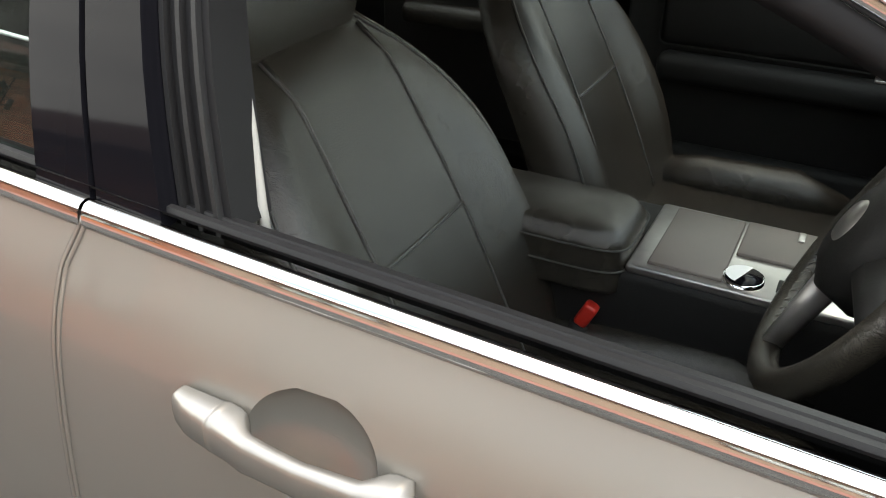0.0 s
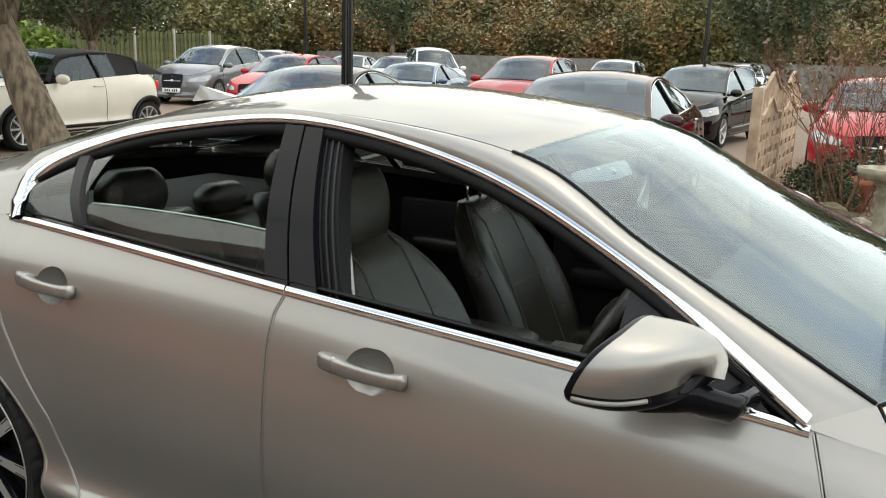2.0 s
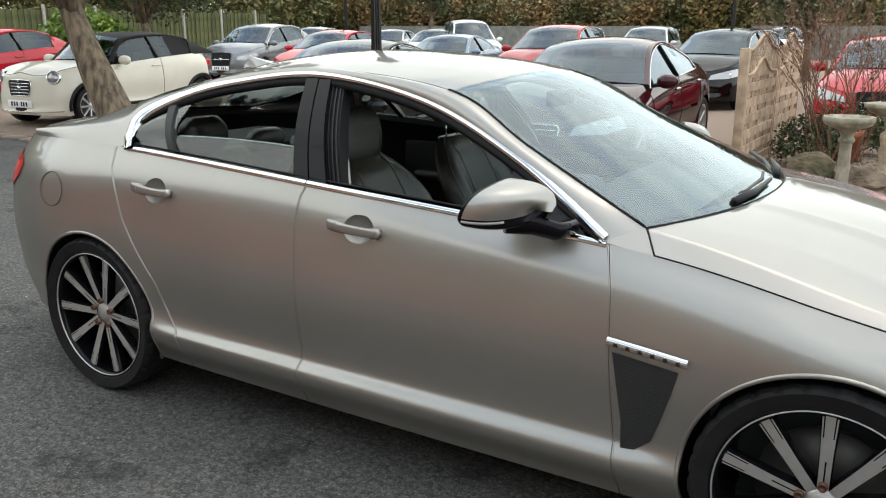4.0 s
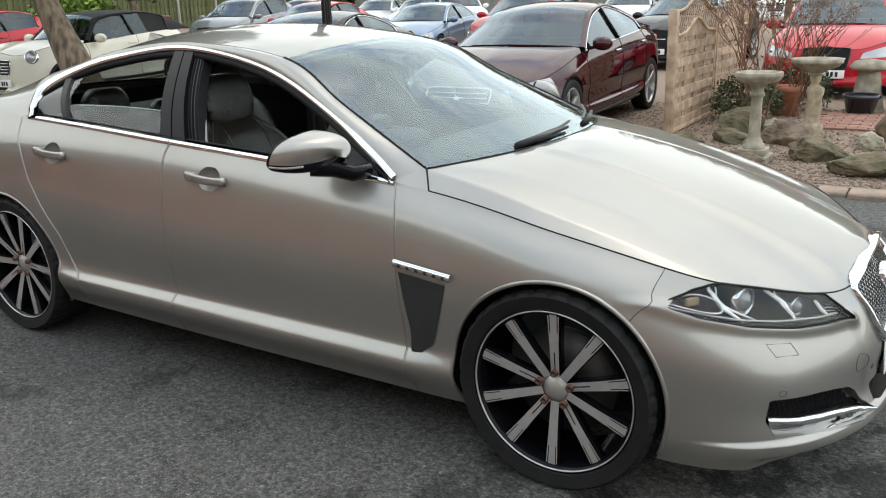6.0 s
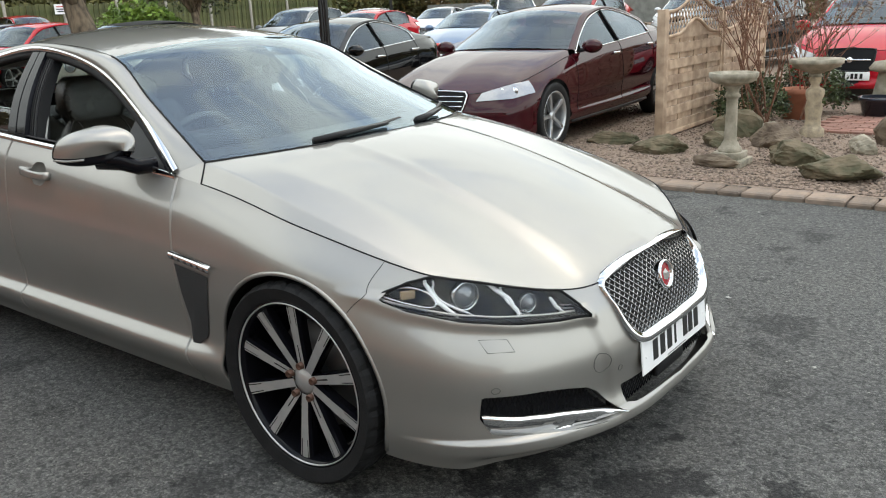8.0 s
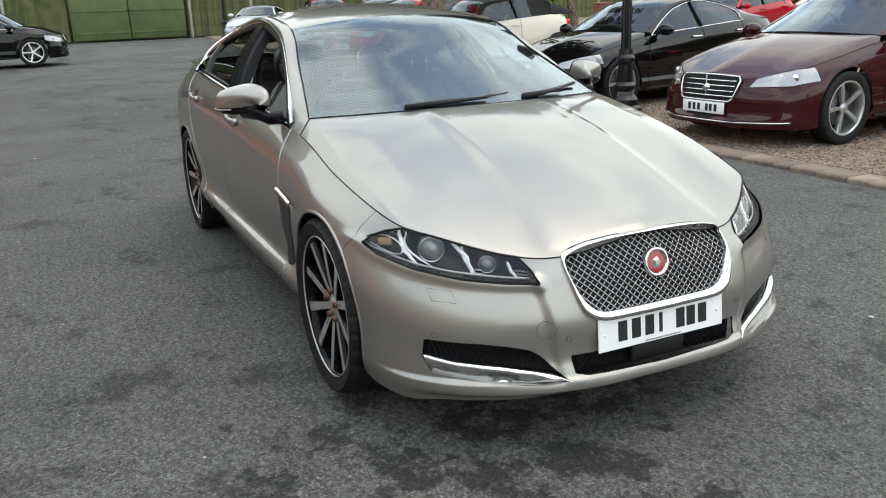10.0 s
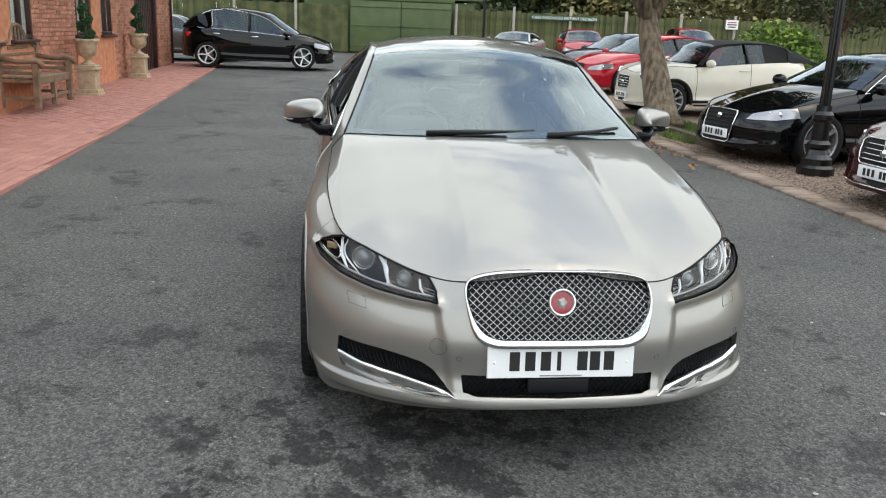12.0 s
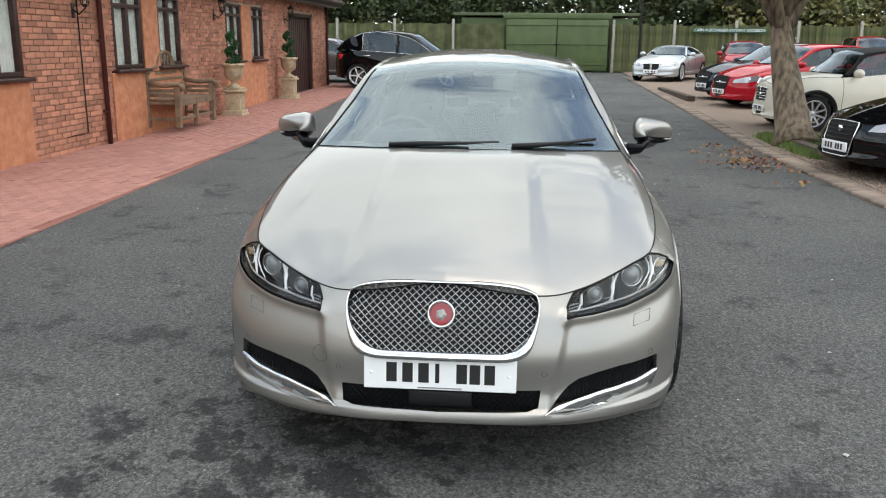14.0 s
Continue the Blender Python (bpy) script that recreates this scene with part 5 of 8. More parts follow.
    for a in (90, 270, 180):
        c, s_ = math.cos(radians(a)), math.sin(radians(a))
        part_v("wheel_spoke", *tube([tuple(M @ Vector((.06 * c, .06 * s_, .01))), tuple(M @ Vector((.175 * c, .175 * s_, 0)))], [.024, .017], 8, flat=.6), mat("satin_silver_spoke", (.30, .29, .28), rough=.4, metal=.6) if a == 180 else CABIN_PLASTIC, st)
    part_v("column", *tube([tuple(M @ Vector((0, 0, -.02))), tuple(M @ Vector((0, 0, -.22)))], .05, 12), CABIN_PLASTIC, st)
    part_v("stalk", *tube([tuple(M @ Vector((.02, .05, -.06))), tuple(M @ Vector((.05, .20, -.05)))], [.011, .008], 6), CABIN_PLASTIC, st)
    part_v("stalk", *tube([(-1.06, -.43, .925), (-1.04, -.53, .944), (-1.036, -.55, .946)], [.010, .011, .018], 12), CABIN_PLASTIC, st)
    part_v("stalk_cap", *tube([(-1.036, -.55, .946), (-1.034, -.558, .947)], [.012, .010], 14), CHROME, st, "bright stalk end")

    # headlining, mirror, door cards
    s, t = np.meshgrid(np.linspace(2.05, 5.3, 20), np.linspace(-.97, .97, 25), indexing="ij")
    q = S.across(s, t, 0, .03)
    q[..., 2] -= .035
    part_v("headlining", q.reshape(-1, 3), grid_faces(20, 25), HEADLINING, car, "pale grey headlining")
    part("rear_view_mirror", box_bm((.03, .22, .065), (-1.16, 0, 1.295), .012), CABIN_PLASTIC, car)
    part_v("mirror_stem", *tube([(-1.14, 0, 1.30), (-1.09, 0, 1.335)], .014, 8), CABIN_PLASTIC, car)
    for sg in (1, -1):
        card = thing("door_card", Matrix(), "", "")
        card.parent = car
        part("card_panel", box_bm((1.05, .03, .52), (-1.20, sg * .80, .66), .012), CABIN_PLASTIC, card)
        part("door_armrest", box_bm((.70, .07, .07), (-1.28, sg * .765, .735), .022), CABIN_PLASTIC, card)
        part("switch_plate", box_bm((.14, .035, .01), (-1.08, sg * .768, .772), .004), BRUSHED, card)
        part("card_insert", box_bm((.72, .02, .16), (-1.28, sg * .782, .86), .02), CABIN_PLASTIC, card)
        part("door_pull", box_bm((.12, .02, .025), (-1.02, sg * .772, .875), .006), CHROME, card)
        part("card_ledge", box_bm((1.0, .04, .025), (-1.22, sg * .785, .955), .01), CABIN_PLASTIC, card)
        part("door_pocket", box_bm((.8, .05, .14), (-1.2, sg * .775, .47), .02), CABIN_PLASTIC, card)
        part("card_panel", box_bm((.62, .03, .52), (-2.12, sg * .80, .70), .012), CABIN_PLASTIC, card)
        part("door_armrest", box_bm((.45, .06, .06), (-2.12, sg * .765, .775), .02), LEATHER, card)
        part("inner_post", box_bm((.08, .04, .46), (-1.90, sg * .70, 1.02), .015, 2, Matrix.Rotation(radians(sg * 26), 4, "X")), CABIN_PLASTIC, card)
        part_v("seat_belt", *tube([(-1.80, sg * .64, 1.24), (-1.82, sg * .66, .95), (-1.80, sg * .70, .60)], .022, 6, flat=.12), CABIN_PLASTIC, card)


build_cabin(saloon, SALOON_SHAPE)

# ---- ground ----
def rise(x):
    """The yard climbs a little towards its far end."""
    return .013 * np.maximum(0, -np.asarray(x, float) - 9)


def sheet(name, xs, ys, z, material, label, category="ground"):
    X, Y = np.meshgrid(xs, ys, indexing="ij")
    w = np.stack([X, Y, rise(X) + z], -1).reshape(-1, 3)
    return tagged(mesh_object(name, w, grid_faces(len(xs), len(ys)), material), label, category, "", "structure")


def asphalt_material():
    m = mat("asphalt", (.07, .07, .072), rough=.85)
    n, l = m.node_tree.nodes, m.node_tree.links
    b = n["Principled BSDF"]
    co = n.new("ShaderNodeTexCoord")

    def noise_of(scale, detail, rough=.6):
        t = n.new("ShaderNodeTexNoise")
        t.inputs["Scale"].default_value, t.inputs["Detail"].default_value, t.inputs["Roughness"].default_value = scale, detail, rough
        l.new(co.outputs["Object"], t.inputs["Vector"])
        return t.outputs["Fac"]

    def ramp_of(value, p0, c0, p1, c1):
        r = n.new("ShaderNodeValToRGB")
        r.color_ramp.elements[0].position, r.color_ramp.elements[1].position = p0, p1
        r.color_ramp.elements[0].color, r.color_ramp.elements[1].color = (*c0, 1), (*c1, 1)
        l.new(value, r.inputs["Fac"])
        return r.outputs["Color"]

    def times(a, c):
        x = n.new("ShaderNodeMix")
        x.data_type, x.blend_type = "RGBA", "MULTIPLY"
        x.inputs[0].default_value = 1.0
        l.new(a, x.inputs[6])
        l.new(c, x.inputs[7])
        return x.outputs[2]

    def cells(scale, feature="F1"):
        t = n.new("ShaderNodeTexVoronoi")
        t.feature = feature
        t.inputs["Scale"].default_value = scale
        l.new(warped, t.inputs["Vector"])
        return t

    # stones of the surface, a little uneven in shape
    shift = n.new("ShaderNodeTexNoise")
    shift.inputs["Scale"].default_value = 40
    l.new(co.outputs["Object"], shift.inputs["Vector"])
    add = n.new("ShaderNodeVectorMath")
    add.operation = "MULTIPLY_ADD"
    add.inputs[1].default_value = (.012, .012, .012)
    l.new(shift.outputs["Color"], add.inputs[0])
    l.new(co.outputs["Object"], add.inputs[2])
    warped = add.outputs[0]
    stones, joints = cells(105), cells(105, "DISTANCE_TO_EDGE")
    hue = n.new("ShaderNodeSeparateColor")
    l.new(stones.outputs["Color"], hue.inputs[0])
    grit = ramp_of(hue.outputs[0], .0, (.070, .069, .067), 1.0, (.185, .183, .175))
    worn = ramp_of(noise_of(.55, 8, .62), .36, (.78, .78, .79), .64, (1.10, 1.09, 1.07))
    speck = ramp_of(hue.outputs[1], .985, (1, 1, 1), .99, (1.6, 1.58, 1.5))
    deep = ramp_of(joints.outputs["Distance"], .02, (.25, .25, .25), .22, (1, 1, 1))
    faint = ramp_of(joints.outputs["Distance"], .0, (.48, .48, .48), .16, (1, 1, 1))
    # patches where the binder has worn from between the stones
    patch = ramp_of(noise_of(2.2, 9, .7), .52, (0, 0, 0), .64, (1, 1, 1))
    mixed = n.new("ShaderNodeMix")
    mixed.data_type = "RGBA"
    l.new(patch, mixed.inputs[0])
    l.new(faint, mixed.inputs[6])
    l.new(deep, mixed.inputs[7])
    damp = ramp_of(noise_of(1.3, 9, .74), .40, (.52, .52, .53), .445, (1, 1, 1))
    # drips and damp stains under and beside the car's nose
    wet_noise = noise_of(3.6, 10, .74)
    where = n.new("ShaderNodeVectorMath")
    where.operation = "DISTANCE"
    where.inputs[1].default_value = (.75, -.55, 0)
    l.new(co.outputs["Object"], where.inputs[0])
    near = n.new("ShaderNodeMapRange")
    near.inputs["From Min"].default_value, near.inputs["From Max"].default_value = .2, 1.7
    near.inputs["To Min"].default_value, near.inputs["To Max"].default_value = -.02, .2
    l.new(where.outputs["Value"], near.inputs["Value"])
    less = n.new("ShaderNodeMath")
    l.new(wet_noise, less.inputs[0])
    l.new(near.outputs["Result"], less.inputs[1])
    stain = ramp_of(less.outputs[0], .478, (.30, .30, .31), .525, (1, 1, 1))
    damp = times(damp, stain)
    damp = times(damp, ramp_of(noise_of(38, 4, .7), .38, (.62, .62, .62), .60, (1.16, 1.16, 1.14)))
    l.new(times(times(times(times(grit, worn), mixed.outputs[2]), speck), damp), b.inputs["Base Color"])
    bp = n.new("ShaderNodeBump")
    bp.inputs["Strength"].default_value, bp.inputs["Distance"].default_value = .6, .005
    l.new(mixed.outputs[2], bp.inputs["Height"])
    l.new(bp.outputs["Normal"], b.inputs["Normal"])
    b.inputs["Specular IOR Level"].default_value = .35
    return m


ASPHALT = asphalt_material()
GRAVEL = mat("gravel_bed", (.155, .11, .08), rough=.95, color2=(.30, .225, .17), scale=40, bump=1.0, bump_scale=60)
far = list(np.linspace(-60, 20, 81))
sheet("ground", [-400, -200, -100] + far + [60, 200, 400], [-400, -150, -60, -20, -5, 0, 4, 20, 60, 150, 400], -.02, mat("grass_ground", (.05, .07, .025), rough=1.0, color2=(.09, .10, .04), scale=.8, bump=.5), "grass and earth round the yard")
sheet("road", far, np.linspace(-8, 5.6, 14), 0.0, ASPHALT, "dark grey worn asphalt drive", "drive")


def kerb_y(x):
    return 3.75 + (0 if x > -9 else (-9 - x) * .034)


bed = [[(x, y0, float(rise(x)) + .03) for y0 in np.linspace(kerb_y(x) + .26, 46, 30)] for x in far]
tagged(mesh_object("gravel", [q for r in bed for q in r], grid_faces(len(far), 30), GRAVEL), "brown-pink gravel parking", "gravel", "", "structure")

# ---- parked cars ----
def car_paint(name, color, metal=.0):
    return paint(name + "_car_paint", color, metal=metal, rough=.4)


def parked_car(m, label, colour, shape, group="cars parked in the yard", radius=.32, spokes=10, rim_mat=None, soft_top=None, grille="slats", chrome_line=True, roof_mat=None, fine=True, category="car", mirror_mat=None, doors=4, round_lamps=False, black_arches=False):
    """A parked car: body, bonnet, screens, panes, wheels, lamps, grille, plate and mirrors. Its front axle stands at m, facing +x."""
    S = CarShape(**shape)
    base, wide, front = shape["base"], shape.get("width", 1.8), shape["front"]
    name = "parked_" + category.replace(" ", "_")
    car = thing(name, m, label, category, group)
    R = radius + .035
    arches = nearest(arch_distance(0, radius, R), arch_distance(-base, radius, R))
    p, v = param_grid(0.0, 11.0, 190 if fine else 110, rows=34 if fine else 24)
    w, f = cut_surface(S.side, p, v, arches)
    part_v("body", *joined((w, f[:, ::-1]), mirrored(w, f[:, ::-1])), colour, car)
    s, t = np.meshgrid(np.linspace(0, 1, 24), np.linspace(-1, 1, 31), indexing="ij")
    q = S.bonnet(s, t)
    part_v("bonnet", q.reshape(-1, 3), grid_faces(24, 31), colour, car)
    edge = catmull(S.lines[5], np.linspace(0, S.p_cowl, 60))
    part_v("bonnet_gap", *tube(np.concatenate([(edge * (1, -1, 1))[::-1], edge]), .004, 4), SEAL, car)

    def across(s0, s1, f0, f1, c0, c1, rows=14):
        s, t = np.meshgrid(np.linspace(s0, s1, rows), np.linspace(-1, 1, 25), indexing="ij")
        k = (s - s0) / (s1 - s0)
        q = S.across(s, t, 0.0, 0.0)
        ww = 1 - np.abs(t) ** 2.2
        q[..., 0] += (f0 + (f1 - f0) * k) * ww
        q[..., 2] += (c0 + (c1 - c0) * k) * ww
        return q.reshape(-1, 3), grid_faces(rows, 25)

    part_v("windscreen", *across(0, 2, .22, .10, .035, .05), PARKED_GLASS, car)
    part_v("roof", *across(2, 5.35, .10, -.10, .05, .05), roof_mat or soft_top or colour, car, "black fabric soft top" if soft_top else "")
    part_v("rear_screen", *across(5.35, 9, -.10, -.12, .05, .015), PARKED_GLASS if not soft_top else soft_top, car)
    # tail closure
    s, t = np.meshgrid(np.linspace(0, 1, 8), np.linspace(-1, 1, 25), indexing="ij")
    a = np.abs(t)
    start = S.across(np.full_like(t, 9.0), t, 0, 0)
    start[..., 0] += -.12 * (1 - a**2.2)
    start[..., 2] += .015 * (1 - a**2.2)
    end = catmull(S.lines[5], 9.5 + 1.5 * (1 - a)) * np.stack([np.ones_like(t), np.where(t < 0, -1, 1), np.ones_like(t)], -1)
    q = start * (1 - s[..., None]) + end * s[..., None]
    part_v("boot_lid", q.reshape(-1, 3), grid_faces(8, 25), colour, car)
    u = np.linspace(0, 9, 50)
    fr, gu = catmull(S.frame, u), catmull(S.gutter, u)
    fq = catmull(S.frame, np.linspace(0, 6.6, 120))
    px = S.p_at(np.linspace(S.frame[0, 0], S.frame[7, 0], 40), 5)
    low = S.side(px, np.full(40, 5.0))
    n0, n1 = S.frame[0, 0], S.frame[7, 0]
    mid = n0 + .52 * (n1 - n0)
    for sg in (1, -1):
        k = np.array((1, sg, 1))
        rows = [(fr * (1 - g) + gu * g + np.array((0, .02, .015)) * math.sin(math.pi * g)) * k for g in np.linspace(0, 1, 5)]
        part_v("side_rail", np.concatenate(rows), grid_faces(5, 50) if sg < 0 else grid_faces(5, 50)[:, ::-1], soft_top or colour, car)
        for x0, x1 in ((n0 - .16, mid + .04), (mid - .04, n0 + (.84 if doors == 4 else .72) * (n1 - n0))):
            rows = []
            for x in np.linspace(x0, x1, 12):
                b = [np.interp(-x, -low[:, 0], low[:, i]) for i in (1, 2)]
                c = [np.interp(-x, -fq[:, 0], fq[:, i]) for i in (1, 2)]
                rows.append([(x, sg * (b[0] + (c[0] - b[0]) * g - .004), b[1] + (c[1] - b[1]) * g) for g in np.linspace(0, .97, 6)])
            part_v("side_window", [y for r in rows for y in r], grid_faces(12, 6), PARKED_GLASS, car)
        x0, x1 = n0 + (.83 if doors == 4 else .71) * (n1 - n0), n0 + .985 * (n1 - n0)
        rows = []
        for x in np.linspace(x0, x1, 8):
            b = [np.interp(-x, -low[:, 0], low[:, i]) for i in (1, 2)]
            c = [np.interp(-x, -fq[:, 0], fq[:, i]) for i in (1, 2)]
            rows.append([(x, sg * (b[0] + (c[0] - b[0]) * g - .006), b[1] + (c[1] - b[1]) * g) for g in np.linspace(0, .99, 6)])
        part_v("rear_quarter_panel" if soft_top else "quarter_window", [y for r in rows for y in r], grid_faces(8, 6), soft_top or PARKED_GLASS, car)
        for x in (mid, n0 - .14):
            b = [np.interp(-x, -low[:, 0], low[:, i]) for i in (1, 2)]
            c = [np.interp(-x, -fq[:, 0], fq[:, i]) for i in (1, 2)]
            part_v("window_post", *tube([(x, sg * (b[0] - .002), b[1]), (x - .02, sg * (c[0] - .002), c[1])], .035 if x == mid else .02, 6, flat=.4), SATIN_BLACK, car)
        if chrome_line:
            top = catmull(S.frame, np.linspace(0, 7, 60)) * k
            part_v("window_trim", *tube(np.concatenate([top, (low * k)[::-1]]), .008, 5), CHROME, car, "thin chrome window line")
        # door gaps and handles
        for x in ((n0 + .12, mid, n0 + .98 * (n1 - n0)) if doors == 4 else (n0 + .1, mid - .06)):
            pp = float(S.p_at(x))
            run = S.side(np.full(14, pp), np.linspace(1.2, 5, 14)) + (0, .001, 0)
            run = run[[arches(run[i:i + 1])[0] > .01 for i in range(14)]]
            if len(run) > 2:
                part_v("door_gap", *tube(run * k, .004, 4), SEAL, car)
        for x in ((mid + .16, n0 + .93 * (n1 - n0)) if doors == 4 else (mid + .08,)):
            c = S.side(np.array([S.p_at(x)]), np.array([4.05]))[0]
            part("door_handle", box_bm((.2, .03, .028), (x, sg * (c[1] + .015), c[2]), .01), CHROME if chrome_line else colour, car)
        # lamps
        def lamp_d(q):
            d = polygon_distance([(.235 * wide, .575), (.25 * wide, .655), (.34 * wide, .705), (.47 * wide, .775), (.495 * wide, .73), (.48 * wide, .64), (.40 * wide, .59)])
            z = .195 + (q[..., 2] - .195 - shape.get("clearance", 0)) * .835 / (shape["belt"] - .195 - shape.get("clearance", 0))
            return np.where(q[..., 0] > .1, np.maximum(d(np.stack([np.abs(q[..., 1]), z], -1)), front - .56 - q[..., 0]), 1.0)
        pl, vl = param_grid(1.2, 5.0, 44, 3.2, 5.0, rows=22)
        lw, lf = cut_surface(S.side, pl, vl, lamp_d, -1)
        if round_lamps:
            grid_q = S.side(pl, vl).reshape(-1, 3)
            c = Vector(grid_q[int(np.argmin((grid_q[:, 1] - .585) ** 2 + (grid_q[:, 2] - .76) ** 2))])
            aim = Vector((.86, .42, .28)).normalized()
            turn = aim.to_track_quat("X", "Z").to_matrix()
            for nm, prof, mt in (("headlamp", [(0, .035), (.05, .03), (.085, .016), (.092, -.02)], mat("parked_lamp_glass", (.30, .30, .31))), ("lamp_ring", [(.088, -.03), (.09, .022), (.102, .024), (.112, -.03)], CHROME)):
                vv, ff = lathe(prof, 28, "x")
                w_ = [turn @ Vector(x) + c for x in vv]
                part_v(nm, [(x.x, sg * x.y, x.z) for x in w_], ff if sg > 0 else [g[::-1] for g in ff], mt, car)
        elif len(lw):
            lw = lw + np.array((.006, .004, .003))
            lampo = part_v("headlamp", *((lw, lf[:, ::-1]) if sg > 0 else mirrored(lw, lf[:, ::-1])), mat("parked_lamp_glass", (.36, .36, .37), rough=.18, metal=.5, coat=.8, vary=.08, scale=60), car, "clear headlamp")
            cen = lw.mean(0)
            for g in (-.055, .06):
                vv, ff = lathe([(0, .012), (.03, .008), (.042, -.002)], 16, "x")
                part_v("bulb", [(x + cen[0] - .004 - g * .6, sg * (cen[1] + g) + y, z + cen[2] - .005) for x, y, z in vv], ff, mat("bulb_chrome", (.7, .7, .72), rough=.15, metal=1), lampo)
        if black_arches:
            for ax in (0, -base):
                arc = []
                for a in np.linspace(radians(-8), radians(188), 26):
                    x, z = ax + (R + .03) * math.cos(a), radius + (R + .03) * math.sin(a)
                    vv_ = np.linspace(0, 5, 120)
                    q = S.side(np.full(120, float(S.p_at(x))), vv_)
                    k_ = int(np.argmin(np.abs(q[:, 2] - z)))
                    arc.append((x, sg * (q[k_, 1] + .004), z))
                part_v("arch_trim", *tube(arc, .055, 8, flat=.5), SATIN_BLACK, car, "black plastic arch trim")
            run = S.side(np.linspace(S.p_at(-.4), S.p_at(-base + .4), 12), np.full(12, .8)) * k
            part_v("sill_trim", *tube(run + (0, sg * .004, 0), .04, 6, flat=.5), SATIN_BLACK, car, "black plastic sill trim")
        # mirrors
        mx = n0 - .12
        b = [np.interp(-mx, -low[:, 0], low[:, i]) for i in (1, 2)]
        bm = bmesh.new()
        bmesh.ops.create_uvsphere(bm, u_segments=14, v_segments=10, radius=1)
        bmesh.ops.scale(bm, vec=(.085, .115, .075), verts=bm.verts)
        bmesh.ops.translate(bm, vec=(mx + .02, sg * (b[0] + .15), b[1] + .06), verts=bm.verts)
        part("mirror", bm, mirror_mat or colour, car)
        part_v("mirror_arm", *tube([(mx + .02, sg * (b[0] - .01), b[1] + .01), (mx + .02, sg * (b[0] + .1), b[1] + .03)], .022, 6), SATIN_BLACK, car)
        c = S.side(np.array([9.7]), np.array([4.0]))[0]
        part("tail_lamp", box_bm((.16, .05, .13), (c[0], sg * (c[1] - .004), c[2]), .02), RED_LENS, car)
        for x in (0, -base):
            wheel(car, (x, sg * (wide / 2 - .125), radius), sg, radius, radius * .73, .2, spokes, "plain", False, rim_mat)
        # skirt trim
        run = S.side(np.linspace(S.p_at(-.45), S.p_at(-base + .45), 12), np.full(12, .25)) * k
        part_v("sill_strip", *tube(run, .018, 5), SATIN_BLACK, car)
    # nose: grille, lower mouth, plate
    nose = S.side(np.zeros(40), np.linspace(0, 5, 40))
    zx = lambda z: float(np.interp(z, nose[:, 2], nose[:, 0]))
    z_lo, z_hi = nose[22, 2], nose[37, 2]
    gw = .25 if round_lamps else (.36 if grille == "slats" else .30)
    if round_lamps:
        z_lo, z_hi = z_lo + .06, z_hi - .10
    if grille == "dark":
        z_lo = nose[9, 2]
    def nose_plate(w0, w1, z0, z1, out, name, material, label="", curve=.03):
        rows = []
        for z, w_ in ((z0, w0), ((z0 + z1) / 2, (w0 + w1) / 2 + .015), (z1, w1)):
            rows.append([(zx(z) + out - curve * (abs(y) * w_ / .4) ** 2, y * w_, z) for y in np.linspace(-1, 1, 13)])
        return part_v(name, [c for r in rows for c in r], grid_faces(3, 13), material, car, label)
    g = nose_plate(gw * .85, gw, z_lo, z_hi, .008, "grille", SEAL, "dark grille")
    outline = [(zx(z_lo) + .012 - .03 * (y / .4) ** 2, y, z_lo) for y in np.linspace(-gw * .78, gw * .78, 9)] + [(zx(z) + .012 - .03 * (gw / .4) ** 2, gw * k, z) for k, z in ((.88, z_lo + .02), (.97, (z_lo + z_hi) / 2), (1.0, z_hi - .035))] + [(zx(z_hi) + .012 - .03 * (y / .4) ** 2, y, z_hi + .006 - .012 * (y / gw) ** 2) for y in np.linspace(gw * .93, -gw * .93, 9)] + [(zx(z) + .012 - .03 * (gw / .4) ** 2, -gw * k, z) for k, z in ((1.0, z_hi - .035), (.97, (z_lo + z_hi) / 2), (.88, z_lo + .02))]
    part_v("grille_frame", *tube(outline, .009, 6, True), SATIN_BLACK if grille == "bar" else CHROME, g)
    if grille == "slats":
        for z in np.linspace(z_lo, z_hi, 6)[1:-1]:
            part_v("slat", *tube([(zx(z) + .014 - .03 * (y / .4) ** 2, y, z) for y in np.linspace(-gw * .9, gw * .9, 9)], .008, 5), CHROME, g)
        part("centre_bar", box_bm((.014, .014, z_hi - z_lo), (zx((z_lo + z_hi) / 2) + .016, 0, (z_lo + z_hi) / 2), .004), CHROME, g)
        run = S.side(np.linspace(0, 3.3, 24), np.full(24, .95))
        part_v("bumper_strip", *tube(np.concatenate([(run * (1, -1, 1))[::-1], run[1:]]) + (.004, 0, 0), .008, 5), CHROME, car, "slim chrome bumper strip")
    elif grille == "dark":
        for z in np.linspace(z_lo, z_hi, 9)[1:-1]:
            part_v("slat", *tube([(zx(z) + .012 - .03 * (y / .4) ** 2, y, z) for y in np.linspace(-gw * .88, gw * .88, 9)], .005, 5), SATIN_BLACK, g)
    elif grille == "kidney":
        part("grille_post", box_bm((.03, .07, z_hi - z_lo), (zx((z_lo + z_hi) / 2) + .015, 0, (z_lo + z_hi) / 2), .01), colour, g)
    else:
        z = (z_lo + z_hi) / 2
        part_v("slat", *tube([(zx(z) + .014 - .03 * (y / .4) ** 2, y, z) for y in np.linspace(-gw * .84, gw * .84, 9)], .014, 5), CHROME, g)
    ze = z_lo + (.78 if grille == "dark" else .5) * (z_hi - z_lo)
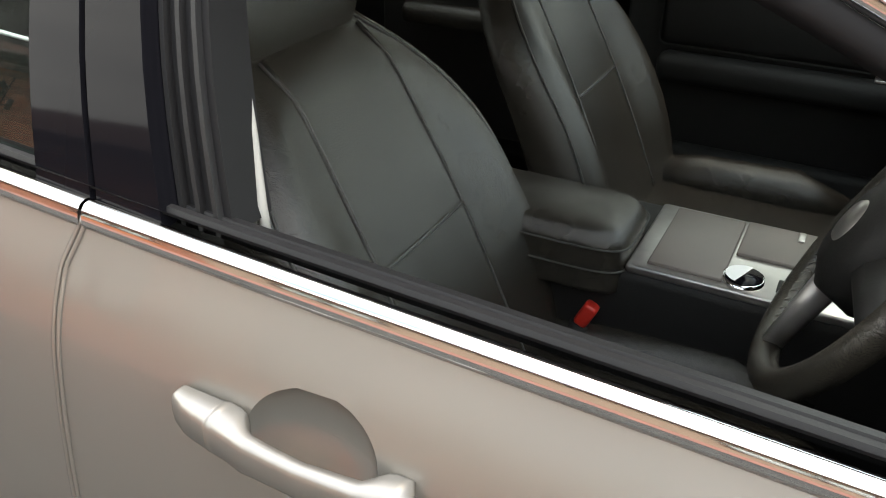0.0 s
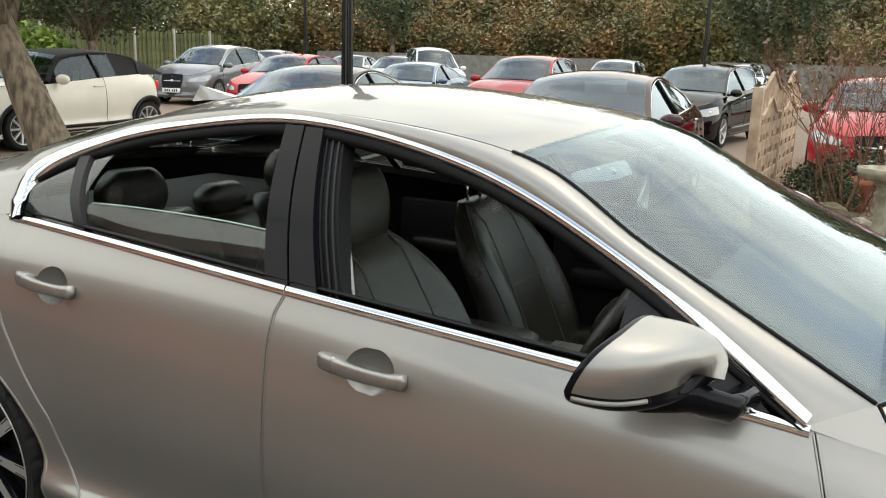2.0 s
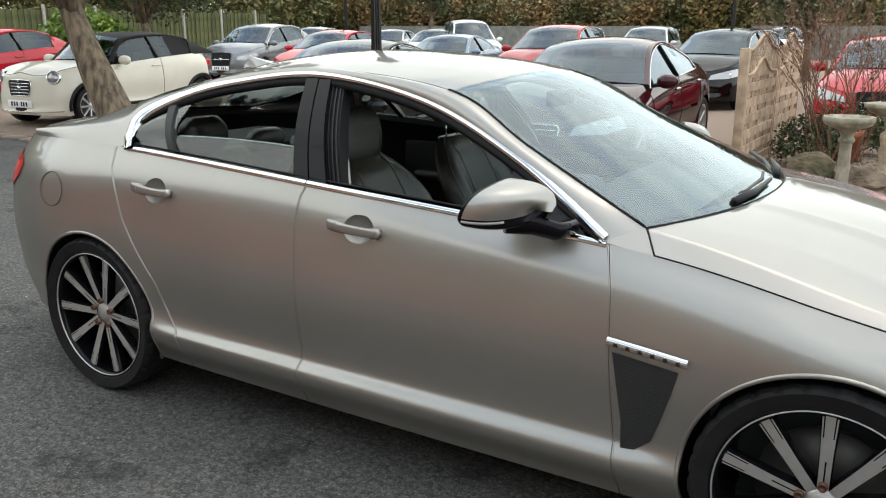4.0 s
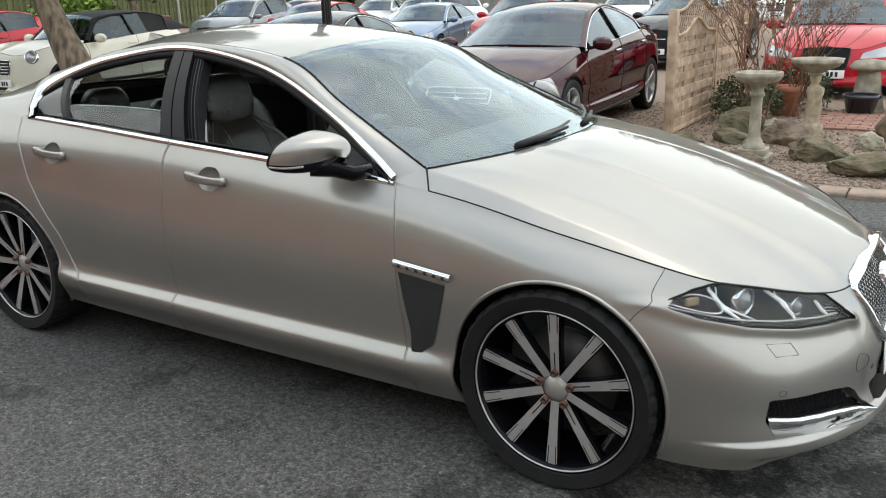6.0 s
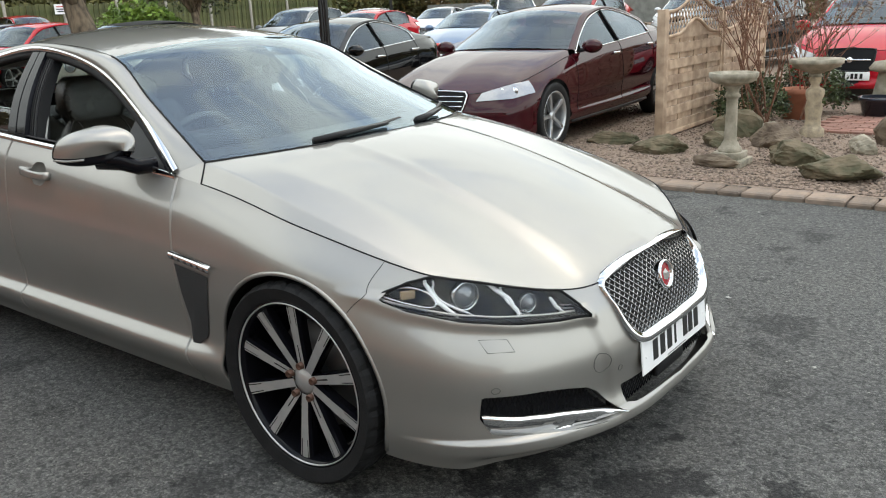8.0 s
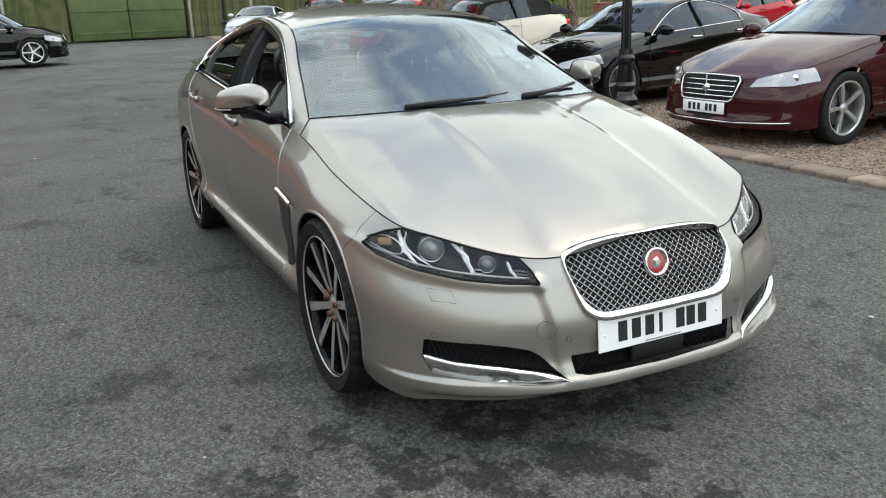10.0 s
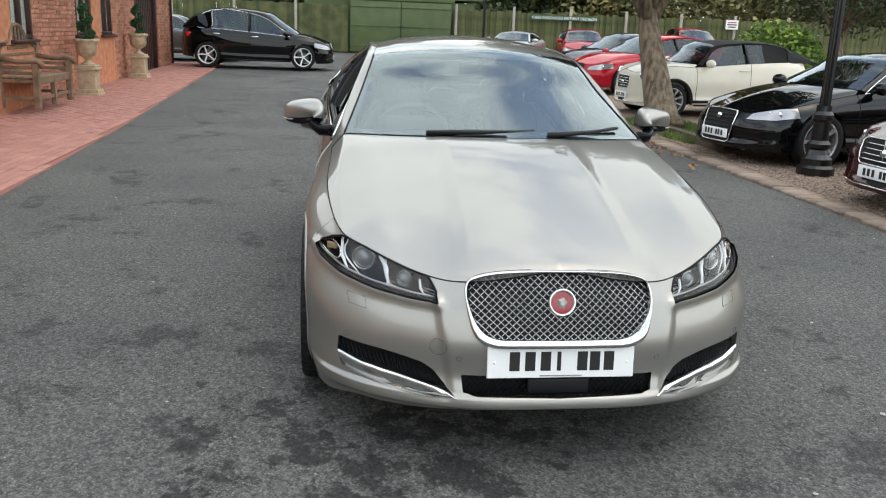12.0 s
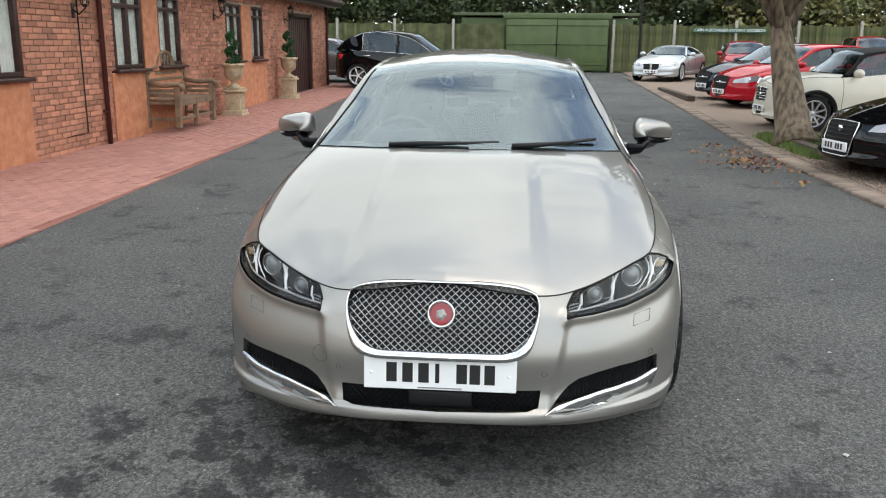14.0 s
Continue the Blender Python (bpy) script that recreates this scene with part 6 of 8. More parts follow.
    vv, ff = lathe([(0, .012), (.035, .008), (.04, -.01)], 20, "x")
    part_v("emblem", [(x + zx(ze) + .02, y, zz + ze) for x, y, zz in vv], ff, CHROME, g, "round chrome emblem")
    if grille != "dark":
        nose_plate(.40, .46, nose[6, 2], nose[14, 2], .006, "lower_mouth", SEAL, "dark lower intake", .075)
    z = nose[18, 2]
    px = max(zx(z - .055), zx(z), zx(z + .055)) + (.012 if grille == "dark" else .002)
    plate = part("number_plate", box_bm((.012, .52, .11), (px + .02, 0, z), .003), PLATE_WHITE, car, "white number plate")
    for i, y in enumerate((-.17, -.11, -.05, .05, .10, .16)):
        part("plate_mark", box_bm((.004, .034, .066), (px + .0265, y, z)), INK, plate, smooth=False)
    # cabin: seats and dashboard seen through the glass
    zb = shape["belt"]
    for y in (-.36, .36):
        cab = box_bm((.16, .48, .62), (n0 - 1.15, y, zb - .12), .06, 2, Matrix.Rotation(radians(-12), 4, "Y"))
        box_bm((.10, .24, .18), (n0 - 1.26, y, zb + .26), .04, 2, None, cab)
        part("front_seat", cab, mat("parked_seat_cloth", (.03, .03, .032), rough=.8), car)
    part("rear_bench", box_bm((.2, 1.2, .6), (n0 - 2.05, 0, zb - .12), .06, 2, Matrix.Rotation(radians(-14), 4, "Y")), mat("parked_seat_cloth", (.03, .03, .032)), car)
    part("dashboard", box_bm((.35, 1.35, .16), (n0 - .28, 0, zb - .03), .05), SATIN_BLACK, car)
    part_v("steering_wheel", *tube([(n0 - .55 + .07 * math.sin(a), -.36 + .18 * math.cos(a), zb + .02 + .16 * math.sin(a)) for a in np.linspace(0, 2 * math.pi, 21)[:-1]], .014, 6, True), SATIN_BLACK, car)
    part("floor_pan", box_bm((base + front + shape["rear"] - 1.0, wide - .45, .2), (-base / 2, 0, .32 + shape.get("clearance", 0)), .03), SEAL, car)
    return car


def stand(x, y, turn, front):
    """The pose of a car whose nose is at x, y; turn is its heading in degrees, 0 towards -y, positive towards +x."""
    a = radians(turn)
    f = (math.sin(a), -math.cos(a))
    ox, oy = x - front * f[0], y - front * f[1]
    return Matrix.Translation((ox, oy, float(rise(ox)) + .03)) @ Matrix.Rotation(math.atan2(f[1], f[0]), 4, "Z")


BIG_SALOON = dict(front=.92, base=3.03, rear=1.12, width=1.87, belt=1.0, roof=1.42, cabin=(-.62, -3.5))
SALOON = dict(front=.88, base=2.81, rear=1.0, width=1.83, belt=.97, roof=1.37, cabin=(-.58, -3.2))
HATCH = dict(nose_up=.05, front=.88, base=2.68, rear=.80, width=1.81, belt=.99, roof=1.42, cabin=(-.45, -3.25), tail_up=.75, upright=.06)
MPV = dict(nose_up=.08, front=.88, base=2.70, rear=.85, width=1.84, belt=1.06, roof=1.55, cabin=(-.30, -3.35), tail_up=.85)
SUV = dict(nose_up=.10, front=.90, base=2.70, rear=.85, width=1.86, belt=1.13, roof=1.62, cabin=(-.42, -3.35), tail_up=.85, clearance=.06)
MINI = dict(front=.66, base=2.47, rear=.52, width=1.70, belt=1.0, roof=1.41, cabin=(-.52, -2.98), tail_up=.80, nose_up=.15, upright=.24)
ROADSTER = dict(front=.88, base=2.50, rear=.86, width=1.79, belt=.92, roof=1.23, cabin=(-.72, -2.75), tail_up=.1)

RED = car_paint("red", (.40, .008, .02))
RED_DEEP = car_paint("crimson", (.30, .010, .016))
BURGUNDY = car_paint("burgundy", (.036, .004, .007))
BLACK = car_paint("black", (.0025, .0025, .003))
CREAM = car_paint("cream_white", (.72, .68, .58), 0)
WHITE = car_paint("white", (.75, .75, .75), 0)
SILVER = car_paint("silver", (.48, .49, .50), .7)
GREY = car_paint("grey", (.16, .165, .175), .6)
NAVY = car_paint("navy", (.010, .014, .028))
BLUE = car_paint("blue_grey", (.10, .16, .26), .6)
SOFT_TOP = mat("black_soft_top", (.012, .012, .012), rough=.95, bump=.2, bump_scale=300)

parked_car(stand(-3.32, 4.0, 3.5, .92), "burgundy executive saloon with chrome slatted grille on gravel", BURGUNDY, BIG_SALOON, radius=.34, spokes=5)
parked_car(stand(-6.57, 3.96, 10, .88), "black saloon with dark grille beside the lamp post", BLACK, SALOON, radius=.33, spokes=5, grille="dark")
parked_car(stand(-12.2, 4.62, 5, .66), "cream-white convertible with a black fabric roof, beside a tree", CREAM, MINI, radius=.305, spokes=9, soft_top=SOFT_TOP, chrome_line=False, doors=2, round_lamps=True, black_arches=True)
parked_car(stand(-16.6, 4.9, 16, .88), "bright red coupe with chrome badge bar on gravel", RED, HATCH, spokes=5, grille="bar", chrome_line=False)
parked_car(stand(-18.9, 5.0, 16, .88), "dark navy hatchback on gravel", NAVY, HATCH, spokes=7, grille="bar", fine=False)
parked_car(stand(-26.8, 4.9, 62, .88), "silver two-seat roadster with kidney grille beside the fence", SILVER, ROADSTER, spokes=10, grille="kidney", chrome_line=False)
parked_car(stand(-27.0, 8.3, 80, .88), "red hatchback parked before the green fence", RED_DEEP, HATCH, grille="bar", fine=False)
parked_car(stand(-28.5, 13.6, 84, .9), "dark red estate car by the far fence", RED_DEEP, SUV, grille="bar", fine=False)
parked_car(stand(-22.4, -.9, 180, .88), "black people carrier with five-spoke alloys on asphalt", BLACK, dict(MPV, roof=1.66, tail_up=.95, belt=1.02), radius=.35, spokes=5, grille="kidney", rim_mat=mat("bright_alloy", (.78, .78, .79), rough=.35, metal=.2))
parked_car(stand(-25.5, -3.9, 180, .88), "silver hatchback half hidden behind a black car", GREY, HATCH, fine=False)
parked_car(stand(-.75, 9.6, 3, .88), "bright red hatchback with chrome bar behind the rockery", RED, HATCH, spokes=5, grille="bar", chrome_line=False)
parked_car(stand(-4.45, 13.4, -5, .88), "black people carrier on gravel behind a burgundy saloon", BLACK, MPV, spokes=5, grille="bar")
parked_car(stand(-7.7, 12.9, 6, .9), "red off-roader with dark windscreen on gravel", RED_DEEP, SUV, grille="bar", fine=False)
parked_car(stand(-10.6, 13.2, 10, .88), "blue-grey saloon with bright blue mirror on gravel", BLUE, SALOON, grille="bar", fine=False)
parked_car(stand(-13.9, 12.8, 12, .88), "red hatchback with black grille on gravel", RED, HATCH, grille="bar", fine=False, chrome_line=False)
parked_car(stand(-17.2, 13.6, 14, .88), "grey people carrier on gravel", GREY, MPV, grille="bar", fine=False)
parked_car(stand(-14.0, 22.5, 40, .9), "white off-roader in the back row of the yard", WHITE, dict(SUV, roof=1.78), fine=False)
parked_car(stand(-8.7, 22.8, 8, .9), "silver off-roader in the back row of the yard", SILVER, SUV, fine=False)
parked_car(stand(-22.5, 22.5, 18, .88), "grey hatchback in the back row of the yard", GREY, HATCH, fine=False)
parked_car(stand(-19.0, 23.0, 16, .88), "silver saloon in the back row of the yard", SILVER, SALOON, fine=False)
parked_car(stand(-16.6, 22.4, 14, .88), "white hatchback in the back row of the yard", WHITE, HATCH, fine=False)
parked_car(stand(-6.6, 36.0, 10, .9), "white off-roader on grass at the yard's end", WHITE, SUV, fine=False)
parked_car(stand(.2, 19.5, 6, .88), "white estate car behind a red hatchback", WHITE, MPV, fine=False)

# ---- kerb, building, fences ----
RNG = random.Random(7)
STONE = mat("weathered_stone", (.40, .355, .28), rough=.9, color2=(.21, .19, .14), scale=9, bump=.5, bump_scale=60)
KERB = mat("kerb_stone", (.27, .20, .15), rough=.9, color2=(.16, .125, .10), scale=6, bump=.5, bump_scale=70)
ROCK = mat("brown_sandstone_rock", (.095, .068, .048), rough=.95, color2=(.20, .155, .11), scale=7, bump=.9, bump_scale=18)
MOSS_ROCK = mat("mossy_rock", (.16, .125, .08), rough=.95, color2=(.06, .058, .03), scale=7, bump=.9, bump_scale=18)
BRICK = mat("red_brick", (.46, .215, .135), rough=.9, color2=(.36, .15, .10), scale=6, bump=.4, bump_scale=80)
MORTAR = mat("sandy_mortar", (.40, .30, .22), rough=.95, vary=.1, scale=20, bump=.3, bump_scale=150)
RENDER = mat("terracotta_render", (.58, .26, .14), rough=.95, color2=(.42, .155, .08), scale=7, bump=1.0, bump_scale=22, ramp=(.32, .68), detail=9)
PAVER = mat("red_block_paver", (.40, .195, .155), rough=.9, color2=(.355, .165, .13), scale=2.5, bump=.35, bump_scale=90)
BROWN_FRAME = mat("mahogany_frame", (.045, .018, .014), rough=.4, vary=.2, scale=10)
BLACK_IRON = mat("black_painted_iron", (.005, .005, .0055), rough=.28, bump=.1, bump_scale=60)
GREEN_BOARD = mat("green_stained_boards", (.060, .075, .025), rough=.85, color2=(.125, .125, .055), scale=2.2, bump=.4, bump_scale=30)
GREEN_GATE = mat("green_painted_gate", (.075, .105, .035), rough=.6, vary=.12, scale=2)
PALE_WOOD = mat("pale_softwood", (.54, .40, .28), rough=.75, color2=(.32, .22, .15), scale=7, bump=.3, bump_scale=40)
GREY_TEAK = mat("weathered_teak", (.24, .155, .095), rough=.85, color2=(.14, .095, .065), scale=8, bump=.4, bump_scale=50)
BARK = mat("tree_bark", (.25, .19, .13), rough=.95, color2=(.075, .058, .042), scale=16, bump=1.0, bump_scale=20, stretch=(1, 1, .28))
CONCRETE = mat("concrete_post", (.34, .32, .28), rough=.9, vary=.15, scale=8)
TERRACOTTA = mat("terracotta_pot", (.33, .13, .075), rough=.8, vary=.15, scale=8)
BLUE_GLAZE = mat("dark_blue_glaze", (.012, .016, .028), rough=.25, coat=.5)


def island_tint(m, spread):
    """Lets each piece differ a little from the next."""
    n, l = m.node_tree.nodes, m.node_tree.links
    b = n["Principled BSDF"]
    info, geo, add, hsv = n.new("ShaderNodeObjectInfo"), n.new("ShaderNodeNewGeometry"), n.new("ShaderNodeMath"), n.new("ShaderNodeHueSaturation")
    add.operation = "FRACT"
    plus = n.new("ShaderNodeMath")
    plus.operation = "ADD"
    l.new(info.outputs["Random"], plus.inputs[0])
    l.new(geo.outputs["Random Per Island"], plus.inputs[1])
    l.new(plus.outputs[0], add.inputs[0])
    rng = n.new("ShaderNodeMapRange")
    rng.inputs["To Min"].default_value, rng.inputs["To Max"].default_value = 1 - spread, 1 + spread
    l.new(add.outputs[0], rng.inputs["Value"])
    l.new(rng.outputs["Result"], hsv.inputs["Value"])
    src = b.inputs["Base Color"].links
    if src:
        l.new(src[0].from_socket, hsv.inputs["Color"])
    else:
        hsv.inputs["Color"].default_value = b.inputs["Base Color"].default_value
    l.new(hsv.outputs["Color"], b.inputs["Base Color"])
    return m


island_tint(BRICK, .3)
island_tint(PAVER, .11)
island_tint(KERB, .3)
island_tint(PALE_WOOD, .15)
island_tint(GREEN_BOARD, .3)


def brick_mesh(name, size, bevel=.004):
    me = bpy.data.meshes.new(name)
    bm = box_bm(size, (0, 0, 0), bevel, 1)
    bm.to_mesh(me)
    bm.free()
    return me


def piece(name, me, material, at, parent, turn=None):
    if not me.materials:
        me.materials.append(material)
    ob = new(name, me)
    ob.matrix_basis = Matrix.Translation(at) @ (turn or Matrix())
    ob.parent = parent
    return ob


def box_pieces(boxes):
    """Verts and faces of many plain boxes: (centre, size)."""
    verts, faces = [], []
    for c, s in boxes:
        o = len(verts)
        for dx in (-.5, .5):
            for dy in (-.5, .5):
                for dz in (-.5, .5):
                    verts.append((c[0] + dx * s[0], c[1] + dy * s[1], c[2] + dz * s[2]))
        faces += [tuple(o + i for i in f) for f in ((0, 1, 3, 2), (4, 6, 7, 5), (0, 4, 5, 1), (2, 3, 7, 6), (0, 2, 6, 4), (1, 5, 7, 3))]
    return verts, faces


# kerb of rough setts along the drive
kerb = thing("kerb", Matrix(), "low kerb of worn brown stone setts along the drive", "kerb", "", "structure")
kx = 6.0
setts = [brick_mesh("kerb_sett", (l, .25, .11), .012) for l in (.17, .22, .27)]
while kx > -30:
    k = RNG.randrange(3)
    l = (.17, .22, .27)[k]
    y = kerb_y(kx - l / 2) + .13
    piece("kerb_sett", setts[k], KERB, (kx - l / 2, y + RNG.uniform(-.008, .008), float(rise(kx)) - .018 + RNG.uniform(-.006, .006)), kerb, pose(0, 0, 0, RNG.uniform(-1.5, 1.5), 0, RNG.uniform(-1.5, 1.5) + (1.9 if kx < -9 else 0)))
    kx -= l + .012

# building
wall = thing("wall_south", Matrix(), "red brick wall with terracotta render panels and brown windows", "wall", "", "structure")
WY, WTOP = -5.75, 2.75
# the last three openings are unseen, added only for the saloon's reflections
openings = [(-6.36, -5.36, 1.06, 2.25), (-9.76, -8.76, 1.08, 2.25), (-11.3, -10.34, 1.10, 2.25), (-14.7, -13.73, 1.12, 2.28), (-16.3, -15.36, 1.12, 2.28), (-21.2, -18.55, .10, 2.28), (-4.2, -3.2, 1.06, 2.25), (-.8, .4, 1.06, 2.25), (2.6, 3.8, 1.06, 2.25)]
renders = [(-6.42, -5.3, -.02, 1.0), (-11.42, -8.60, 0, 1.03), (-10.34, -9.76, 1.0, 2.25), (-16.42, -13.6, 0, 1.06), (-15.36, -14.7, 1.06, 2.28)]
blocks = []
xs = sorted({-23.0, 12.0} | {v for o in openings for v in o[:2]})
for a, b in zip(xs, xs[1:]):
    hit = [o for o in openings if o[0] <= a + 1e-6 and o[1] >= b - 1e-6]
    spans = [(-.1, hit[0][2]), (hit[0][3], WTOP)] if hit else [(-.1, WTOP)]
    for z0, z1 in spans:
        blocks.append((((a + b) / 2, WY - .16, (z0 + z1) / 2), (b - a, .28, z1 - z0)))
part_v("wall_core", *box_pieces(blocks), MORTAR, wall, "sandy mortar", smooth=False)
part_v("wall_end", *box_pieces([((-23.1, WY - 4.0, 1.3), (.25, 8.0, 2.9)), ((12.1, WY - 4.0, 1.3), (.25, 8.0, 2.9))]), BRICK, wall, smooth=False)
for x0, x1, z0, z1 in renders:
    part("render_panel", box_bm((x1 - x0, .05, z1 - z0), ((x0 + x1) / 2, WY + .006, (z0 + z1) / 2), .008), RENDER, wall, "rough terracotta-orange render", smooth=False)
bricks_near, bricks_far = [], []
for row in range(36):
    z = .04 + row * .075
    x = -22.95 + (row % 2) * .1125
    taken = [o[:2] for o in openings if z + .0325 > o[2] - .03 and z - .0325 < o[3]] + [o[:2] for o in renders if z + .0325 > o[2] and z - .0325 < o[3]]
    # past x = -5 the unseen wall stays bare mortar, a neutral tone to reflect
    while x < -5.0:
        spans = [(x, x + .215)]
        for t0, t1 in taken:
            spans = [q for u, w in spans for q in ((u, min(w, t0 - .006)), (max(u, t1 + .006), w)) if q[1] - q[0] > .02]
        for u, w in sorted(set(spans)):
            c = ((u + w) / 2, WY - .008 + RNG.uniform(-.003, .003), z)
            if -8.15 < x < -6.5 and w - u > .21:
                bricks_near.append(c)
            else:
                bricks_far.append((c, (w - u, .03, .065)))
        x += .225
bm_brick = brick_mesh("brick", (.215, .03, .065), .003)
for c in bricks_near[:300]:
    piece("brick", bm_brick, BRICK, c, wall)
part_v("brickwork", *box_pieces(bricks_far + [(c, (.215, .03, .065)) for c in bricks_near[300:]]), BRICK, wall, smooth=False)["kind"] = "stuff"
# roof and gutter
eave = thing("roof", Matrix(), "brown tiled roof with a dark fascia and gutter", "roof", "", "structure")
part_v("roof_slope", [(-23.4, WY + .45, WTOP - .02), (12.4, WY + .45, WTOP - .02), (12.4, WY - 4, WTOP + 2.3), (-23.4, WY - 4, WTOP + 2.3), (12.4, WY - 8.4, WTOP - .02), (-23.4, WY - 8.4, WTOP - .02)], [(0, 1, 2, 3), (3, 2, 4, 5)], mat("brown_roof_tiles", (.12, .06, .045), rough=.9, bump=.8, bump_scale=12), eave, smooth=False)
part("fascia", box_bm((35.8, .03, .18), (-5.5, WY + .42, WTOP - .1)), BROWN_FRAME, eave)
part("soffit", box_bm((35.8, .43, .02), (-5.5, WY + .21, WTOP - .18)), PALE_TRIM, eave)
part_v("gutter", *tube([(-23.4, WY + .49, WTOP - .06), (12.4, WY + .49, WTOP - .06)], .055, 8), BROWN_FRAME, eave)
CURTAIN = mat("pale_curtain", (.80, .78, .72), rough=.9, vary=.15, scale=14)
WINDOW_GLASS = glass("house_glass", (.93, .95, .95), ior=1.45)
for k, (x0, x1, z0, z1) in enumerate(openings):
    if z0 < .5:
        door = thing("door_1", Matrix(), "dark brown panelled garage door in the brick wall", "garage door", "", "structure")
        part("door_leaf", box_bm((x1 - x0 - .12, .05, z1 - z0 - .06), ((x0 + x1) / 2, WY - .14, (z0 + z1) / 2 - .03), .01), mat("brown_door", (.05, .022, .018), rough=.5, vary=.15), door)
        for i in range(12):
            part("door_board", box_bm((.012, .02, z1 - z0 - .1), (x0 + .2 + i * (x1 - x0 - .4) / 11, WY - .113, (z0 + z1) / 2 - .03)), BROWN_FRAME, door, smooth=False)
        for xx in (x0 + .05, x1 - .05):
            part("door_jamb", box_bm((.1, .14, z1 - z0), (xx, WY - .08, (z0 + z1) / 2), .01), BROWN_FRAME, door)
        part("door_head", box_bm((x1 - x0, .14, .1), ((x0 + x1) / 2, WY - .08, z1 - .05), .01), BROWN_FRAME, door)
        continue
    win = thing(f"window_{k + 1}", Matrix(), "dark brown casement window with pale curtains", "window", "", "structure")
    xm, zm = (x0 + x1) / 2, (z0 + z1) / 2
    for xx in (x0 + .035, xm, x1 - .035):
        part("window_frame", box_bm((.07, .08, z1 - z0), (xx, WY - .025, zm), .008), BROWN_FRAME, win)
    for zz in (z0 + .035, z0 + .80 * (z1 - z0), z1 - .035):
        part("window_frame", box_bm((x1 - x0 - .005, .075, .06), (xm, WY - .025, zz), .008), BROWN_FRAME, win)
    for xa, xb in ((x0 + .05, xm - .02), (xm + .02, x1 - .05)):
        part("pane", box_bm((xb - xa, .006, z1 - z0 - .08), ((xa + xb) / 2, WY - .035, zm)), WINDOW_GLASS, win, smooth=False).visible_shadow = False
        pts = [(xa + (xb - xa) * i / 24, WY - .075 + .012 * math.sin(i * 1.9), 0) for i in range(25)]
        part_v("curtain", *ribbon([(x, y, z0 + .03) for x, y, _ in pts], [(x, y, z1 - .03) for x, y, _ in pts]), CURTAIN, win, "pale hanging curtain")
    part("window_sill", box_bm((x1 - x0 + .16, .16, .05), (xm, WY + .035, z0 - .03), .012), BROWN_FRAME, win)
    # added board close behind the curtains, its dark colour standing for an unlit room
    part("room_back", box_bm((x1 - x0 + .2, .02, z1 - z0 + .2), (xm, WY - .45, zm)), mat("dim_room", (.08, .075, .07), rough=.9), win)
pipe = thing("drainpipe", Matrix(), "dark red-brown drainpipe fixed to the brick wall", "drainpipe")
part_v("pipe", *tube([(-8.3, WY + .06, .02), (-8.3, WY + .06, 2.5), (-8.3, WY + .3, 2.62), (-8.3, WY + .45, 2.66)], .036, 10), mat("drainpipe_brown", (.075, .018, .015), rough=.5), pipe)
for z in (.5, 1.5, 2.3):
    part("bracket", box_bm((.12, .07, .03), (-8.3, WY + .03, z), .005), mat("drainpipe_brown", (.075, .018, .015)), pipe)
pipe2 = copy_thing(pipe, Matrix.Translation((-14.6, 0, .12)))
cable = thing("cable", Matrix(), "thin dark cable clipped down the brick wall", "cable")
part_v("cable_run", *tube([(-7.75, WY + .02, 2.4), (-7.76, WY + .02, .25), (-7.2, WY + .02, .23)], .008, 5), SEAL, cable)


def wall_lantern(x, z):
    l = thing("wall_lantern", Matrix.Translation((x, WY, z)), "black iron carriage lantern on a wall bracket", "wall lamp", "wall lanterns")
    part_v("bracket", *tube([(0, 0, .05), (0, .10, -.02), (0, .19, .06), (0, .19, .10)], .012, 6), BLACK_IRON, l)
    part("wall_plate", box_bm((.07, .02, .2), (0, .012, .03), .006), BLACK_IRON, l)
    v, f = lathe([(.045, .10), (.075, .28)], 6)
    part_v("lantern_glass", [(a, b + .19, c) for a, b, c in v], f, glass("lantern_glass", (.8, .8, .75)), l, smooth=False)
    v, f = lathe([(.0, .40), (.02, .37), (.09, .29), (.085, .275)], 6)
    part_v("lantern_roof", [(a, b + .19, c) for a, b, c in v], f, BLACK_IRON, l, smooth=False)
    v, f = lathe([(.0, .06), (.03, .08), (.05, .105), (.045, .11)], 6)
    part_v("lantern_base", [(a, b + .19, c) for a, b, c in v], f, BLACK_IRON, l, smooth=False)
    for i in range(6):
        a = i * math.pi / 3
        part_v("lantern_bar", *tube([(.045 * math.cos(a), .19 + .045 * math.sin(a), .10), (.075 * math.cos(a), .19 + .075 * math.sin(a), .28)], .006, 4), BLACK_IRON, l)


for x, z in ((-7.65, 1.86), (-13.05, 1.98), (-18.2, 2.05)):
    wall_lantern(x, z)

# red block paving along the wall
pave = thing("pavement", Matrix(), "red block paving along the brick wall", "pavement", "", "structure")


def pave_edge(x):
    return -3.52 - .04 * max(0, -x - 2) if x > -12 else -3.92 - .035 * (-12 - x)


sub = [(x, float(rise(x)) + .004) for x in np.linspace(10, -24, 60)]
part_v("paving_bed", *ribbon([(x, WY, z) for x, z in sub], [(x, pave_edge(x), z) for x, z in sub]), mat("paving_sand", (.27, .11, .085), rough=1.0), pave)
near_p, far_p = [], []
for i in range(150):
    for j in range(24):
        x, y = 9.9 - i * .225 * 1.0, WY + .06 + j * .1
        x += .112 * (j % 2)
        if x < -23.9 or y > pave_edge(x) - .04:
            continue
        c = (x, y, float(rise(x)) + .008 + RNG.uniform(-.002, .002))
        (near_p if -5.4 < x < -1.9 else far_p).append(c)
